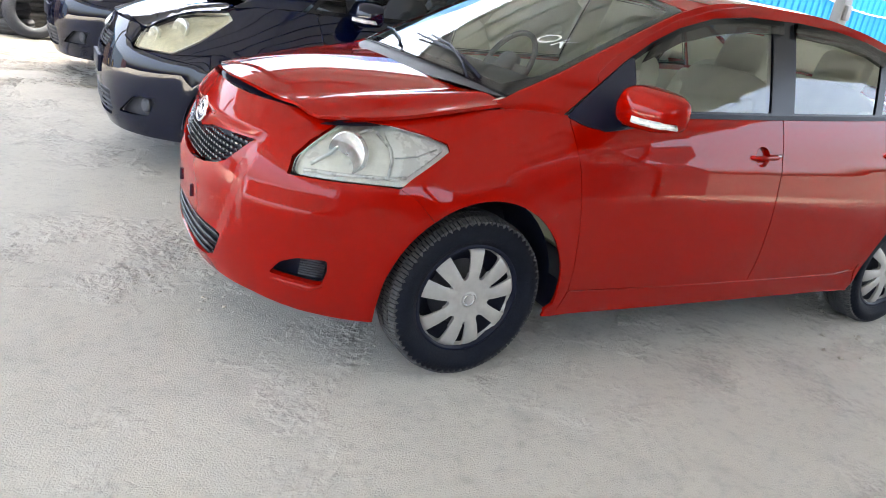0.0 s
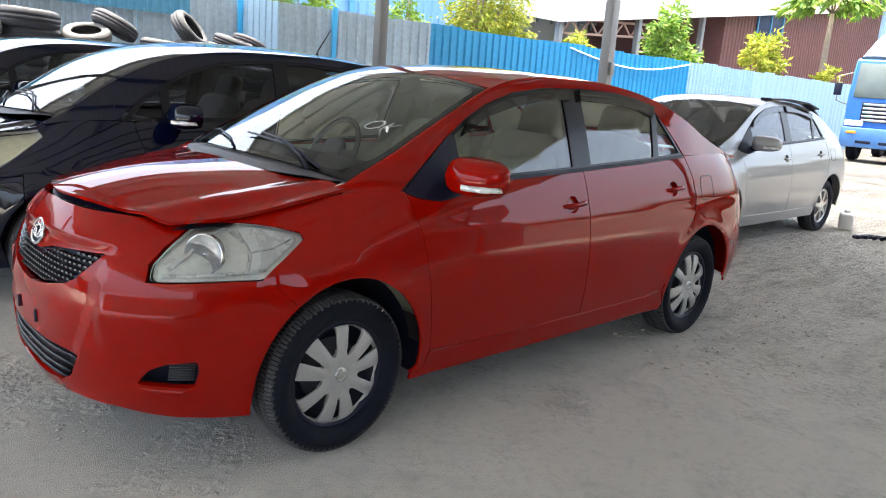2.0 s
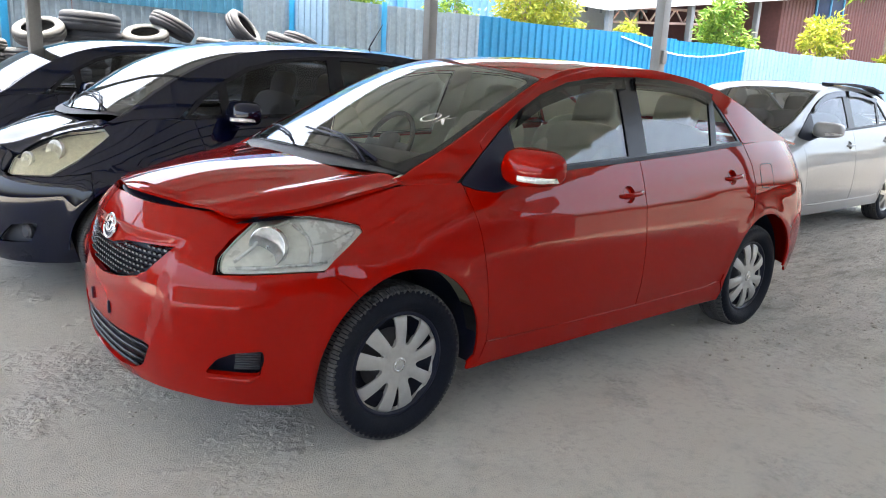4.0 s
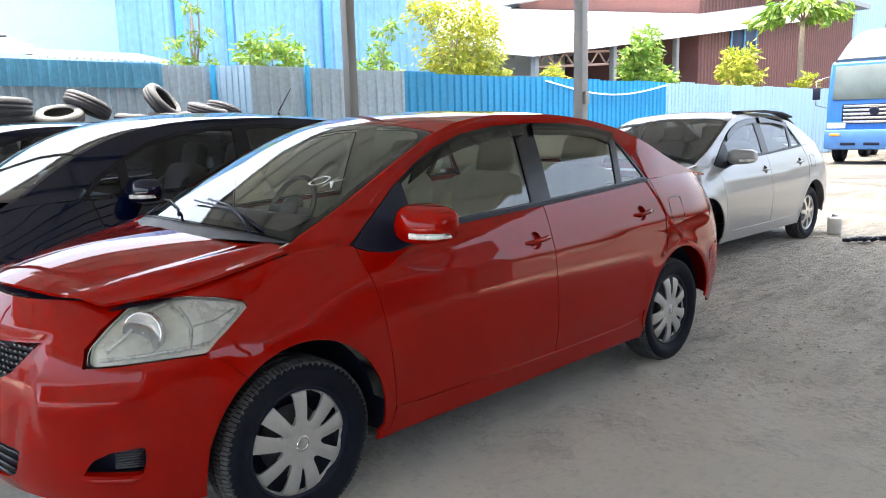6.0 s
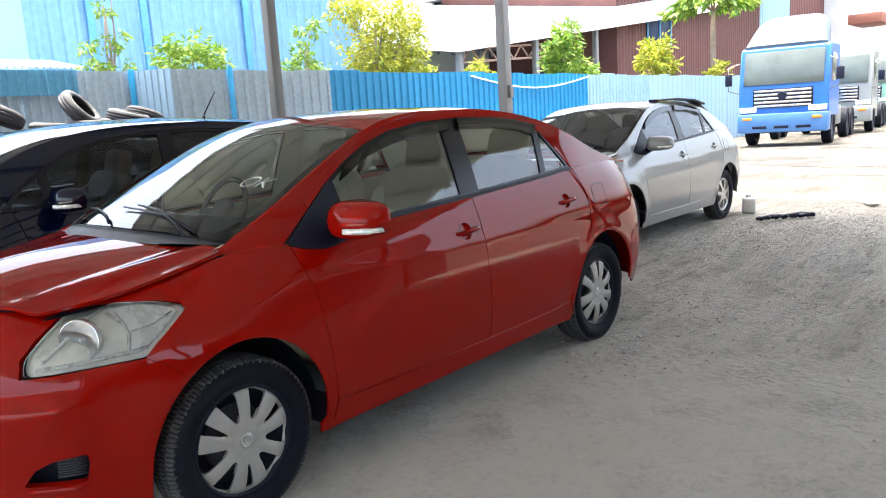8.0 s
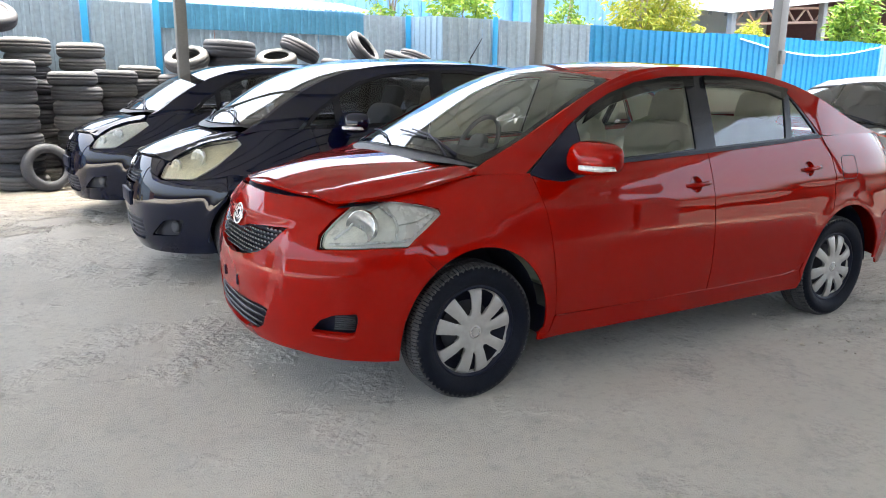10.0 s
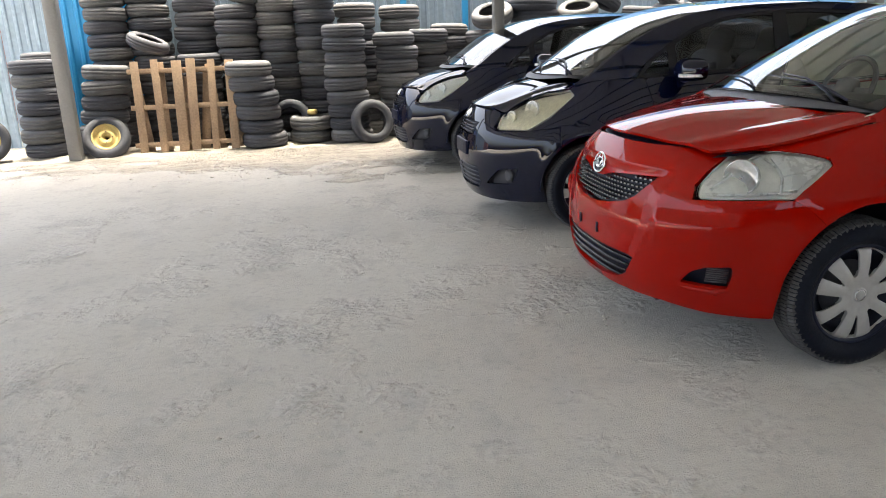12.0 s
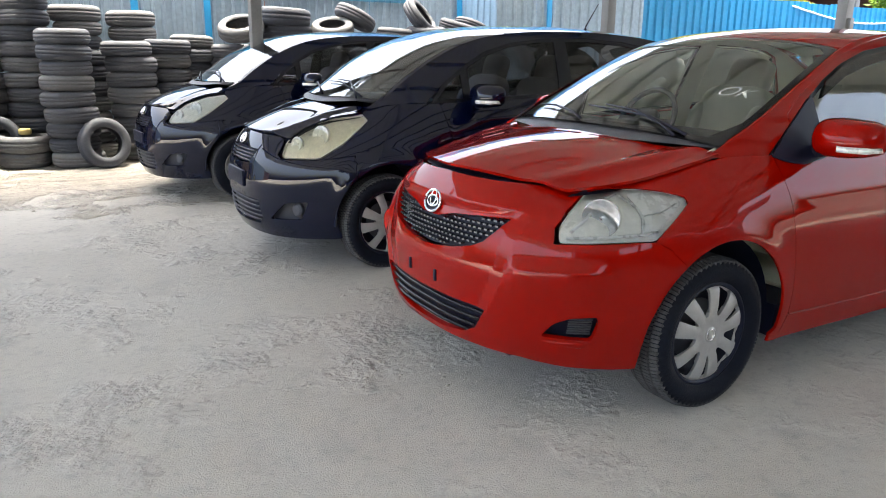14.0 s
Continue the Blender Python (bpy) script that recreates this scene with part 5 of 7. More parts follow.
    rail = [(x, float(R(x)) - 0.001) for x in np.linspace(2.90, -0.12, 50)] + [(-0.1, float(Z(-0.1))), (0.0, float(Z(0.0))), (0.15, float(Z(0.15)))] + win + [(x, float(Z(x))) for x in (2.55, 2.7, 2.85)]
    both("roof_rail", rail, b.side, paint, car, step=0.04, edge=0.02)
    fg = [(0.56, 1.03), (1.30, 1.052), (1.33, 1.415), (1.15, 1.405), (0.93, 1.375), (0.73, 1.318), (0.56, 1.235)]
    fq = [(0.31, 1.03), (0.525, 1.03), (0.525, 1.21), (0.42, 1.145)]
    rg = [(1.40, 1.058), (2.10, 1.098), (2.16, 1.36), (1.95, 1.395), (1.6, 1.418), (1.41, 1.415)]
    sg3 = [(2.18, 1.11), (2.39, 1.125), (2.37, 1.30), (2.21, 1.348)]
    surround = ztop_run(0.28, 2.41, 24) + [tuple(p) for p in reversed(win[1:-1])]
    both("window_surround", surround, lambda x, z: b.side(x, z) + np.array([0, 0.003, 0]), TRIM, car, holes=[shrink(np.array(g), 0.010) for g in (fg, fq, rg, sg3)], step=0.05, edge=0.012)
    for nm, g in (("front_side_window", fg), ("front_quarter_window", fq), ("rear_side_window", rg), ("rear_quarter_window", sg3)):
        both(nm, shrink(np.array(g), 0.003), lambda x, z: b.side(x, z) + np.array([0, 0.010, 0]), PANE_SMOKE if nm.startswith("front") else PANE_DARK, car, step=0.08, edge=0)
    yr = lambda x: -float(b.side(x, R(x))[1])
    edge_l = lambda xs, inset: [(x, -(yr(x) - inset)) for x in xs]
    ys = np.linspace(0, 1, 9)
    front = lambda y: -0.19 + 0.16 * (abs(y) / 0.62) ** 2.2
    head = lambda y: 0.62 + 0.07 * (abs(y) / 0.56) ** 2
    scr = sym([(front(0.63 * t), -0.63 * t) for t in ys] + edge_l(np.linspace(0.04, 0.67, 16), 0.032) + [(head(0.57 * t), -0.57 * t) for t in ys[::-1]])
    patch("windscreen", scr, b.top, PANE_BRIGHT, car, "clear windscreen mirroring the sky", step=0.07, edge=0)
    rear = lambda y: 2.60 - 0.05 * (abs(y) / 0.5) ** 2
    patch("roof", sym([(head(0.57 * t) + 0.004, -0.57 * t) for t in ys] + edge_l(np.linspace(0.71, 2.54, 28), -0.0005) + [(rear(0.52 * t), -0.52 * t) for t in ys[::-1]]), b.top, paint, car, step=0.06, edge=0.015)
    patch("rear_window", sym([(rear(0.5 * t) + 0.006, -0.5 * t) for t in ys] + [(2.9 - 0.03 * t * t, -0.5 * t) for t in ys[::-1]]), b.top, PANE_DARK, car, step=0.06, edge=0)
    for m_ in (False, True):
        patch("screen_pillar_skin", edge_l(np.linspace(-0.02, 0.69, 14), 0.028) + edge_l(np.linspace(0.71, -0.10, 14), -0.0005), b.top, paint, car, step=0.05, edge=0.004, mirror=m_)
    hf = lambda t: -0.690 + 0.135 * t ** 2.0
    bonnet = sym([(hf(t), -0.440 * t) for t in np.linspace(0, 1, 11)] + [(x, -(float(S["hy"](x)) - 0.003)) for x in np.linspace(-0.53, -0.04, 14)] + [(-0.03 - 0.21 * (1 - t ** 2.2), -0.63 * t) for t in np.linspace(1, 0, 10)])
    patch("bonnet", bonnet, b.bonnet, paint, car, step=0.035, edge=0.015)
    # black sheet in the bonnet's outline, added as shade for the shut line
    patch("underbonnet_shade", [(x, y * 0.985) for x, y in bonnet], lambda x, y: b.bonnet(x, y) + np.array([0, 0, -0.035]), PLASTIC, car, step=0.08, edge=0)
    cowl = sym([(-0.04 - 0.20 * (1 - t ** 2.2), -0.60 * t) for t in np.linspace(0, 1, 10)] + [(front(0.63 * t) + 0.004, -0.63 * t) for t in np.linspace(1, 0, 10)])
    patch("cowl_panel", cowl, lambda x, y: b.top(x, y) + np.array([0, 0, -0.010]), PLASTIC_GREY, car, step=0.06, edge=0)
    tp = lambda x, y, h: tuple(b.top(x, y) + np.array([0, 0, h]))
    wiper(car, [tp(-0.13, -0.48, 0.015), tp(-0.10, -0.38, 0.018), tp(-0.05, -0.20, 0.018), tp(-0.05, 0.0, 0.016)])
    wiper(car, [tp(-0.10, -0.50, 0.012), tp(-0.07, -0.1, 0.016), tp(-0.07, 0.12, 0.016)])
    wiper(car, [tp(-0.18, 0.0, 0.015), tp(-0.14, 0.12, 0.018), tp(-0.05, 0.40, 0.018), tp(-0.02, 0.5, 0.014)])
    for hx in (-0.05, 2.46):
        for sg in (-1, 1):
            bm = bmesh.new()
            lathe(bm, [(1.0, 0.0), (1.0, 0.30), (0.0, 0.30)], 36, Matrix.Translation((hx, sg * 0.755, 0.29)) @ Matrix.Rotation(radians(90 * sg), 4, "X") @ Matrix.Diagonal((0.349, 0.379, 1, 1)))
            bmesh.ops.delete(bm, geom=[f for f in bm.faces if f.calc_center_median().z < 0.27], context="FACES")
            part("wheel_arch_liner", bm, PLASTIC, car)
            wheel(car, hx, sg * 0.80, 0.296, wheel_style, turn=20)
    bm = bmesh.new()
    cube(bm, -0.62, -0.38, -0.40, 0.40, 0.20, 0.50)
    cube(bm, -0.40, 2.75, -0.46, 0.46, 0.18, 0.34)
    cube(bm, 0.42, 2.1, -0.76, 0.76, 0.19, 0.33)
    part("floor_pan", bm, PLASTIC, car)
    for y in (-0.36, 0.36):
        seat(car, 1.02, y, CLOTH_GREY)
    seat(car, 1.85, 0.0, CLOTH_GREY, 1.28, True)
    def dash(a, t):
        t = np.asarray(t, float)
        x = 0.02 + 0.62 * np.clip(t, 0, 0.6) / 0.6 - 0.30 * np.clip(t - 0.6, 0, 1)
        z = 1.00 + 0.02 * np.sin(np.clip(t, 0, .6) / .6 * np.pi) - 0.55 * np.clip(t - 0.6, 0, 1) ** 1.1
        return np.stack(np.broadcast_arrays(x, np.asarray(a, float), z), -1)
    patch("dashboard", [(-0.64, 0), (0.64, 0), (0.64, 1.0), (-0.64, 1.0)], dash, CABIN_DARK, car, step=0.08, edge=0, flip=True)
    both("door_trim", [(0.45, 0.36), (2.2, 0.36), (2.2, 1.03), (0.45, 0.99)], lambda x, z: b.flank(x, z) + np.array([0, 0.07, 0]), CABIN_DARK, car, step=0.12, edge=0)
    for sg in (-1, 1):
        mirror_unit(car, S, 0.57, 1.065, 0.905, paint, sg)
    return car, b


dark_hatch, hatch_body = hatch("glossy black hatchback parked beside the red sedan", "car", pose(-0.17, 2.30, 0), PAINT_BLACK,
    [(-0.635, 0.695), (-0.464, 0.700), (-0.323, 0.785), (-0.14, 0.918), (-0.155, 0.945), (-0.298, 0.928), (-0.452, 0.870), (-0.580, 0.785)], LENS_OLD, "cap", PANE)
bm = bmesh.new()
tube(bm, [(1.90, -0.25, 1.505), (1.905, -0.25, 1.53), (2.02, -0.25, 1.70)], [0.014, 0.006, 0.003], 8)
part("roof_aerial", bm, PLASTIC, dark_hatch, "short black whip aerial")
far_hatch, far_body = hatch("glossy black hatchback with clear headlamps", "car", pose(-0.40, 4.95, 0, 0, 0, 4), PAINT_BLACK,
    [(-0.63, 0.690), (-0.46, 0.705), (-0.32, 0.790), (-0.14, 0.905), (-0.155, 0.930), (-0.30, 0.905), (-0.455, 0.845), (-0.585, 0.760)], LENS, "steel", PANE)
silver_car, silver_body = sedan("silver small sedan with alloy wheels parked on sandy soil", "car", pose(5.05, 1.11, 0), PAINT_SILVER, "alloy", CLOTH_GREY, 0.0, trim=CABIN_DARK, visor=True)

# ---- the yard: ground, canopy, fence ----
def ground_material():
    m = bpy.data.materials.new("dusty_ground")
    m.use_nodes = True
    N, L = m.node_tree.nodes, m.node_tree.links
    p = N["Principled BSDF"]
    tc, sep = N.new("ShaderNodeTexCoord"), N.new("ShaderNodeSeparateXYZ")
    L.new(tc.outputs["Object"], sep.inputs[0])
    def tex(scale, detail=6, rough=0.6, stretch=None):
        t = N.new("ShaderNodeTexNoise")
        t.inputs["Scale"].default_value, t.inputs["Detail"].default_value, t.inputs["Roughness"].default_value = scale, detail, rough
        if stretch:
            mp = N.new("ShaderNodeMapping")
            mp.inputs["Scale"].default_value = stretch
            L.new(tc.outputs["Object"], mp.inputs[0])
            L.new(mp.outputs[0], t.inputs["Vector"])
        else:
            L.new(tc.outputs["Object"], t.inputs["Vector"])
        return t.outputs["Fac"]
    def ramp(v, a, b, c, d):
        r = N.new("ShaderNodeMapRange")
        for k, x in zip(("From Min", "From Max", "To Min", "To Max"), (a, b, c, d)):
            r.inputs[k].default_value = x
        L.new(v, r.inputs["Value"])
        return r.outputs[0]
    def mixc(f, a, b):
        x = N.new("ShaderNodeMix")
        x.data_type = "RGBA"
        L.new(f, x.inputs["Factor"])
        for k, v in (("A", a), ("B", b)):
            if isinstance(v, tuple):
                x.inputs[k].default_value = (*v, 1)
            else:
                L.new(v, x.inputs[k])
        return x.outputs["Result"]
    def mth(op, a, b):
        x = N.new("ShaderNodeMath")
        x.operation = op
        for i, v in enumerate((a, b)):
            if isinstance(v, (int, float)):
                x.inputs[i].default_value = v
            else:
                L.new(v, x.inputs[i])
        return x.outputs[0]
    big, mid, fine, grit = tex(0.55, 5), tex(3.5, 6), tex(26, 5), tex(160, 3)
    track = tex(2.2, 4, 0.6, (0.35, 2.4, 1))
    col = mixc(ramp(big, 0.35, 0.65, 0, 1), (0.470, 0.447, 0.403), (0.540, 0.518, 0.474))
    col = mixc(ramp(mid, 0.52, 0.72, 0, 0.5), col, (0.360, 0.347, 0.327))
    col = mixc(ramp(tex(11, 7, 0.7), 0.54, 0.68, 0, 0.4), col, (0.340, 0.332, 0.316))
    # loose sandy soil to the far side and past the tail of the cars
    wob = ramp(tex(0.9, 5), 0.3, 0.7, -1.1, 1.1)
    soil = mth("MAXIMUM", ramp(mth("ADD", mth("ADD", sep.outputs["Y"], mth("MULTIPLY", sep.outputs["X"], 0.35)), wob), 3.9, 4.3, 0, 1), ramp(mth("ADD", sep.outputs["X"], wob), 2.0, 4.2, 0, 1))
    earth = mixc(ramp(track, 0.42, 0.62, 0, 0.8), (0.550, 0.515, 0.450), (0.400, 0.368, 0.315))
    streak = tex(8, 7, 0.72, (0.55, 1.7, 1))
    earth = mixc(ramp(streak, 0.50, 0.64, 0, 0.8), earth, (0.235, 0.214, 0.182))
    col = mixc(mth("MULTIPLY", soil, 0.9), col, earth)
    # crumbling patches in the concrete skin
    crumb = mth("ADD", 0.05, mth("MULTIPLY", ramp(tex(1.1, 5, 0.65), 0.50, 0.60, 0, 1), ramp(mid, 0.42, 0.56, 0.1, 1)))
    col = mixc(mth("MULTIPLY", crumb, ramp(tex(34, 5, 0.7), 0.48, 0.62, 0, 0.38)), col, (0.240, 0.231, 0.213))
    # open soil darkened in its colour to hold back sun glare, plus wet streaks
    open_dim = mth("MULTIPLY", ramp(sep.outputs["X"], 8.6, 10.6, 0, 1), ramp(tex(0.9, 6, 0.65, (1.0, 0.22, 1)), 0.42, 0.56, 0.9, 1.0))
    # wet streak tones, lowered too against the sun
    wet = mixc(ramp(tex(0.5, 6, 0.7, (0.6, 1.6, 1)), 0.44, 0.56, 0, 1), (0.055, 0.050, 0.046), (0.095, 0.090, 0.082))
    wet = mixc(ramp(tex(2.6, 6, 0.7, (0.5, 1.6, 1)), 0.45, 0.62, 0, 0.8), wet, (0.118, 0.112, 0.105))
    col = mixc(open_dim, col, wet)
    shade = mth("SUBTRACT", 1.0, open_dim)
    col = mixc(mth("MULTIPLY", ramp(fine, 0.52, 0.74, 0, 0.30), shade), col, (0.250, 0.241, 0.229))
    col = mixc(mth("MULTIPLY", ramp(grit, 0.60, 0.8, 0, 0.4), shade), col, (0.520, 0.502, 0.500))
    L.new(col, p.inputs["Base Color"])
    p.inputs["Roughness"].default_value = 0.93
    p.inputs["Specular IOR Level"].default_value = 0.25
    h = mth("ADD", mth("MULTIPLY", fine, mth("ADD", mth("MULTIPLY", soil, 2.2), mth("MULTIPLY", crumb, 1.7))), mth("ADD", mth("MULTIPLY", grit, 0.25), mth("MULTIPLY", mth("MULTIPLY", mth("ADD", track, streak), soil), 3.4)))
    bn = N.new("ShaderNodeBump")
    bn.inputs["Strength"].default_value, bn.inputs["Distance"].default_value = 0.8, 0.03
    L.new(h, bn.inputs["Height"])
    L.new(bn.outputs[0], p.inputs["Normal"])
    return m


GROUND = ground_material()


def ground_height(x, y):
    """Lumps and wheel ruts of a few millimetres to centimetres; flat under the tyres."""
    v = Vector((x * 0.9, y * 0.9, 0.3))
    soil = min(max((y + 0.35 * x - 3.4) / 1.2, 0), 1) if x < 3 else min(max((x - 2.5) / 2, 0), 1)
    z = 0.010 * noise.noise(v) + (0.004 + 0.010 * soil) * noise.noise(v * 5) + (0.002 + 0.006 * soil) * noise.noise(v * 17)
    if soil:
        z += 0.022 * soil * noise.noise(Vector((x * 0.8, y * 4.5, 2.0))) + 0.012 * soil * noise.noise(v * 9)
    return z - 0.006


xs = np.concatenate([[-400, -150, -60, -30, -16, -10], np.arange(-7.5, 10.5, 0.06), [11, 12, 13.5, 15, 17, 20, 24, 30, 40, 60, 100, 200, 400]])
ys = np.concatenate([[-400, -150, -60, -30, -14, -9, -6, -4.5], np.arange(-3.4, 7.8, 0.06), [8.5, 9.5, 11, 14, 20, 30, 60, 150, 400]])
gv = [(x, y, ground_height(x, y) if -8 < x < 11 and -4 < y < 8 else -0.006) for y in ys for x in xs]
nx = len(xs)
gf = [(j * nx + i, j * nx + i + 1, (j + 1) * nx + i + 1, (j + 1) * nx + i) for j in range(len(ys) - 1) for i in range(nx - 1)]
me = bpy.data.meshes.new("ground")
me.from_pydata(gv, [], gf)
me.polygons.foreach_set("use_smooth", [True] * len(gf))
me.materials.append(GROUND)
tagged(child("ground", me, None), "dusty grey concrete and sandy soil yard", "ground", kind="structure")

STEEL = mat("grey_painted_steel", (0.20, 0.20, 0.20), 0.5, 0.3, var=0.12, scale=4, bump=0.1, dust=0.05)
ROOF_SHEET = mat("roof_sheet", (0.33, 0.34, 0.33), 0.6, 0.0, var=0.1, scale=1.5)
# slight translucency added to lift the light beneath the roof
_n, _l = ROOF_SHEET.node_tree.nodes, ROOF_SHEET.node_tree.links
_tr, _mx = _n.new("ShaderNodeBsdfTranslucent"), _n.new("ShaderNodeMixShader")
_tr.inputs["Color"].default_value, _mx.inputs["Fac"].default_value = (0.62, 0.64, 0.64, 1), 0.026
_l.new(_n["Principled BSDF"].outputs[0], _mx.inputs[1])
_l.new(_tr.outputs[0], _mx.inputs[2])
_l.new(_mx.outputs[0], _n["Material Output"].inputs["Surface"])
CX0, CX1, CY0, CY1, CZ = -8.6, 10.2, -8.6, 7.1, 4.75
# unseen corner cut away so bright sky mirrors in the red car's tail
NX, NY = 7.9, -4.8
bm = bmesh.new()
step, n = 0.19, int((CX1 - CX0) / 0.19)
rows = []
for i in range(n * 4 + 1):
    x = CX0 + i * step / 4
    z = CZ + (0.004 if i % 4 in (1, 2) else 0.0)
    rows.append([bm.verts.new((x, y, z + 0.02 * (y - CY1))) for y in (CY0 if x < NX else NY, CY1)])
for a, b in zip(rows, rows[1:]):
    bm.faces.new((a[0], b[0], b[1], a[1]))
for y in np.arange(CY0 + 0.3, CY1, 1.25):
    cube(bm, CX0, CX1 if y > NY else NX, y - 0.04, y + 0.04, CZ - 0.13 + 0.02 * (y - CY1), CZ - 0.005 + 0.02 * (y - CY1))
for x in (-6.1, 0.0, 4.62, 9.63):
    cube(bm, x - 0.07, x + 0.07, CY0 if x < NX else NY, CY1, CZ - 0.42, CZ - 0.16)
tagged(part("canopy_roof", bm, ROOF_SHEET, None, smooth=False), "grey corrugated canopy on steel purlins", "canopy", kind="structure")
for x, y, s in ((-5.06, 6.75, 0.075), (0.0, 4.95, 0.055), (4.62, 5.0, 0.065), (9.63, 5.0, 0.09)):
    post = thing("canopy_post", "grey painted square steel post standing in the soil", "post", "canopy posts", pose(x, y, 0))
    bm = bmesh.new()
    cube(bm, -s, s, -s, s, -0.05, CZ - 0.40, 0.008)
    part("shaft", bm, STEEL, post)
    if x > 9:
        bm = bmesh.new()
        cube(bm, -0.05, 0.05, -s - 0.06, -s, 1.70, 1.92, 0.008)
        part("switch_box", bm, STEEL, post, "small grey switch box")
for x, y in ((-6.1, -8.0), (0.0, -8.0), (7.6, -8.0), (9.63, -4.6)):
    post = thing("canopy_post", "grey painted square steel post standing in the soil", "post", "canopy posts", pose(x, y, 0))
    bm = bmesh.new()
    cube(bm, -0.08, 0.08, -0.08, 0.08, -0.05, CZ - 0.4, 0.008)
    part("shaft", bm, STEEL, post)

# unseen dark wall added behind the way so the cars mirror dark surroundings
BACK_WALL = mat("dark_reflected_wall", (0.10, 0.10, 0.105), 0.7, var=0.2, scale=1.2, fine=9)
bm = bmesh.new()
for i in range(32):
    x, low, high = -6.4 + i * 0.5, -0.05, 4.46
    if -1.5 < x < 0.9:
        # a gap, slats only below and above, mirrors bright in the red wing
        cube(bm, x, x + 0.5, -8.84, -8.76, 4.3, high)
        high = 2.7
    cube(bm, x, x + 0.5, -8.84 - 0.02 * (i % 2), -8.76, low, high)
tagged(part("unseen_back_wall", bm, BACK_WALL, None, smooth=False), "unseen dark wall added for the car reflections", "wall", kind="structure")

# fence of corrugated sheets
SHEET_GREY = mat("weathered_sheet", (0.27, 0.36, 0.45), 0.5, 0.15, var=0.22, scale=1.6, fine=14, bump=0.05, dust=0.1)
SHEET_PALE = mat("pale_blue_sheet", (0.25, 0.41, 0.58), 0.5, 0.1, var=0.18, scale=1.6, fine=14, dust=0.1)
SHEET_BLUE = mat("blue_sheet", (0.010, 0.22, 0.46), 0.42, 0.1, var=0.16, scale=1.6, fine=14)
SHEET_OLD = mat("faded_blue_sheet", (0.06, 0.25, 0.42), 0.5, 0.1, var=0.2, scale=2.0, fine=14, dust=0.1)
SHEET_STRIP = mat("bright_blue_strip", (0.02, 0.25, 0.52), 0.42, 0.1, var=0.12, scale=2)
SHEET_WHITE = mat("blue_white_sheet", (0.28, 0.43, 0.58), 0.5, 0.1, var=0.12, scale=2, fine=14)


def sheet_mesh(name, w, h, pitch, depth, material):
    bm = bmesh.new()
    k = max(1, int(round(w / pitch)))
    p = w / k
    prof = []
    for i in range(k):
        prof += [(i * p, 0), (i * p + 0.52 * p, 0), (i * p + 0.64 * p, -depth), (i * p + 0.88 * p, -depth)]
    prof.append((w, 0))
    rows = [(bm.verts.new((x, y, 0)), bm.verts.new((x, y, h))) for x, y in prof]
    back = [(bm.verts.new((x, y + 0.002, 0)), bm.verts.new((x, y + 0.002, h))) for x, y in prof]
    for a, b in zip(rows, rows[1:]):
        bm.faces.new((a[0], b[0], b[1], a[1]))
    for a, b in zip(back, back[1:]):
        bm.faces.new((b[0], a[0], a[1], b[1]))
    for a, b, c, d in zip(rows, rows[1:], back, back[1:]):
        bm.faces.new((a[1], b[1], d[1], c[1]))
    me = bpy.data.meshes.new(name)
    bm.to_mesh(me)
    bm.free()
    me.materials.append(material)
    return me


fence = thing("fence", "tall corrugated metal sheet fence in blue and grey", "fence", kind="structure")
SHEETS = {}


def fence_run(a, b, material, h=2.45, pitch=0.19, depth=0.028, w=0.76, seed=0):
    a, b = Vector((*a, 0)), Vector((*b, 0))
    L = (b - a).length
    k = max(1, int(round(L / w)))
    key = (material.name, round(L / k, 3), h, pitch)
    if key not in SHEETS:
        SHEETS[key] = sheet_mesh("sheet", L / k, h, pitch, depth, material)
    rnd = random.Random(seed)
    d = (b - a).normalized()
    ang = math.atan2(d.y, d.x)
    for i in range(k):
        o = child("sheet", SHEETS[key], fence)
        p = a + d * (L / k * i)
        o.matrix_basis = Matrix.Translation((p.x + rnd.uniform(-.004, .004), p.y + rnd.uniform(-0.008, 0.008), -0.05 + rnd.uniform(-0.025, 0.025))) @ Matrix.Rotation(ang, 4, "Z") @ Matrix.Rotation(radians(rnd.uniform(-0.25, 0.25)), 4, "Y")


FY = 8.35
fence_run((-13, FY), (-5.50, FY), SHEET_GREY, pitch=0.13, depth=0.018, seed=1)
fence_run((-5.50, FY - 0.012), (-4.20, FY - 0.012), SHEET_STRIP, pitch=0.16, w=0.65, seed=11)
fence_run((-4.20, FY), (-0.62, FY), SHEET_GREY, pitch=0.13, depth=0.018, seed=2)
fence_run((-0.62, FY + 0.01), (0.32, FY + 0.01), SHEET_GREY, pitch=0.13, depth=0.018, seed=3)
fence_run((0.32, FY), (4.42, FY), SHEET_GREY, pitch=0.13, depth=0.018, seed=4)
fence_run((4.42, FY), (4.72, 7.72), SHEET_WHITE, pitch=0.12, depth=0.018, w=0.7, seed=5)
fence_run((4.72, 7.72), (7.85, 7.68), SHEET_GREY, pitch=0.19, depth=0.026, seed=6)
fence_run((7.85, 7.68), (17.3, 7.75), SHEET_BLUE, pitch=0.19, depth=0.034, seed=7)
fence_run((17.3, 7.75), (21.2, 7.75), SHEET_PALE, pitch=0.19, depth=0.03, seed=8)
fence_run((21.2, 7.75), (29.5, 7.75), SHEET_WHITE, pitch=0.4, depth=0.02, seed=9)
fence_run((29.5, 7.75), (75, 7.75), SHEET_PALE, w=3.8, seed=10)
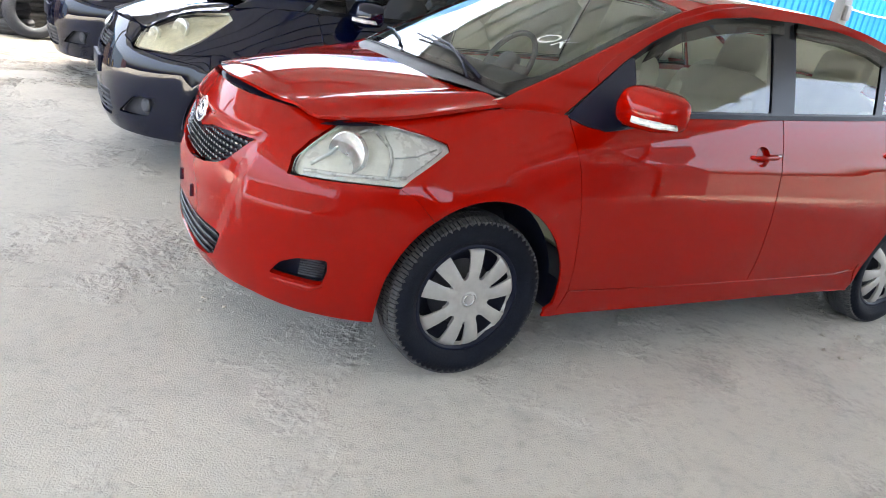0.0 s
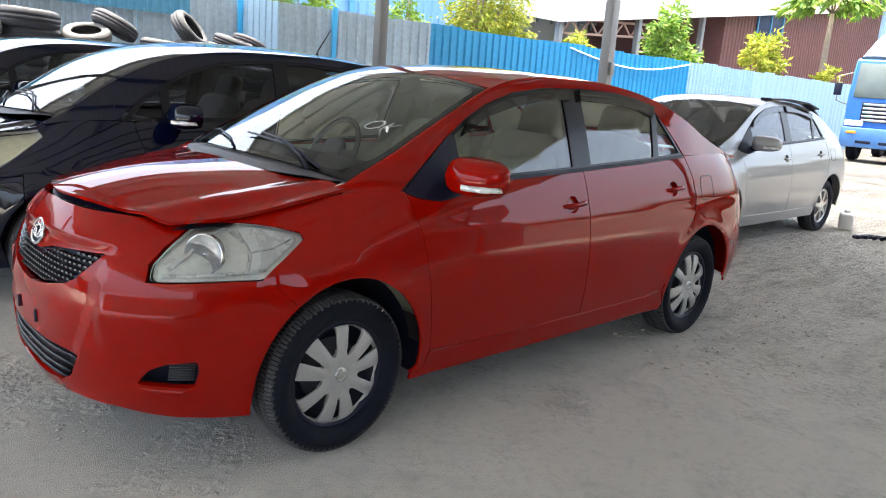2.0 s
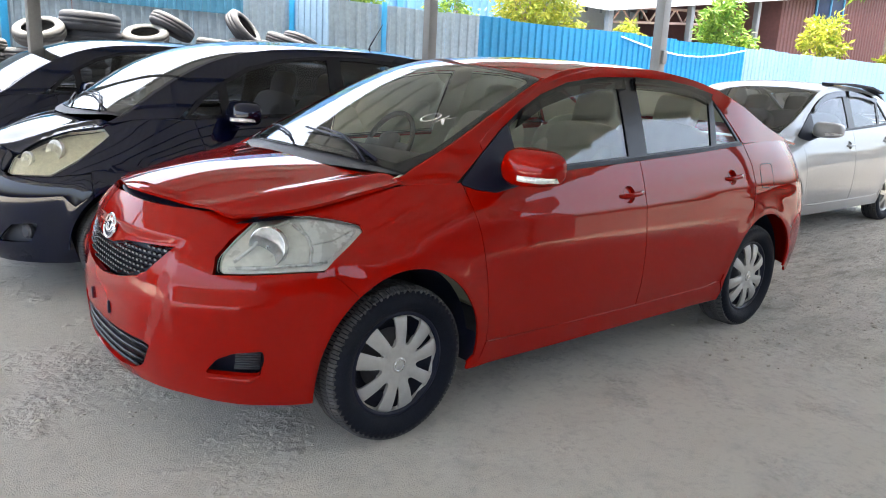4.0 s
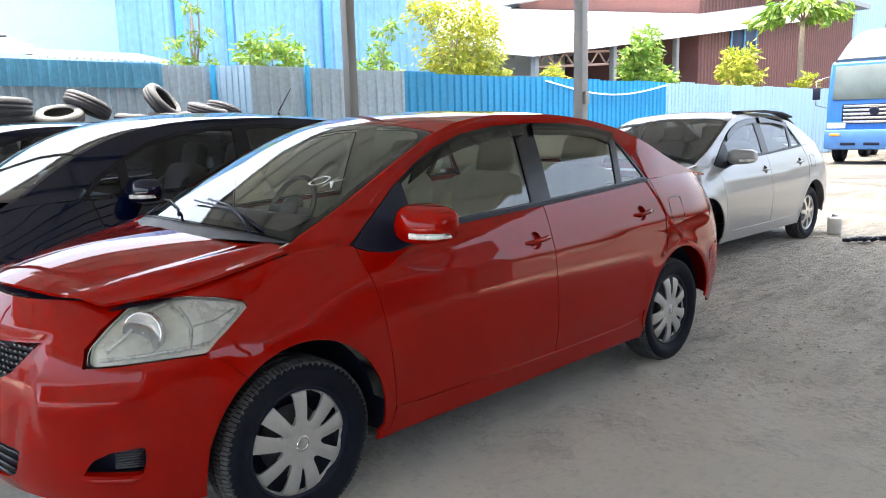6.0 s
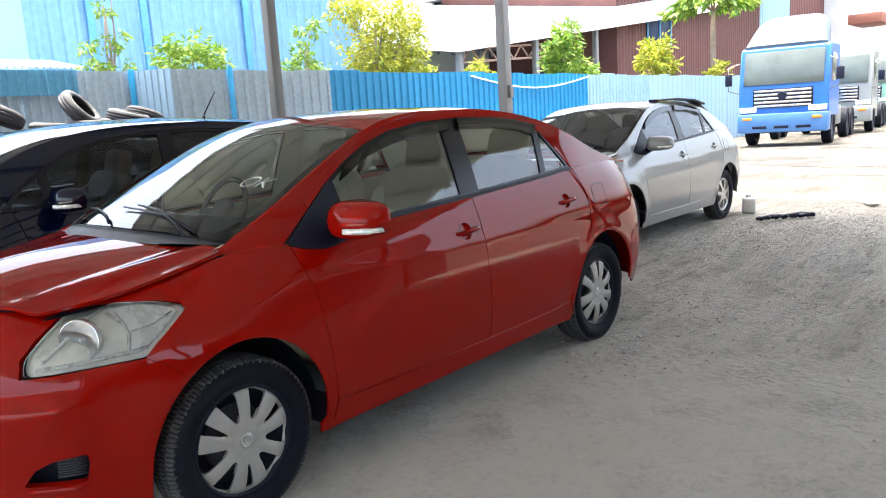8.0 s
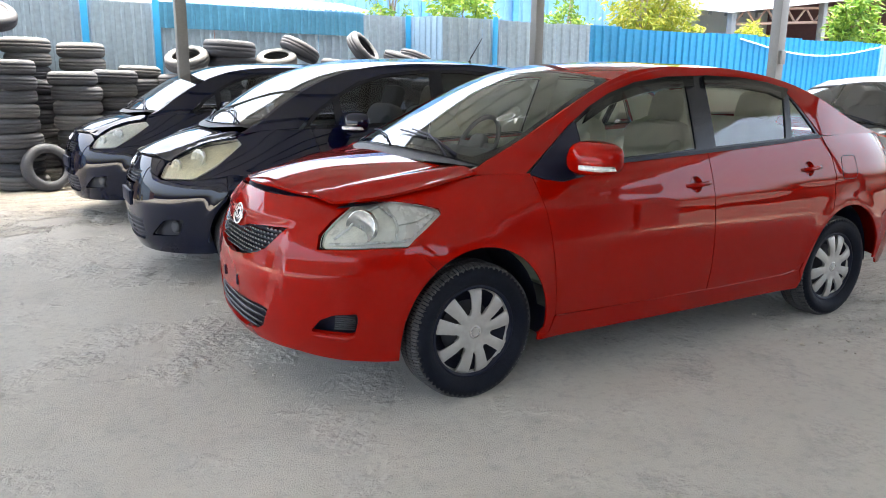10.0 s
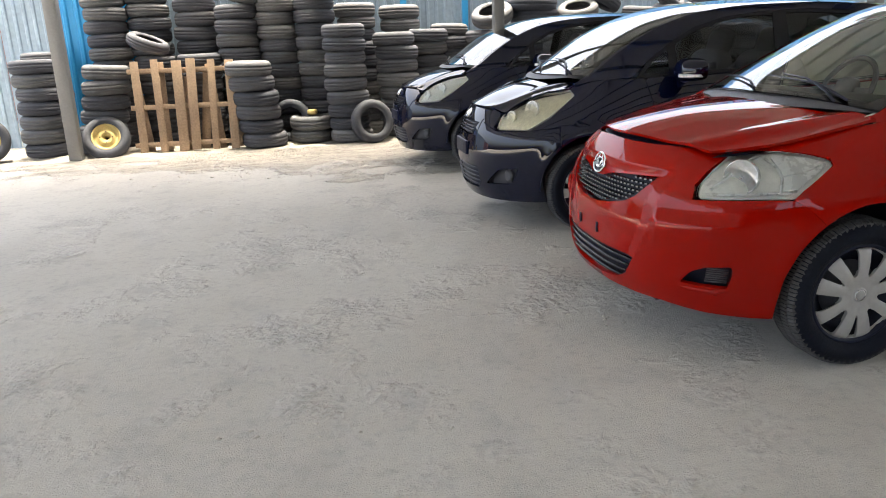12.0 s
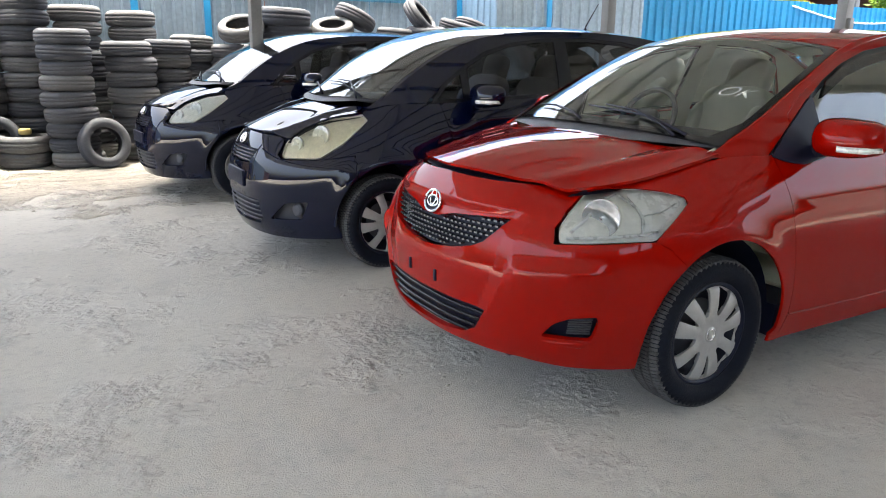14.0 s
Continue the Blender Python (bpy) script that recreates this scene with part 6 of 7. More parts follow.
# faded blue top strip patched on, and bright posts
o = sheet_mesh("patch_strip", 3.2, 0.36, 0.13, 0.02, SHEET_OLD)
ob = child("patch_strip", o, fence)
ob.matrix_basis = pose(0.36, FY - 0.035, 2.06)
for x, y in ((-0.62, FY), (0.32, FY), (4.38, FY), (-1.88, FY), (-6.75, FY), (5.72, 7.69)):
    bm = bmesh.new()
    cube(bm, x - 0.045, x + 0.045, y - 0.055, y - 0.03, 0, 2.44, 0.004)
    part("cover_strip", bm, SHEET_STRIP, fence)
bm = bmesh.new()
cube(bm, -13, 4.4, FY + 0.02, FY + 0.06, 2.28, 2.33)
cube(bm, -13, 4.4, FY + 0.02, FY + 0.06, 1.2, 1.25)
part("rail", bm, STEEL, fence)
bm = bmesh.new()
cube(bm, 4.7, 75, 7.79, 7.83, 2.28, 2.33)
cube(bm, 4.7, 75, 7.79, 7.83, 1.2, 1.25)
part("rail", bm, STEEL, fence)

# ---- tyres and pallets ----
RUBBERS = [mat("old_rubber", c, 0.8, var=0.3, scale=7, bump=0.25, bump_scale=90, dust=d, dust_color=(0.34, 0.35, 0.38)) for c, d in (((0.036, 0.039, 0.050), 0.16), ((0.058, 0.059, 0.063), 0.26), ((0.022, 0.026, 0.038), 0.10))]
TYRES = []
for i, (R, w, rim) in enumerate(((0.29, 0.175, 0.175), (0.30, 0.19, 0.185), (0.275, 0.165, 0.17), (0.36, 0.24, 0.20))):
    bm = bmesh.new()
    h = w / 2
    body = [(rim, -h * 0.70), (rim + 0.01, -h * 0.88), (rim + (R - rim) * 0.45, -h), (R - 0.034, -h * 0.90), (R - 0.016, -h * 0.74), (R - 0.005, -h * 0.52), (R - 0.001, -h * 0.30), (R - 0.006, -h * 0.27), (R - 0.006, -h * 0.20), (R, -h * 0.17)]
    lathe(bm, body + [(r, -z) for r, z in reversed(body)], 40)
    bmesh.ops.recalc_face_normals(bm, faces=bm.faces)
    me = bpy.data.meshes.new("tyre")
    for f in bm.faces:
        f.smooth = True
    bm.to_mesh(me)
    bm.free()
    TYRES.append((me, R, w))
TINTED = {}
rt = random.Random(7)


def loose_tyre(kind, m, label="worn black tyre lying in a stack", group="stacked tyres"):
    me, R, w = TYRES[kind]
    tint = rt.randrange(3)
    if (kind, tint) not in TINTED:
        c = me.copy()
        c.materials.clear()
        c.materials.append(RUBBERS[tint])
        TINTED[kind, tint] = c
    o = new("tyre", TINTED[kind, tint])
    o.matrix_basis = m
    return tagged(o, label, "tyre", group)


def stack(x, y, n, kind=0, lean=(0.0, 0.0), z0=0.0, jit=0.02):
    z = z0
    for i in range(n):
        k = kind if rt.random() < 0.6 else rt.choice([0, 1, 2])
        if kind == 3:
            k = 3
        w = TYRES[k][2] * 0.99
        loose_tyre(k, pose(x + lean[0] * i + rt.uniform(-jit, jit), y + lean[1] * i + rt.uniform(-jit, jit), z + w / 2, rt.uniform(-2, 2), rt.uniform(-2, 2) + lean[0] * 60, rt.uniform(0, 360)))
        z += w
    return z


# front row, then the taller row against the fence
stack(-2.72, 7.05, 6, 1, (-0.03, 0.0))
stack(-2.10, 7.25, 2, 0)
stack(-1.58, 7.05, 9, 0, (-0.004, 0))
stack(-0.82, 7.30, 8, 0, (-0.01, 0))
stack(-0.38, 7.6, 8, 0)
stack(-0.05, 7.75, 9, 2)
stack(-4.85, 7.3, 6, 1, (0.035, 0))
stack(-5.55, 7.3, 7, 0)
stack(-5.6, 7.9, 8, 2)
for x, n, k, y in ((-4.72, 12, 0, 7.9), (-4.15, 12, 0, 8.0), (-3.55, 12, 0, 8.0), (-2.98, 10, 1, 7.75), (-2.42, 12, 0, 7.75), (-1.92, 11, 0, 7.65), (-1.35, 10, 1, 7.85), (-0.75, 10, 0, 8.0)):
    stack(x, y, n, k, (rt.uniform(-0.006, 0.006), 0))
stack(-3.55, 7.55, 7, 0)
stack(-2.65, 8.05, 12, 0)
for x, n, k in ((0.45, 8, 0), (1.2, 7, 3), (1.9, 9, 0), (2.55, 9, 0), (3.2, 9, 0), (3.85, 9, 0)):
    stack(x, 7.6, n, k)
    stack(x + 0.25, 7.0, 8, 0)
for x, y, z, rx, ry, k in ((0.55, 7.5, 1.60, 15, -22, 1), (1.75, 7.3, 1.62, 14, -18, 0), (2.15, 7.45, 1.78, 12, 26, 1), (2.7, 7.25, 1.56, 4, 3, 0), (3.05, 7.2, 1.80, 46, 28, 1), (3.1, 7.1, 1.58, 4, -3, 1), (3.75, 7.3, 1.68, 14, 8, 0), (4.1, 7.5, 1.70, 8, 20, 2), (1.15, 7.55, 1.76, 2, 2, 3)):
    loose_tyre(k, pose(x, y, z, rx, ry, 20), "worn tyre thrown on top of the heap", "tyres on the heap")
loose_tyre(0, pose(-1.30, 6.78, 0.275, 78, 0, 14), "dusty tyre leaning against a stack", "leaning tyres")
loose_tyre(0, pose(-2.38, 7.32, 0.29, 80, 0, -10), "dark tyre leaning behind a stack", "leaning tyres")
loose_tyre(0, pose(-2.9, 7.75, 2.02, 20, 10, 0), "worn tyre lying askew on a stack", "tyres on the heap")
loose_tyre(2, pose(-4.15, 7.45, 1.38, 6, 22, 0), "worn tyre lying askew on a stack", "tyres on the heap")
TYRE_STEEL = mat("yellowed_steel", (0.52, 0.40, 0.16), 0.6, 0.3, var=0.25, scale=12)
DULL_STEEL = mat("dull_wheel_steel", (0.30, 0.28, 0.22), 0.6, 0.3, var=0.3, scale=12)
DARK_STEEL = mat("black_wheel_steel", (0.02, 0.02, 0.022), 0.5, 0.4, var=0.3, scale=15, dust=0.1)


def rimmed(m, label, steel):
    w = thing("tyre_on_wheel", label, "tyre", "wheels with tyres", m)
    child("tyre", TINTED[0, 0] if (0, 0) in TINTED else TYRES[0][0], w)
    bm = bmesh.new()
    lathe(bm, [(0.178, -0.06), (0.178, 0.065), (0.165, 0.068), (0.155, 0.03), (0.11, 0.02), (0.095, 0.045), (0.055, 0.048), (0.05, 0.02), (0.03, 0.02), (0.03, -0.06)], 32)
    part("steel_wheel", bm, steel, w)
    for i in range(4):
        bm = bmesh.new()
        t = math.pi / 2 * i
        lathe(bm, [(0.0, 0.052), (0.008, 0.052), (0.009, 0.04)], 8, Matrix.Translation((0.075 * math.cos(t), 0.075 * math.sin(t), 0)))
        part("bolt_hole", bm, DARK_STEEL, w)
    return w


rimmed(pose(-1.72, 7.35, 2.06, 32, 8, 0), "worn tyre with a dull steel wheel on the heap", DULL_STEEL)
rimmed(pose(-4.72, 6.95, 0.22, 62, 0, 6), "pale dusty tyre on a yellow steel wheel", TYRE_STEEL)
rimmed(pose(-6.15, 6.9, 0.28, 80, 0, 20), "pale dusty tyre on a yellow steel wheel", TYRE_STEEL)
bm = bmesh.new()
blob(bm, (0.14, 0.12, 0.08), (-2.08, 7.2, 0.40), 3)
part("wood_offcut", bm, TYRE_STEEL, None)
tagged(bpy.data.objects["wood_offcut"], "small yellow block resting on two tyres", "block")

WOOD = mat("pallet_wood", (0.29, 0.20, 0.13), 0.85, var=0.3, scale=5, fine=40, bump=0.2, bump_scale=60, dust=0.1)


def pallet(m, w=0.62, h=1.16, slats=3, seed=0):
    r = random.Random(seed)
    p = thing("wooden_pallet", "weathered wooden pallet standing upright against the tyres", "pallet", "upright pallets", m)
    for i in range(slats):
        bw = 0.10 + r.uniform(-0.01, 0.03)
        x = -w / 2 + 0.06 + (w - 0.12) * i / (slats - 1)
        bm = bmesh.new()
        cube(bm, x - bw / 2, x + bw / 2, -0.075, -0.052, 0.0, h + r.uniform(-0.03, 0.03), 0.003, Matrix.Rotation(radians(r.uniform(-1.5, 1.5)), 4, "Y"))
        part("slat", bm, WOOD, p)
        bm = bmesh.new()
        x += r.uniform(0.03, 0.10)
        cube(bm, x - bw / 2, x + bw / 2, 0.052, 0.074, 0.0, h * r.uniform(0.6, 1.0), 0.003, Matrix.Rotation(radians(r.uniform(-7, 7)), 4, "Y"))
        part("back_slat", bm, WOOD, p)
    for z in (0.10, h / 2, h - 0.12):
        bm = bmesh.new()
        cube(bm, -w / 2 - 0.05, w / 2 + 0.03, -0.05, 0.05, z - 0.03, z + 0.03, 0.004)
        part("bearer", bm, WOOD, p)
    return p


pallet(pose(-4.02, 6.98, 0.0, -7, 0, 2), seed=3)
pallet(pose(-3.36, 6.98, 0.0, -7, 0, -3), seed=5)

# ---- beyond the fence ----
def leaf_material(name, color, color2):
    m = bpy.data.materials.new(name)
    m.use_nodes = True
    N, L = m.node_tree.nodes, m.node_tree.links
    p = N["Principled BSDF"]
    geo, mix = N.new("ShaderNodeNewGeometry"), N.new("ShaderNodeMix")
    mix.data_type = "RGBA"
    L.new(geo.outputs["Random Per Island"], mix.inputs["Factor"])
    mix.inputs["A"].default_value, mix.inputs["B"].default_value = (*color, 1), (*color2, 1)
    L.new(mix.outputs["Result"], p.inputs["Base Color"])
    p.inputs["Roughness"].default_value = 0.55
    tr, ms = N.new("ShaderNodeBsdfTranslucent"), N.new("ShaderNodeMixShader")
    L.new(mix.outputs["Result"], tr.inputs["Color"])
    ms.inputs["Fac"].default_value = 0.35
    L.new(p.outputs[0], ms.inputs[1])
    L.new(tr.outputs[0], ms.inputs[2])
    L.new(ms.outputs[0], N["Material Output"].inputs["Surface"])
    return m


LEAF = leaf_material("leaf_green", (0.06, 0.16, 0.02), (0.22, 0.32, 0.04))
LEAF_YELLOW = leaf_material("leaf_yellow_green", (0.15, 0.22, 0.015), (0.42, 0.40, 0.05))
BARK = mat("bark", (0.22, 0.18, 0.14), 0.9, var=0.3, scale=8, bump=0.3)


def add_leaf(bm, at, d, size, r):
    d = Vector(d).normalized()
    s = d.cross(Vector((r.uniform(-1, 1), r.uniform(-1, 1), r.uniform(-1, 1)))).normalized() * size * 0.17
    a, b = Vector(at), Vector(at) + d * size
    m = (a + b) / 2 + d.cross(s).normalized() * size * 0.06
    v = [bm.verts.new(p) for p in (a, m + s, b, m - s)]
    bm.faces.new(v)


def tree(x, y, height, lobes, leaves, size, material, seed, trunk=0.07, droop=0.3, label="young tree with yellow-green leaves behind the fence", palm=False):
    r = random.Random(seed)
    t = thing("tree", label, "tree", "trees behind the fence", pose(x, y, 0))
    bm = bmesh.new()
    top = max(l[2] for l in lobes)
    sway = [(r.uniform(-.1, .1) * i / 5, r.uniform(-.1, .1) * i / 5, top * 0.9 * i / 5) for i in range(6)]
    sway[0] = (0, 0, -0.1)
    tube(bm, sway, [trunk * (1 - 0.13 * i) for i in range(6)], 8)
    for lx, ly, lz, rr in lobes:
        base = sway[3] if lz > height * 0.5 else sway[2]
        mid = ((base[0] + lx) / 2 + r.uniform(-.1, .1), (base[1] + ly) / 2, (base[2] + lz) / 2 + 0.05)
        tube(bm, [base, mid, (lx, ly, lz)], [trunk * 0.5, trunk * 0.35, trunk * 0.12], 6)
    part("trunk", bm, BARK, t)
    bm = bmesh.new()
    tot = sum(l[3] ** 2 for l in lobes)
    for lx, ly, lz, rr in lobes:
        k = int(leaves * rr * rr / tot)
        twigs = [Vector((r.gauss(0, 1), r.gauss(0, 1), r.gauss(0, 0.8))).normalized() * rr * r.random() ** 0.5 for _ in range(max(4, k // 9))]
        for w in twigs:
            out = w.normalized()
            c = Vector((lx, ly, lz)) + w
            for _ in range(12):
                d = out * 0.6 + Vector((r.gauss(0, 0.7), r.gauss(0, 0.7), r.gauss(-droop, 0.5)))
                add_leaf(bm, c + Vector((r.gauss(0, 0.07), r.gauss(0, 0.07), r.gauss(0, 0.07))) * (rr / 0.5), d, size * r.uniform(0.5, 1.15), r)
    part("crown", bm, material, t, smooth=False)
    return t


tree(12.3, 11.0, 4.6, [(-0.2, 0, 3.2, 0.75), (0.9, 0.2, 3.3, 0.9), (0.3, -0.1, 4.1, 0.85), (-0.7, 0.1, 4.2, 0.5), (1.4, 0, 2.7, 0.6), (1.5, 0.1, 4.0, 0.5), (0.2, 0.1, 2.6, 0.7)], 5600, 0.17, LEAF_YELLOW, 1, 0.09, label="full yellow-green tree rising behind the blue fence")
tree(10.0, 11.0, 3.9, [(0, 0, 3.0, 0.35), (0.2, 0, 3.7, 0.30), (-0.6, 0, 2.75, 0.3), (0.45, 0, 2.7, 0.35)], 620, 0.18, LEAF, 2, 0.05, label="thin green sapling behind the grey fence")
tree(7.0, 11.0, 3.3, [(-0.35, 0, 2.9, 0.38), (0.15, 0, 3.05, 0.42), (0.55, 0, 2.85, 0.35)], 800, 0.2, LEAF, 3, 0.05, label="low spreading green bush behind the fence")
tree(5.35, 11.0, 4.3, [(0.05, 0, 3.8, 0.22), (0.15, 0, 3.25, 0.28), (-0.35, 0, 3.1, 0.2), (0.35, 0, 2.75, 0.2), (-0.25, 0, 2.7, 0.28), (0.2, 0, 4.25, 0.25)], 420, 0.16, LEAF, 4, 0.05, label="thin half-bare sapling behind the fence")
tree(15.6, 10.2, 3.0, [(0, 0, 2.75, 0.32), (0.2, 0, 2.5, 0.3)], 420, 0.16, LEAF_YELLOW, 5, 0.04, label="small yellow-green shrub behind the blue fence")
tree(18.3, 9.2, 4.2, [(0.0, 0, 3.0, 0.55), (0.3, 0, 3.7, 0.45), (-0.3, 0, 3.4, 0.35), (0.9, 0, 2.6, 0.5), (1.7, 0, 2.5, 0.35), (-0.4, 0, 2.6, 0.4)], 1500, 0.24, LEAF, 6, 0.06, label="green creeper tree hanging over the fence")
tree(25.0, 9.3, 4.0, [(0, 0, 3.4, 0.55), (-0.5, 0, 2.9, 0.45), (0.5, 0, 2.8, 0.5)], 900, 0.28, LEAF_YELLOW, 7, 0.06, label="small yellow-green tree behind the pale fence")
tree(29.5, 8.7, 3.2, [(0, 0, 2.5, 0.45), (0.3, 0, 2.8, 0.3)], 380, 0.26, LEAF_YELLOW, 8, 0.05, label="low yellow-green shrub behind the pale fence")
# tall bare-stemmed tree with a flat drooping head
r9 = random.Random(9)
t9 = thing("tree", "tall slender tree with a drooping leafy head", "tree", "trees behind the fence", pose(31.0, 9.5, 0))
bm = bmesh.new()
tube(bm, [(0, 0, -0.1), (0.05, 0, 2.0), (0.0, 0, 4.0), (0.05, 0, 5.6)], [0.16, 0.14, 0.12, 0.08], 8)
for i in range(14):
    a = i * 2.4
    tube(bm, [(0.05, 0, 5.2), (0.8 * math.cos(a), 0.8 * math.sin(a), 5.9), (1.6 * math.cos(a), 1.6 * math.sin(a), 5.5)], [0.04, 0.03, 0.012], 5)
part("trunk", bm, BARK, t9)
bm = bmesh.new()
for i in range(46):
    a = i * 2.4
    q = r9.uniform(0.5, 1.9)
    c = Vector((q * math.cos(a), q * math.sin(a), 5.95 - 0.28 * q + r9.uniform(-0.2, 0.35)))
    for k in range(16):
        add_leaf(bm, c + Vector((r9.gauss(0, 0.1), r9.gauss(0, 0.1), r9.gauss(0, 0.1))), (math.cos(a) + r9.gauss(0, 0.6), math.sin(a) + r9.gauss(0, 0.6), r9.gauss(-0.9, 0.4)), r9.uniform(0.3, 0.6), r9)
part("crown", bm, LEAF, t9, smooth=False)

WALL_BLUE = mat("pale_blue_cladding", (0.15, 0.32, 0.56), 0.5, 0.1, var=0.16, scale=0.6, fine=6)
WALL_WHITE = mat("white_cladding", (0.55, 0.57, 0.58), 0.6, var=0.08, scale=0.6, fine=6)
WALL_BROWN = mat("brown_cladding", (0.14, 0.056, 0.050), 0.6, var=0.2, scale=0.8, fine=8)
ROOF_WHITE = mat("white_roof_sheet", (0.72, 0.74, 0.75), 0.45, 0.1, var=0.08, scale=0.8)
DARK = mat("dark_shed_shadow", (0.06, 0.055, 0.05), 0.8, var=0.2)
PINK = mat("salmon_wall", (0.26, 0.10, 0.07), 0.7, var=0.1)
GREY_ROOF = mat("grey_roof_edge", (0.22, 0.24, 0.26), 0.6, var=0.2, scale=3)
SHED_ROOF = mat("weathered_roof_sheet", (0.065, 0.07, 0.076), 0.6, var=0.25, scale=0.7, fine=5)
WINDOW = mat("dark_window", (0.02, 0.035, 0.08), 0.5, var=0.3, spec=0.2)


def clad(name, x0, x1, y, h, pitch, depth, material, parent, z0=0.0, label=""):
    """A ribbed wall that faces -y."""
    me = sheet_mesh(name, x1 - x0, h, pitch, depth, material)
    o = child(name, me, parent, label)
    o.matrix_basis = pose(x0, y, z0)
    return o


ware = thing("warehouse", "large pale blue ribbed metal warehouse", "building")
clad("wall", 5.3, 15.2, 14.5, 5.9, 0.30, 0.05, WALL_BLUE, ware)
bm = bmesh.new()
cube(bm, 5.3, 15.2, 14.52, 34, -0.05, 5.9)
part("body", bm, WALL_BLUE, ware)
for x in (6.7, 8.0, 10.9):
    bm = bmesh.new()
    cube(bm, x - 0.09, x + 0.09, 14.38, 14.45, 0, 5.8, 0.01)
    part("downpipe", bm, SHEET_OLD, ware)
wb = thing("white_building", "long low white building with a ribbed roof edge", "building")
bm = bmesh.new()
cube(bm, 15.2, 29, 20, 34, -0.05, 4.6)
part("wall", bm, WALL_WHITE, wb)
bm = bmesh.new()
cube(bm, 15.2, 29.2, 19.6, 34.2, 4.6, 4.8)
part("roof", bm, GREY_ROOF, wb)
for i in range(14):
    bm = bmesh.new()
    cube(bm, 15.6 + i, 15.68 + i, 19.5, 19.6, 4.3, 4.95, 0.01)
    part("bracket", bm, GREY_ROOF, wb)

ls = thing("low_shed", "low salmon and white shed with a grey sheet roof", "building")
bm = bmesh.new()
cube(bm, -30, 3.6, 12.6, 18, -0.05, 2.75)
part("wall", bm, PINK, ls)
bm = bmesh.new()
v = [bm.verts.new(p) for p in ((-30, 11.6, 2.85), (2.7, 11.6, 2.85), (2.7, 18, 4.3), (-30, 18, 4.3), (-30, 11.6, 2.95), (2.7, 11.6, 2.95), (2.7, 18, 4.4), (-30, 18, 4.4))]
for f in ((0, 1, 2, 3), (7, 6, 5, 4), (0, 4, 5, 1), (1, 5, 6, 2), (2, 6, 7, 3), (3, 7, 4, 0)):
    bm.faces.new([v[i] for i in f[::-1]])
part("roof", bm, SHED_ROOF, ls, smooth=False)
bm = bmesh.new()
cube(bm, -30, 2.7, 11.52, 11.58, 2.80, 2.97, 0.01)
part("fascia", bm, WALL_WHITE, ls)
for y, z in ((12.7, 3.20), (14.6, 3.63)):
    bm = bmesh.new()
    tube(bm, [(-30, y, z + 0.03), (2.6, y, z + 0.03)], 0.03, 6)
    part("roof_batten", bm, GREY_ROOF, ls)
lean = sheet_mesh("lean_to_roof", 2.4, 1.6, 0.12, 0.03, GREY_ROOF)
o = child("lean_to_roof", lean, ls)
o.matrix_basis = pose(2.6, 11.2, 2.72, -80, 0, 0)
bm = bmesh.new()
cube(bm, 2.8, 4.6, 12.0, 14, -0.05, 2.66)
part("lean_to_wall", bm, SHEET_OLD, ls)

sh = thing("open_shed", "open-sided shed with a white roof and steel trusses", "building")
bm = bmesh.new()
q = [(17.6, 12.6, 3.50), (42, 12.6, 6.55), (42, 24, 8.2), (17.6, 24, 5.2)]
v = [bm.verts.new(p) for p in q] + [bm.verts.new((a, b, c + 0.55 + (a - 17.6) * 0.022)) for a, b, c in q]
for f in ((3, 2, 1, 0), (4, 5, 6, 7), (0, 1, 5, 4), (1, 2, 6, 5), (2, 3, 7, 6), (3, 0, 4, 7)):
    bm.faces.new([v[i] for i in f])
part("roof", bm, ROOF_WHITE, sh, smooth=False)
# the shed's shaded inside is put into this back wall's dark colour
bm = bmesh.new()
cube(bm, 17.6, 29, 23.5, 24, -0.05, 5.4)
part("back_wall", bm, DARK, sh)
for x in (18.0, 22.5, 27.0):
    bm = bmesh.new()
    cube(bm, x - 0.1, x + 0.1, 12.8, 13.0, -0.05, 3.5 + (x - 17.6) * 0.125, 0.01)
    part("column", bm, STEEL, sh)
PAINT_TRUSS = mat("truss_paint", (0.45, 0.30, 0.25), 0.6, var=0.1)
bm = bmesh.new()
for z in (3.25, 3.72):
    tube(bm, [(18.5, 13.2, z), (25.5, 13.2, z + 0.42)], 0.05, 6)
for i in range(14):
    x = 18.5 + i * 0.5
    z = 3.25 + (x - 18.5) * 0.06
    tube(bm, [(x, 13.2, z + (0.47 if i % 2 else 0)), (x + 0.5, 13.2, z + 0.03 + (0 if i % 2 else 0.47))], 0.035, 6)
part("truss", bm, PAINT_TRUSS, sh)

br = thing("brown_house", "two-storey brown ribbed metal house with a blue-framed window", "house")
clad("wall", 29.1, 47.5, 13.0, 7.5, 0.30, 0.05, WALL_BROWN, br)
bm = bmesh.new()
cube(bm, 29.1, 47.5, 13.02, 23, -0.05, 7.5)
part("body", bm, WALL_BROWN, br)
bm = bmesh.new()
cube(bm, 31.9, 34.5, 12.93, 12.99, 4.25, 5.45, 0.02)
win = part("window", bm, WINDOW, br)
for a in (31.9, 33.2, 34.45):
    bm = bmesh.new()
    cube(bm, a - 0.05, a + 0.05, 12.88, 12.93, 4.22, 5.48)
    part("window_frame", bm, SHEET_OLD, win)
bm = bmesh.new()
cube(bm, 28.6, 48, 12.2, 24, 7.5, 7.75)
part("roof", bm, GREY_ROOF, br)
clad("blue_panel", 47.5, 53.5, 13.0, 9.0, 0.4, 0.05, SHEET_WHITE, br)
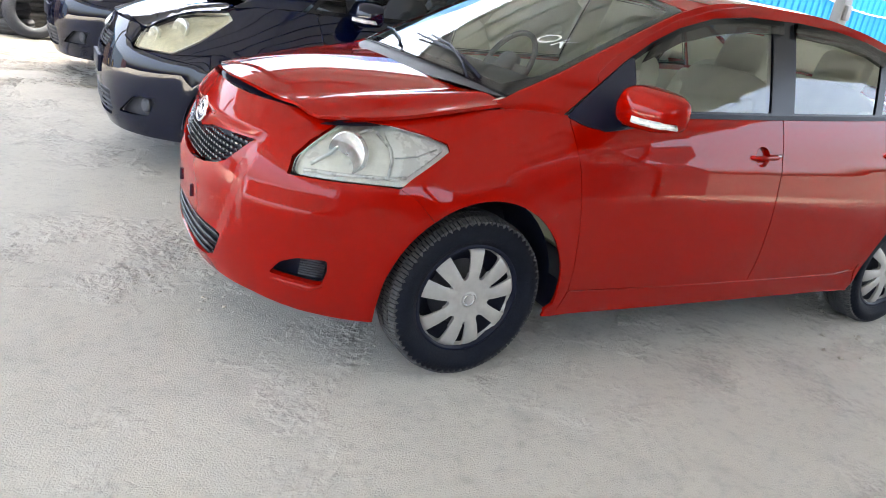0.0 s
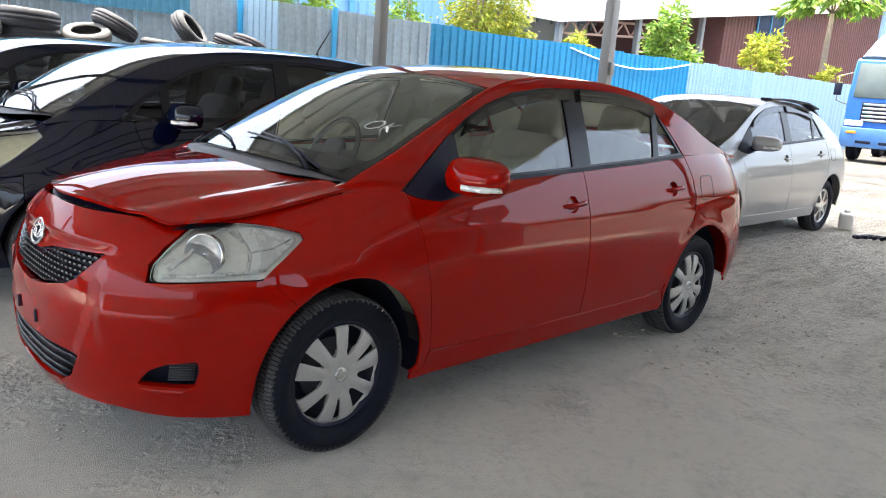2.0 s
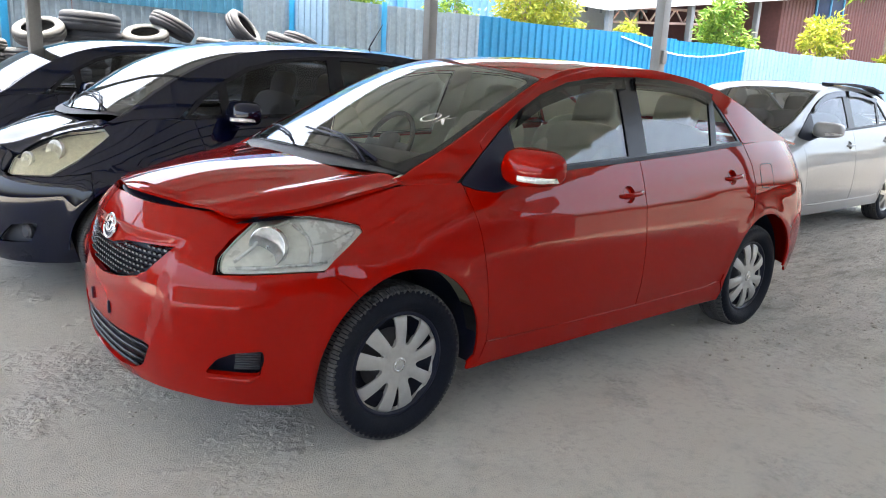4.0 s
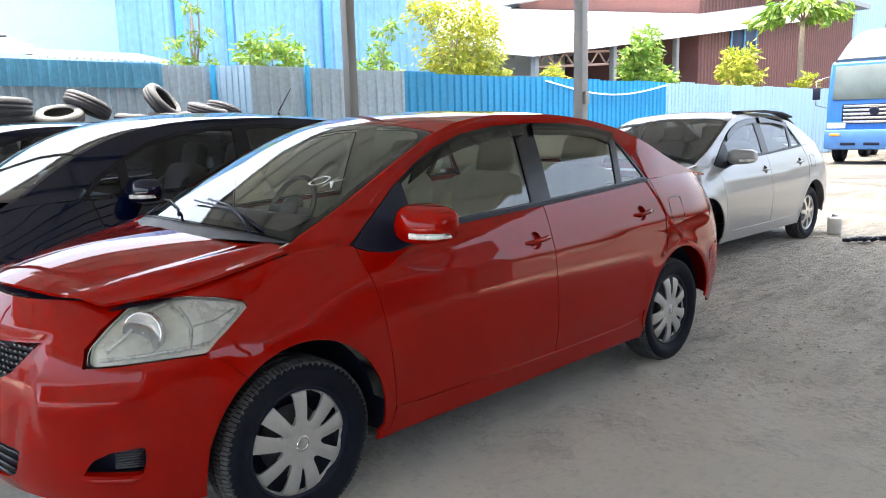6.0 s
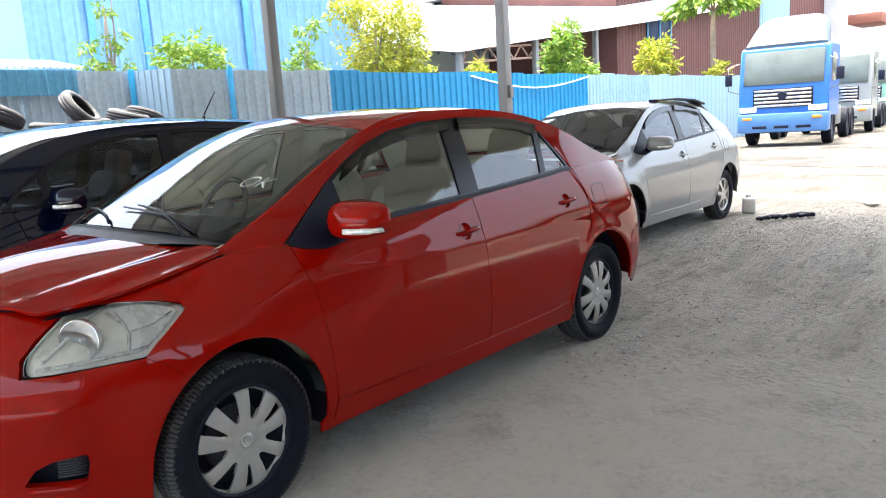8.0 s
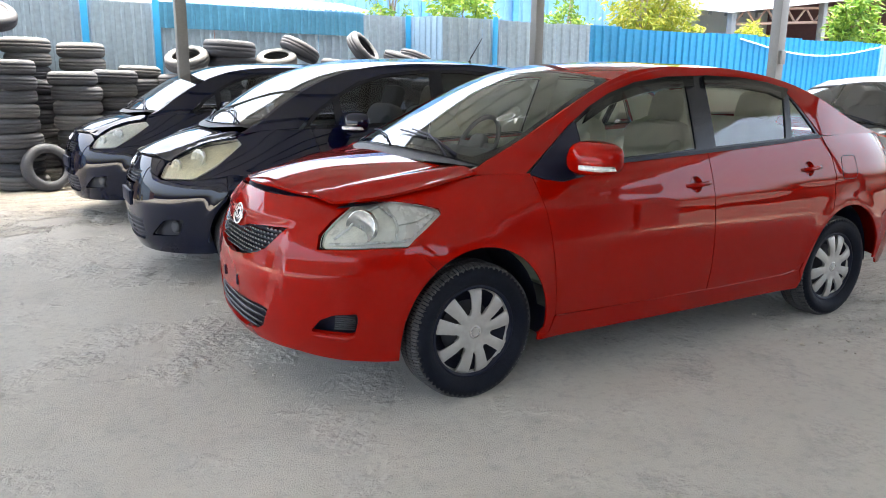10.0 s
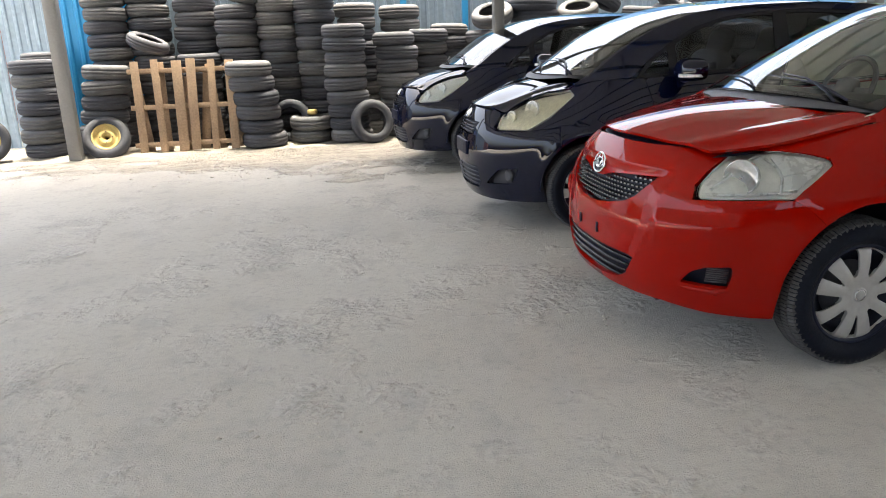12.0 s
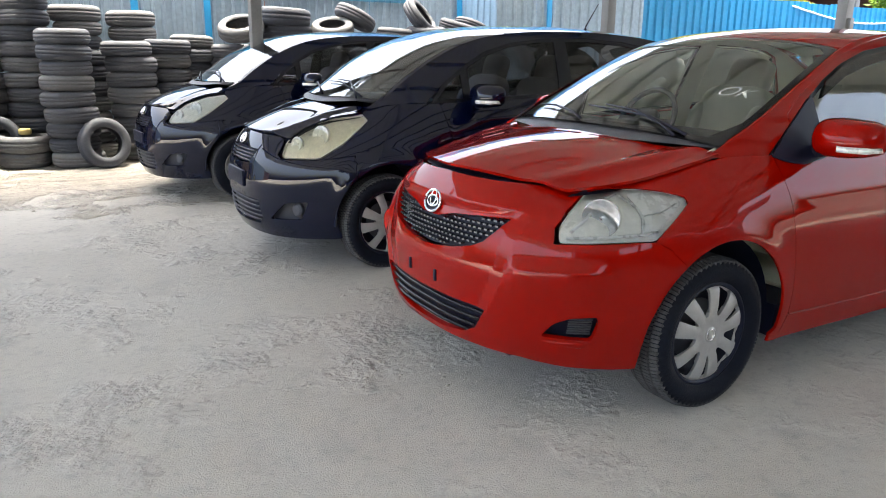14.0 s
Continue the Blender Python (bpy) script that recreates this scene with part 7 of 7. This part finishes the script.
clad("upper_wall", 53.5, 62, 13.0, 10.0, 0.4, 0.05, WALL_BROWN, br)
rr = thing("white_house", "white rendered house with a small salmon awning", "house")
bm = bmesh.new()
cube(bm, 62, 90, 12, 26, -0.05, 11)
part("wall", bm, ROOF_WHITE, rr)
bm = bmesh.new()
cube(bm, 61.5, 66, 9.0, 11.2, 6.5, 7.2, 0.03)
part("awning", bm, PINK, rr)
bm = bmesh.new()
cube(bm, 60, 91, 11, 27, 11, 11.4)
part("roof", bm, GREY_ROOF, rr)

# wet mud lying in the open yard
MUD = mat("wet_mud", (0.045, 0.040, 0.032), 0.45, var=0.4, scale=1.2, fine=12, bump=0.2, bump_scale=6, spec=0.3)


def mud_patch(x, y, lx, ly, seed):
    r = random.Random(seed)
    bm = bmesh.new()
    a, b, c = r.uniform(0, 6), r.uniform(0, 6), r.uniform(0, 6)
    mid = bm.verts.new((x, y, 0.012))
    ring = []
    for i in range(56):
        t = 2 * math.pi * i / 56
        k = 1 + 0.28 * math.sin(2 * t + a) + 0.20 * math.sin(5 * t + b) + 0.12 * math.sin(11 * t + c) + r.uniform(-0.06, 0.06)
        ring.append(bm.verts.new((x + lx * k * math.cos(t), y + ly * k * math.sin(t), 0.001)))
    for i in range(56):
        bm.faces.new((mid, ring[i], ring[(i + 1) % 56]))
    tagged(part("mud_patch", bm, MUD, None), "dark wet mud lying in the sunlit yard", "mud", "mud patches", kind="structure")


for i, (x, y, lx, ly) in enumerate(((15.8, 0.2, 0.75, 2.6), (17.2, 2.6, 0.5, 1.1), (13.2, -1.2, 0.22, 1.3), (21.0, 0.9, 0.7, 1.6), (19.0, -1.2, 0.35, 1.4), (26.0, 0.2, 1.2, 1.4))):
    mud_patch(x, y, lx, ly, 40 + i)

# ---- trucks ----
TRUCK_BLUE = mat("truck_blue", (0.012, 0.12, 0.42), 0.4, var=0.15, coat=0.2, dust=0.03)
TRUCK_WHITE = mat("truck_white", (0.22, 0.245, 0.25), 0.4, var=0.08, coat=0.3, dust=0.1)
TRUCK_GREEN = mat("truck_green", (0.16, 0.34, 0.29), 0.45, var=0.1, coat=0.3, dust=0.1)
TRUCK_PALE = mat("truck_pale_blue", (0.05, 0.16, 0.38), 0.4, var=0.15, coat=0.2, dust=0.05)
TRUCK_PALER = mat("truck_faded_blue", (0.025, 0.055, 0.095), 0.45, var=0.15, coat=0.2, dust=0.02)
TRUCK_DARK_GREEN = mat("truck_dark_green", (0.03, 0.12, 0.09), 0.45, var=0.15, coat=0.2, dust=0.1)
TRUCK_GLASS = mat("truck_glass", (0.07, 0.09, 0.085), 0.25, coat=0.5, var=0.4, scale=2)


def truck(label, at, cab, bumper, deflector, wide=2.46):
    """A tractor unit, its front at x = 0 facing -x."""
    t = thing("truck", label, "truck", "parked trucks", at)
    w = wide / 2
    bm = bmesh.new()
    side = [(0.0, 0.85), (-0.02, 1.75), (0.22, 2.85), (0.34, 2.93), (1.95, 2.95), (2.0, 2.85), (2.0, 0.85)]
    loops = []
    for y in (-w, -w + 0.05, w - 0.05, w):
        s = 1.0 if abs(y) < w - 0.01 else 0.0
        loops.append([bm.verts.new((x + (0.0 if s else 0.05 * (1 if x < 1 else -1)), y, z - (0.0 if s else 0.04 * (z > 2)))) for x, z in side])
    for a, b in zip(loops, loops[1:]):
        for k in range(len(side)):
            bm.faces.new((a[k], a[(k + 1) % len(side)], b[(k + 1) % len(side)], b[k]))
    bm.faces.new(loops[0][::-1])
    bm.faces.new(loops[-1])
    bmesh.ops.recalc_face_normals(bm, faces=bm.faces)
    part("cab", bm, cab, t)
    bm = bmesh.new()
    tl = math.atan2(0.24, 1.1)
    cube(bm, -0.02, 0.0, -w + 0.14, w - 0.14, 0.0, 0.98, 0.008, Matrix.Translation((-0.025, 0, 1.82)) @ Matrix.Rotation(tl, 4, "Y"))
    part("windscreen", bm, TRUCK_GLASS, t)
    for y in (-w - 0.004, w + 0.004):
        bm = bmesh.new()
        cube(bm, 0.42, 1.35, y - 0.012, y + 0.012, 1.85, 2.65, 0.01)
        part("side_window", bm, TRUCK_GLASS, t)
    for i, z in enumerate((1.20, 1.31, 1.42, 1.53, 1.64)):
        bm = bmesh.new()
        cube(bm, -0.07, -0.02, -0.78, 0.78, z - 0.032, z + 0.032, 0.01)
        part("grille_bar", bm, CHROME, t)
    bm = bmesh.new()
    cube(bm, -0.035, 0.0, -0.82, 0.82, 1.15, 1.70, 0.01)
    part("grille_back", bm, PLASTIC, t)
    bm = bmesh.new()
    lathe(bm, [(0.0, 0.03), (0.10, 0.03), (0.13, 0.0)], 20, Matrix.Translation((-0.07, 0, 1.50)) @ Matrix.Rotation(radians(-90), 4, "Y"))
    part("badge", bm, PLASTIC, t)
    bm = bmesh.new()
    cube(bm, -0.16, 0.4, -w - 0.01, w + 0.01, 0.42, 0.98, 0.05)
    part("bumper", bm, bumper, t)
    for y in (-0.95, 0.95):
        bm = bmesh.new()
        cube(bm, -0.08, 0.05, y - 0.24, y + 0.24, 1.02, 1.18, 0.02)
        part("headlamp", bm, REFLECTOR, t)
        bm = bmesh.new()
        cube(bm, -0.185, -0.15, y - 0.13, y + 0.13, 0.80, 0.88, 0.01)
        part("indicator", bm, LENS_AMBER, t)
    for y in (-0.6, 0.0, 0.6):
        bm = bmesh.new()
        cube(bm, -0.175, -0.15, y - 0.2, y + 0.2, 0.54, 0.62, 0.01)
        part("bumper_slot", bm, PLASTIC, t)
    if deflector:
        bm = bmesh.new()
        # a tall wind deflector: low at the screen, rising and narrowing to its rounded rear edge
        rows = []
        for i in range(13):
            f = i / 12
            x, h, hw = 0.30 + 1.55 * f, 0.10 + 0.90 * math.sin(f * math.pi / 2) ** 0.9, w - 0.10 - 0.14 * f
            ring = []
            for k in range(17):
                a = math.pi * k / 16
                c, sn = math.cos(a), math.sin(a)
                ring.append(bm.verts.new((x, hw * math.copysign(abs(c) ** 0.35, c), 2.90 + h * sn ** 0.45)))
            rows.append(ring)
        for p, r in zip(rows, rows[1:]):
            for k in range(16):
                bm.faces.new((p[k], p[k + 1], r[k + 1], r[k]))
        bm.faces.new(rows[0][::-1]), bm.faces.new(rows[-1])
        bmesh.ops.recalc_face_normals(bm, faces=bm.faces)
        part("roof_deflector", bm, TRUCK_PALER, t)
    for y in (-w - 0.28, w + 0.28):
        bm = bmesh.new()
        cube(bm, -0.12, -0.04, y - 0.10, y + 0.10, 1.85, 2.2, 0.02)
        part("mirror", bm, PLASTIC, t)
        bm = bmesh.new()
        tube(bm, [(0.1, math.copysign(w, y), 2.5), (-0.1, y, 2.4), (-0.1, y, 1.7), (0.1, math.copysign(w, y), 1.6)], 0.018, 6)
        part("mirror_arm", bm, STEEL, t)
    bm = bmesh.new()
    cube(bm, 0.2, 7.0, -0.45, -0.30, 0.65, 0.92)
    cube(bm, 0.2, 7.0, 0.30, 0.45, 0.65, 0.92)
    for x in (1.0, 2.6, 4.2, 5.8, 6.9):
        cube(bm, x, x + 0.12, -0.45, 0.45, 0.66, 0.9)
    part("chassis", bm, PLASTIC_GREY, t)
    bm = bmesh.new()
    cube(bm, 2.3, 3.4, -w + 0.1, -0.5, 0.5, 1.1, 0.04)
    part("fuel_tank", bm, STEEL, t)
    bm = bmesh.new()
    for z in (0.6, 0.9, 1.2, 1.5):
        tube(bm, [(2.2, -w + 0.15, z), (2.2, -0.4, z)], 0.02, 6)
    part("ladder", bm, STEEL, t)
    for x in (1.15, 4.6, 5.85):
        for y in (-w + 0.16, w - 0.16):
            wl = thing("wheel", "", "")
            wl.parent, wl.matrix_basis = t, Matrix.Translation((x, y, 0.50)) @ Matrix.Rotation(radians(90 if y < 0 else -90), 4, "X")
            bm = bmesh.new()
            tyre(bm, 0.50, 0.28, 0.28, seg=40)
            part("tyre", bm, RUBBER, wl)
            bm = bmesh.new()
            lathe(bm, [(0.28, -0.1), (0.285, 0.1), (0.26, 0.1), (0.24, 0.02), (0.14, 0.0), (0.13, 0.09), (0.0, 0.10)], 28)
            part("rim", bm, PLASTIC_GREY, wl)
    return t


truck("blue tractor truck with a white roof deflector", pose(22.0, 3.95, 0, 0, 0, 6), TRUCK_BLUE, TRUCK_PALE, True)
truck("white tractor truck parked behind the blue one", pose(29.0, 4.25, 0, 0, 0, 6), TRUCK_WHITE, TRUCK_WHITE, False)
truck("pale green tractor truck at the end of the row", pose(36.0, 4.85, 0, 0, 0, 6), TRUCK_GREEN, TRUCK_GREEN, False)
truck("dark green tractor truck beyond the pale green one", pose(43.5, 5.2, 0, 0, 0, 6), TRUCK_DARK_GREEN, TRUCK_DARK_GREEN, False)

# ---- loose bits ----
bm = bmesh.new()
rl = random.Random(3)
tube(bm, [(7.25, 0.02, 0.05), (7.5, -0.12, 0.06), (7.75, -0.30, 0.05), (8.0, -0.5, 0.06), (8.05, -0.72, 0.05)], [0.03, 0.05, 0.035, 0.05, 0.04], 7)
for i in range(7):
    a = i / 6
    cube(bm, -0.06, 0.06, -0.03, 0.03, -0.03, 0.04, 0.008, Matrix.Translation((7.3 + 0.7 * a, -0.02 - 0.62 * a, 0.05)) @ Euler((rl.uniform(-.5, .5), rl.uniform(-.5, .5), rl.uniform(0, 3))).to_matrix().to_4x4())
tagged(part("car_part", bm, PLASTIC, None), "broken black plastic car part lying on the soil", "debris").matrix_basis = Matrix.Translation((7.68, -0.36, 0)) @ Matrix.Diagonal((0.66, 0.66, 0.6, 1)) @ Matrix.Translation((-7.65, 0.33, 0))
WHITE_PLASTIC = mat("white_plastic", (0.75, 0.75, 0.74), 0.5, var=0.1)
jug = thing("canister", "small white plastic canister on the soil", "canister", at=pose(8.05, 0.18, 0.0, 0, 0, 20))
bm = bmesh.new()
blob(bm, (0.20, 0.16, 0.20), (0, 0, 0.10), 6)
part("body", bm, WHITE_PLASTIC, jug)
bm = bmesh.new()
lathe(bm, [(0.0, 0.23), (0.035, 0.23), (0.035, 0.18)], 16, Matrix.Translation((0.05, 0, 0)))
part("cap", bm, WHITE_PLASTIC, jug)
bm = bmesh.new()
blob(bm, (0.26, 0.16, 0.06), (0, 0, 0.02), 2.5)
tagged(part("plastic_bag", bm, WHITE_PLASTIC, None), "crumpled white plastic scrap on the soil", "scrap").matrix_basis = pose(9.2, -0.95, 0, 0, 0, 30)
# black strip lying on the silver car's roof and rear window
strip = thing("plastic_strip", "loose black plastic moulding lying on the silver car", "moulding")
for k, pts in enumerate(([(6.25, 0.58, 1.438), (6.6, 0.52, 1.446), (6.95, 0.48, 1.425), (7.2, 0.46, 1.375)], [(7.2, 0.52, 1.375), (7.45, 0.54, 1.295), (7.75, 0.58, 1.175)])):
    bm = bmesh.new()
    rows = []
    for i, p in enumerate(pts):
        rows.append([bm.verts.new((p[0], p[1] + d, p[2] + h)) for d, h in ((-0.06, 0.0), (-0.06, 0.018), (0.06, 0.024), (0.06, 0.0))])
    for a, b in zip(rows, rows[1:]):
        for j in range(4):
            bm.faces.new((a[j], a[(j + 1) % 4], b[(j + 1) % 4], b[j]))
    bm.faces.new(rows[0][::-1]), bm.faces.new(rows[-1])
    bmesh.ops.recalc_face_normals(bm, faces=bm.faces)
    part("strip", bm, PLASTIC, strip)
# rope slung along the fence
ROPE = mat("white_rope", (0.65, 0.66, 0.66), 0.8)
bm = bmesh.new()
tube(bm, [(12.0 + 5.2 * t, 7.66, 2.32 - 0.28 * math.sin(math.pi * t)) for t in np.linspace(0, 1, 13)], 0.018, 6)
tagged(part("rope", bm, ROPE, None), "white rope slung along the blue fence", "rope")
# clods and grit scattered on the ground
rg = random.Random(11)
bm = bmesh.new()
# an octahedron roughened a little for each clod, in loose clumps
OCTA = [(1, 0, 0), (0, 1, 0), (-1, 0, 0), (0, -1, 0), (0, 0, 0.8), (0, 0, -0.6)]
clumps = [(rg.uniform(2.6, 9.5), rg.uniform(-2.6, 1.2), rg.uniform(0.1, 0.5), 26, 1.1) for _ in range(90)] + [(rg.uniform(1.9, 3.6), rg.uniform(-1.4, -0.6), 0.25, 16, 1.2) for _ in range(14)] + [(rg.uniform(-2.6, 0.5), rg.uniform(-1.7, 0.6), rg.uniform(0.1, 0.3), 14, 0.8) for _ in range(9)] + [(rg.uniform(-7, 0.5), rg.uniform(4.6, 6.4), rg.uniform(0.2, 0.5), 14, 1.3) for _ in range(26)]
for cx, cy, spread, count, grow in clumps:
    for _ in range(count):
        x, y = cx + rg.gauss(0, spread), cy + rg.gauss(0, spread * 0.5)
        s = (0.003 + 0.010 * rg.random() ** 3) * grow
        z = ground_height(x, y) + s * 0.15
        sx, sy = rg.uniform(0.8, 2.0), rg.uniform(0.7, 1.2)
        v = [bm.verts.new((x + s * sx * (a + rg.uniform(-0.3, 0.3)), y + s * sy * (b_ + rg.uniform(-0.3, 0.3)), z + s * c)) for a, b_, c in OCTA]
        for k in range(4):
            bm.faces.new((v[k], v[(k + 1) % 4], v[4]))
            bm.faces.new((v[(k + 1) % 4], v[k], v[5]))
CLOD = mat("clod", (0.50, 0.47, 0.41), 0.95, var=0.3, scale=20)
tagged(part("grit", bm, CLOD, None), "small clods and grit on the dusty ground", "grit", kind="stuff")
